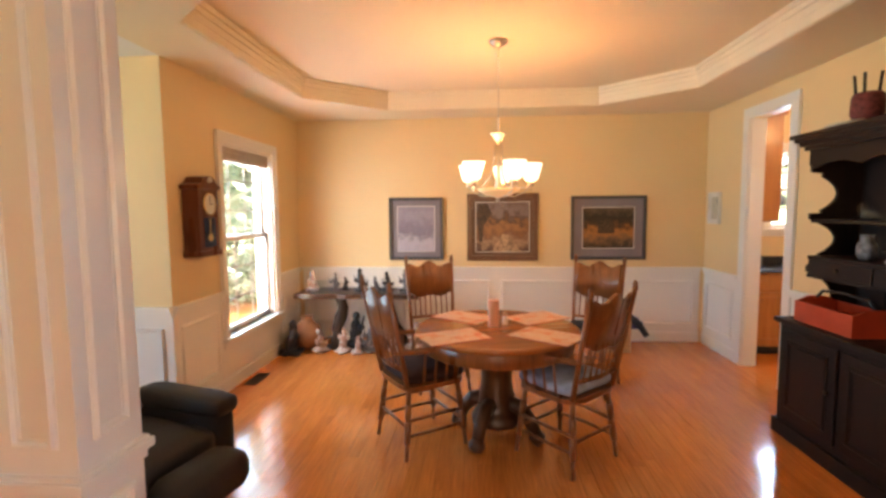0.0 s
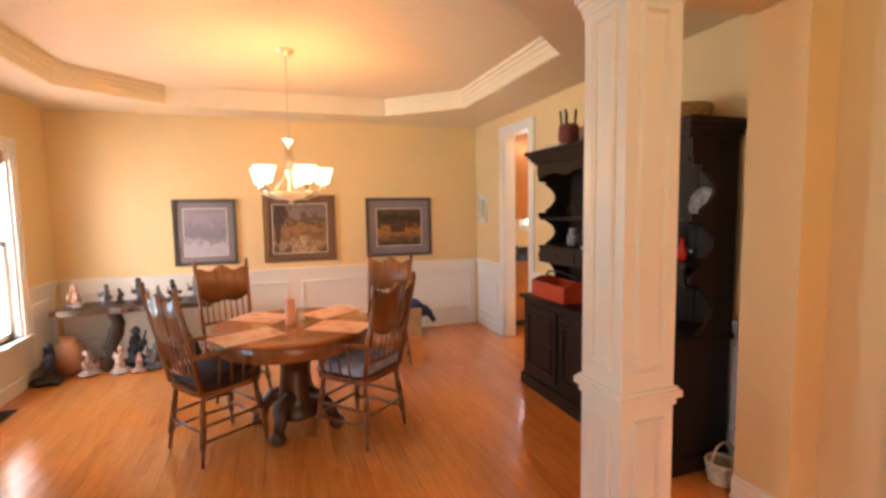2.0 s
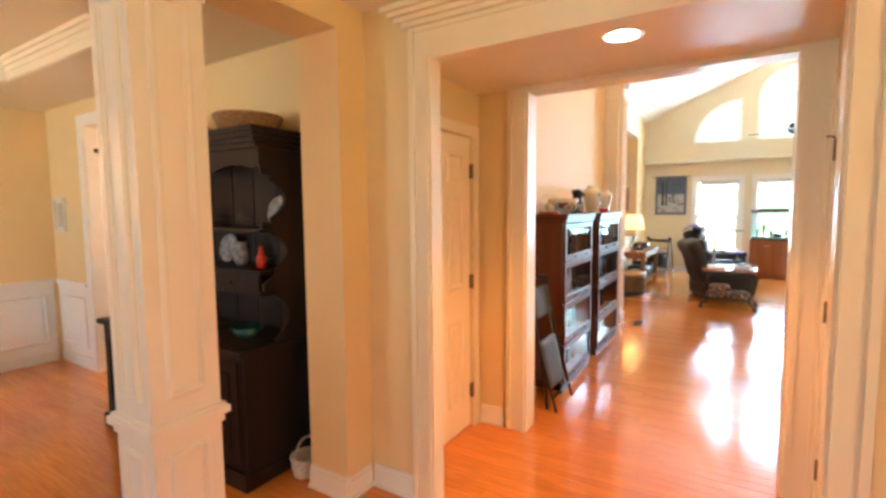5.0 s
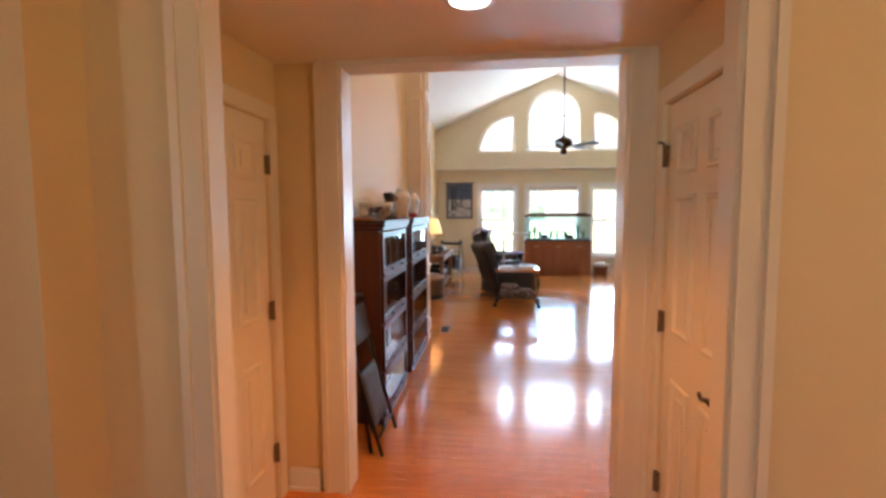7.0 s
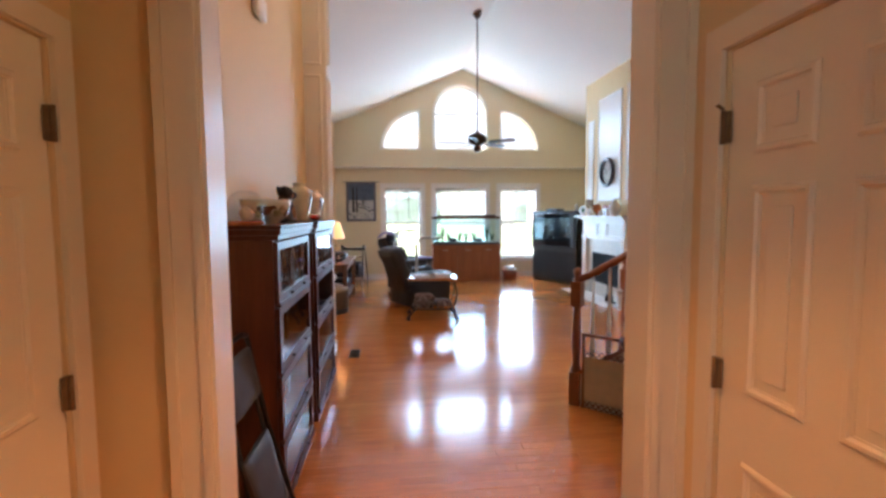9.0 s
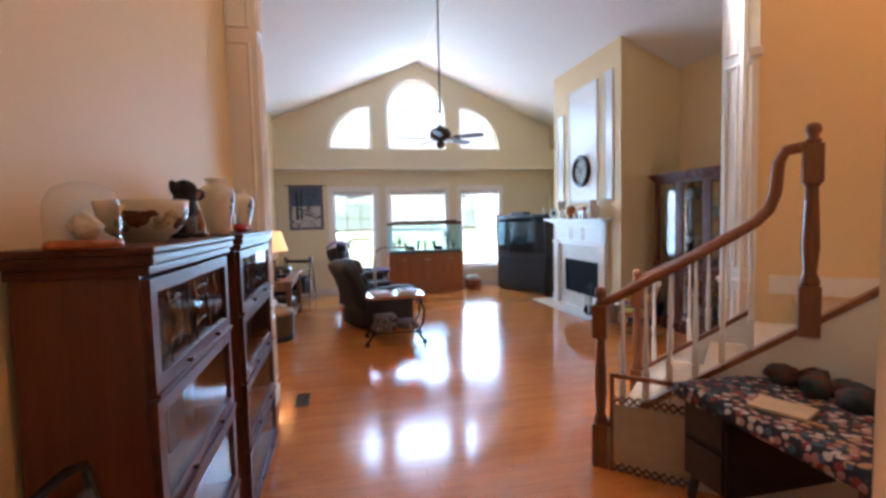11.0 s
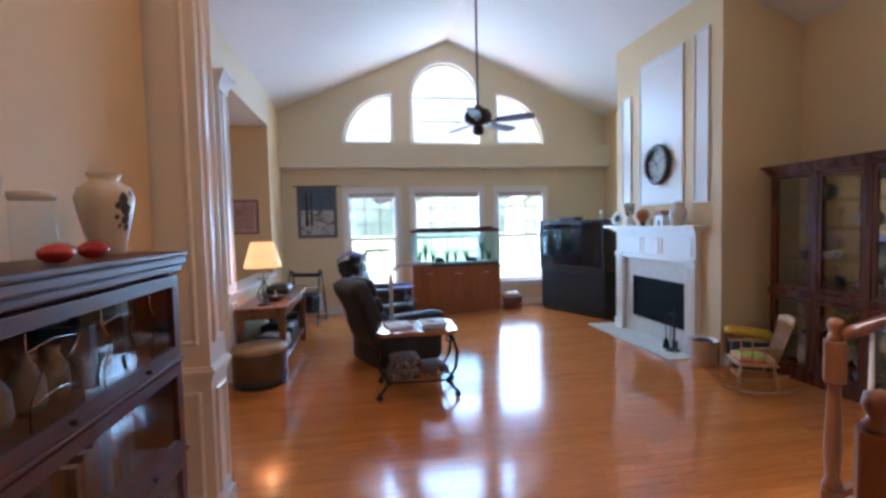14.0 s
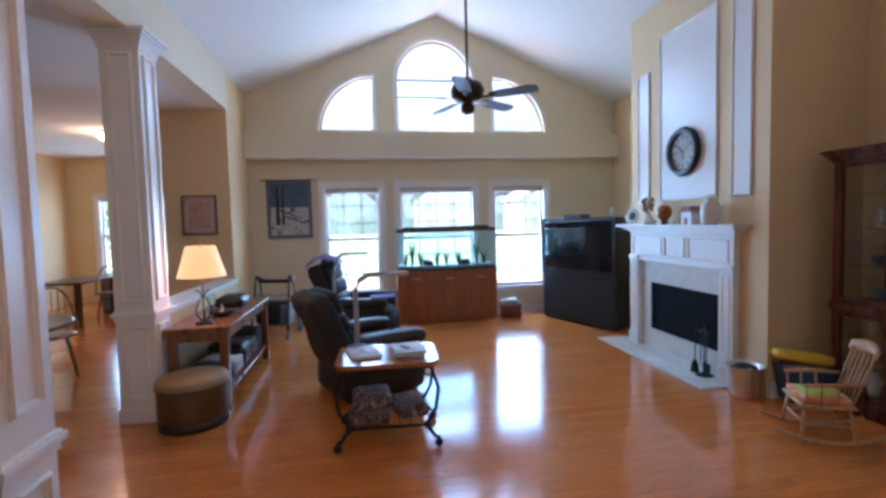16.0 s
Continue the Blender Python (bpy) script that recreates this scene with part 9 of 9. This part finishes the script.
house(74, 13, 5.0, 8, (0.78, 0.76, 0.74), "pale two-storey house beyond the garden")
house(76, -13, 5.5, -6, (0.78, 0.76, 0.74), "grey two-storey house beyond the garden")
house(80, -29, 5.0, 4, (0.78, 0.75, 0.72), "pale two-storey house beyond the garden")


def bleached_woods(x, base, rise, seed, colour, strength, name):
    """Distant woods with haze and glare painted in: one long strip with an uneven top and gaps of sky."""
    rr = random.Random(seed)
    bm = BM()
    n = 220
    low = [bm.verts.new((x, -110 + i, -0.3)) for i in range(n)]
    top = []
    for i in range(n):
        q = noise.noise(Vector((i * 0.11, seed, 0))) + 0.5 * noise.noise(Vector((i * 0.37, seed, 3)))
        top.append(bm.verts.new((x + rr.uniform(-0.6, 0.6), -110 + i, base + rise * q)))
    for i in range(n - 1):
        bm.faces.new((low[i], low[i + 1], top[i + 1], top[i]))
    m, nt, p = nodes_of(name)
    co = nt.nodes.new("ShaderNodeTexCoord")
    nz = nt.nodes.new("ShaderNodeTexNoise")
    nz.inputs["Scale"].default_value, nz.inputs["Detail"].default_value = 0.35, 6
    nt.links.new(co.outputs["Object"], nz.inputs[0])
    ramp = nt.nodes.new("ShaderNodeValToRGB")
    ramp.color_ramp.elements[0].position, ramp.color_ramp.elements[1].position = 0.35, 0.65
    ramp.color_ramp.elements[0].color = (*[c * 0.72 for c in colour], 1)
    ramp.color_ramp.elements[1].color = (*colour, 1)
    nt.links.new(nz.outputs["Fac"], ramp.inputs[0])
    # emission stands in for the bright glare over the far trees
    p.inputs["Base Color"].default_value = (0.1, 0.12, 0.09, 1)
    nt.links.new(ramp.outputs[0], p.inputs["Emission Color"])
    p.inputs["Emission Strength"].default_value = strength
    return setting(name, bm, m, "line of distant trees with haze and glow put in its colour", "backdrop")


bleached_woods(130, 8.5, 3.5, 2, (0.60, 0.74, 0.72), 0.42, "backdrop_far_woods")
bleached_woods(92, 3.8, 3.6, 7, (0.46, 0.62, 0.52), 0.34, "backdrop_near_woods")


# ---- floor boards ----
BW = 0.083


def board_mesh(length):
    """One strip-floor board along y with eased edges; its top lies at z = 0."""
    g, e = 0.0002, 0.0008
    lo = [(g, g), (BW - g, g), (BW - g, length - g), (g, length - g)]
    hi = [(g + e, g + e), (BW - g - e, g + e), (BW - g - e, length - g - e), (g + e, length - g - e)]
    vs = [(x, y, -0.003) for x, y in lo] + [(x, y, -0.0012) for x, y in lo] + [(x, y, 0.0) for x, y in hi]
    fs = [(8, 9, 10, 11)]
    for k in range(4):
        n = (k + 1) % 4
        fs += [(k, n, 4 + n, 4 + k), (4 + k, 4 + n, 8 + n, 8 + k)]
    return vs, fs


LENGTHS = (0.9, 1.3, 1.7)
board_data = {}
for q in LENGTHS:
    me = bpy.data.meshes.new("plank")
    me.from_pydata(board_mesh(q)[0], [], board_mesh(q)[1])
    me.materials.append(BOARD)
    board_data[q] = me
floor = bpy.data.objects["floor"]
rb = random.Random(5)
vs, fs, near = [], [], 0
for i in range(int(22.6 / BW)):
    x, y = -4.9 + BW * i, -5.95 - rb.uniform(0, 0.9)
    while y < 6.6:
        q = rb.choice(LENGTHS)
        if near < 300 and 3.4 < x < 10.6 and -3.0 < y < 1.0:
            ob = new("plank", board_data[q])
            ob.parent = floor
            ob.location = (x, y, 0)
            near += 1
        else:
            bv, bf = board_mesh(q)
            b = len(vs)
            vs += [(x + c[0], y + c[1], c[2]) for c in bv]
            fs += [tuple(b + k for k in f) for f in bf]
        y += q
me = bpy.data.meshes.new("far_planks")
me.from_pydata(vs, [], fs)
me.materials.append(BOARDS_FAR)
ob = new("far_planks", me)
ob.parent = floor
tagged(ob, kind="stuff")
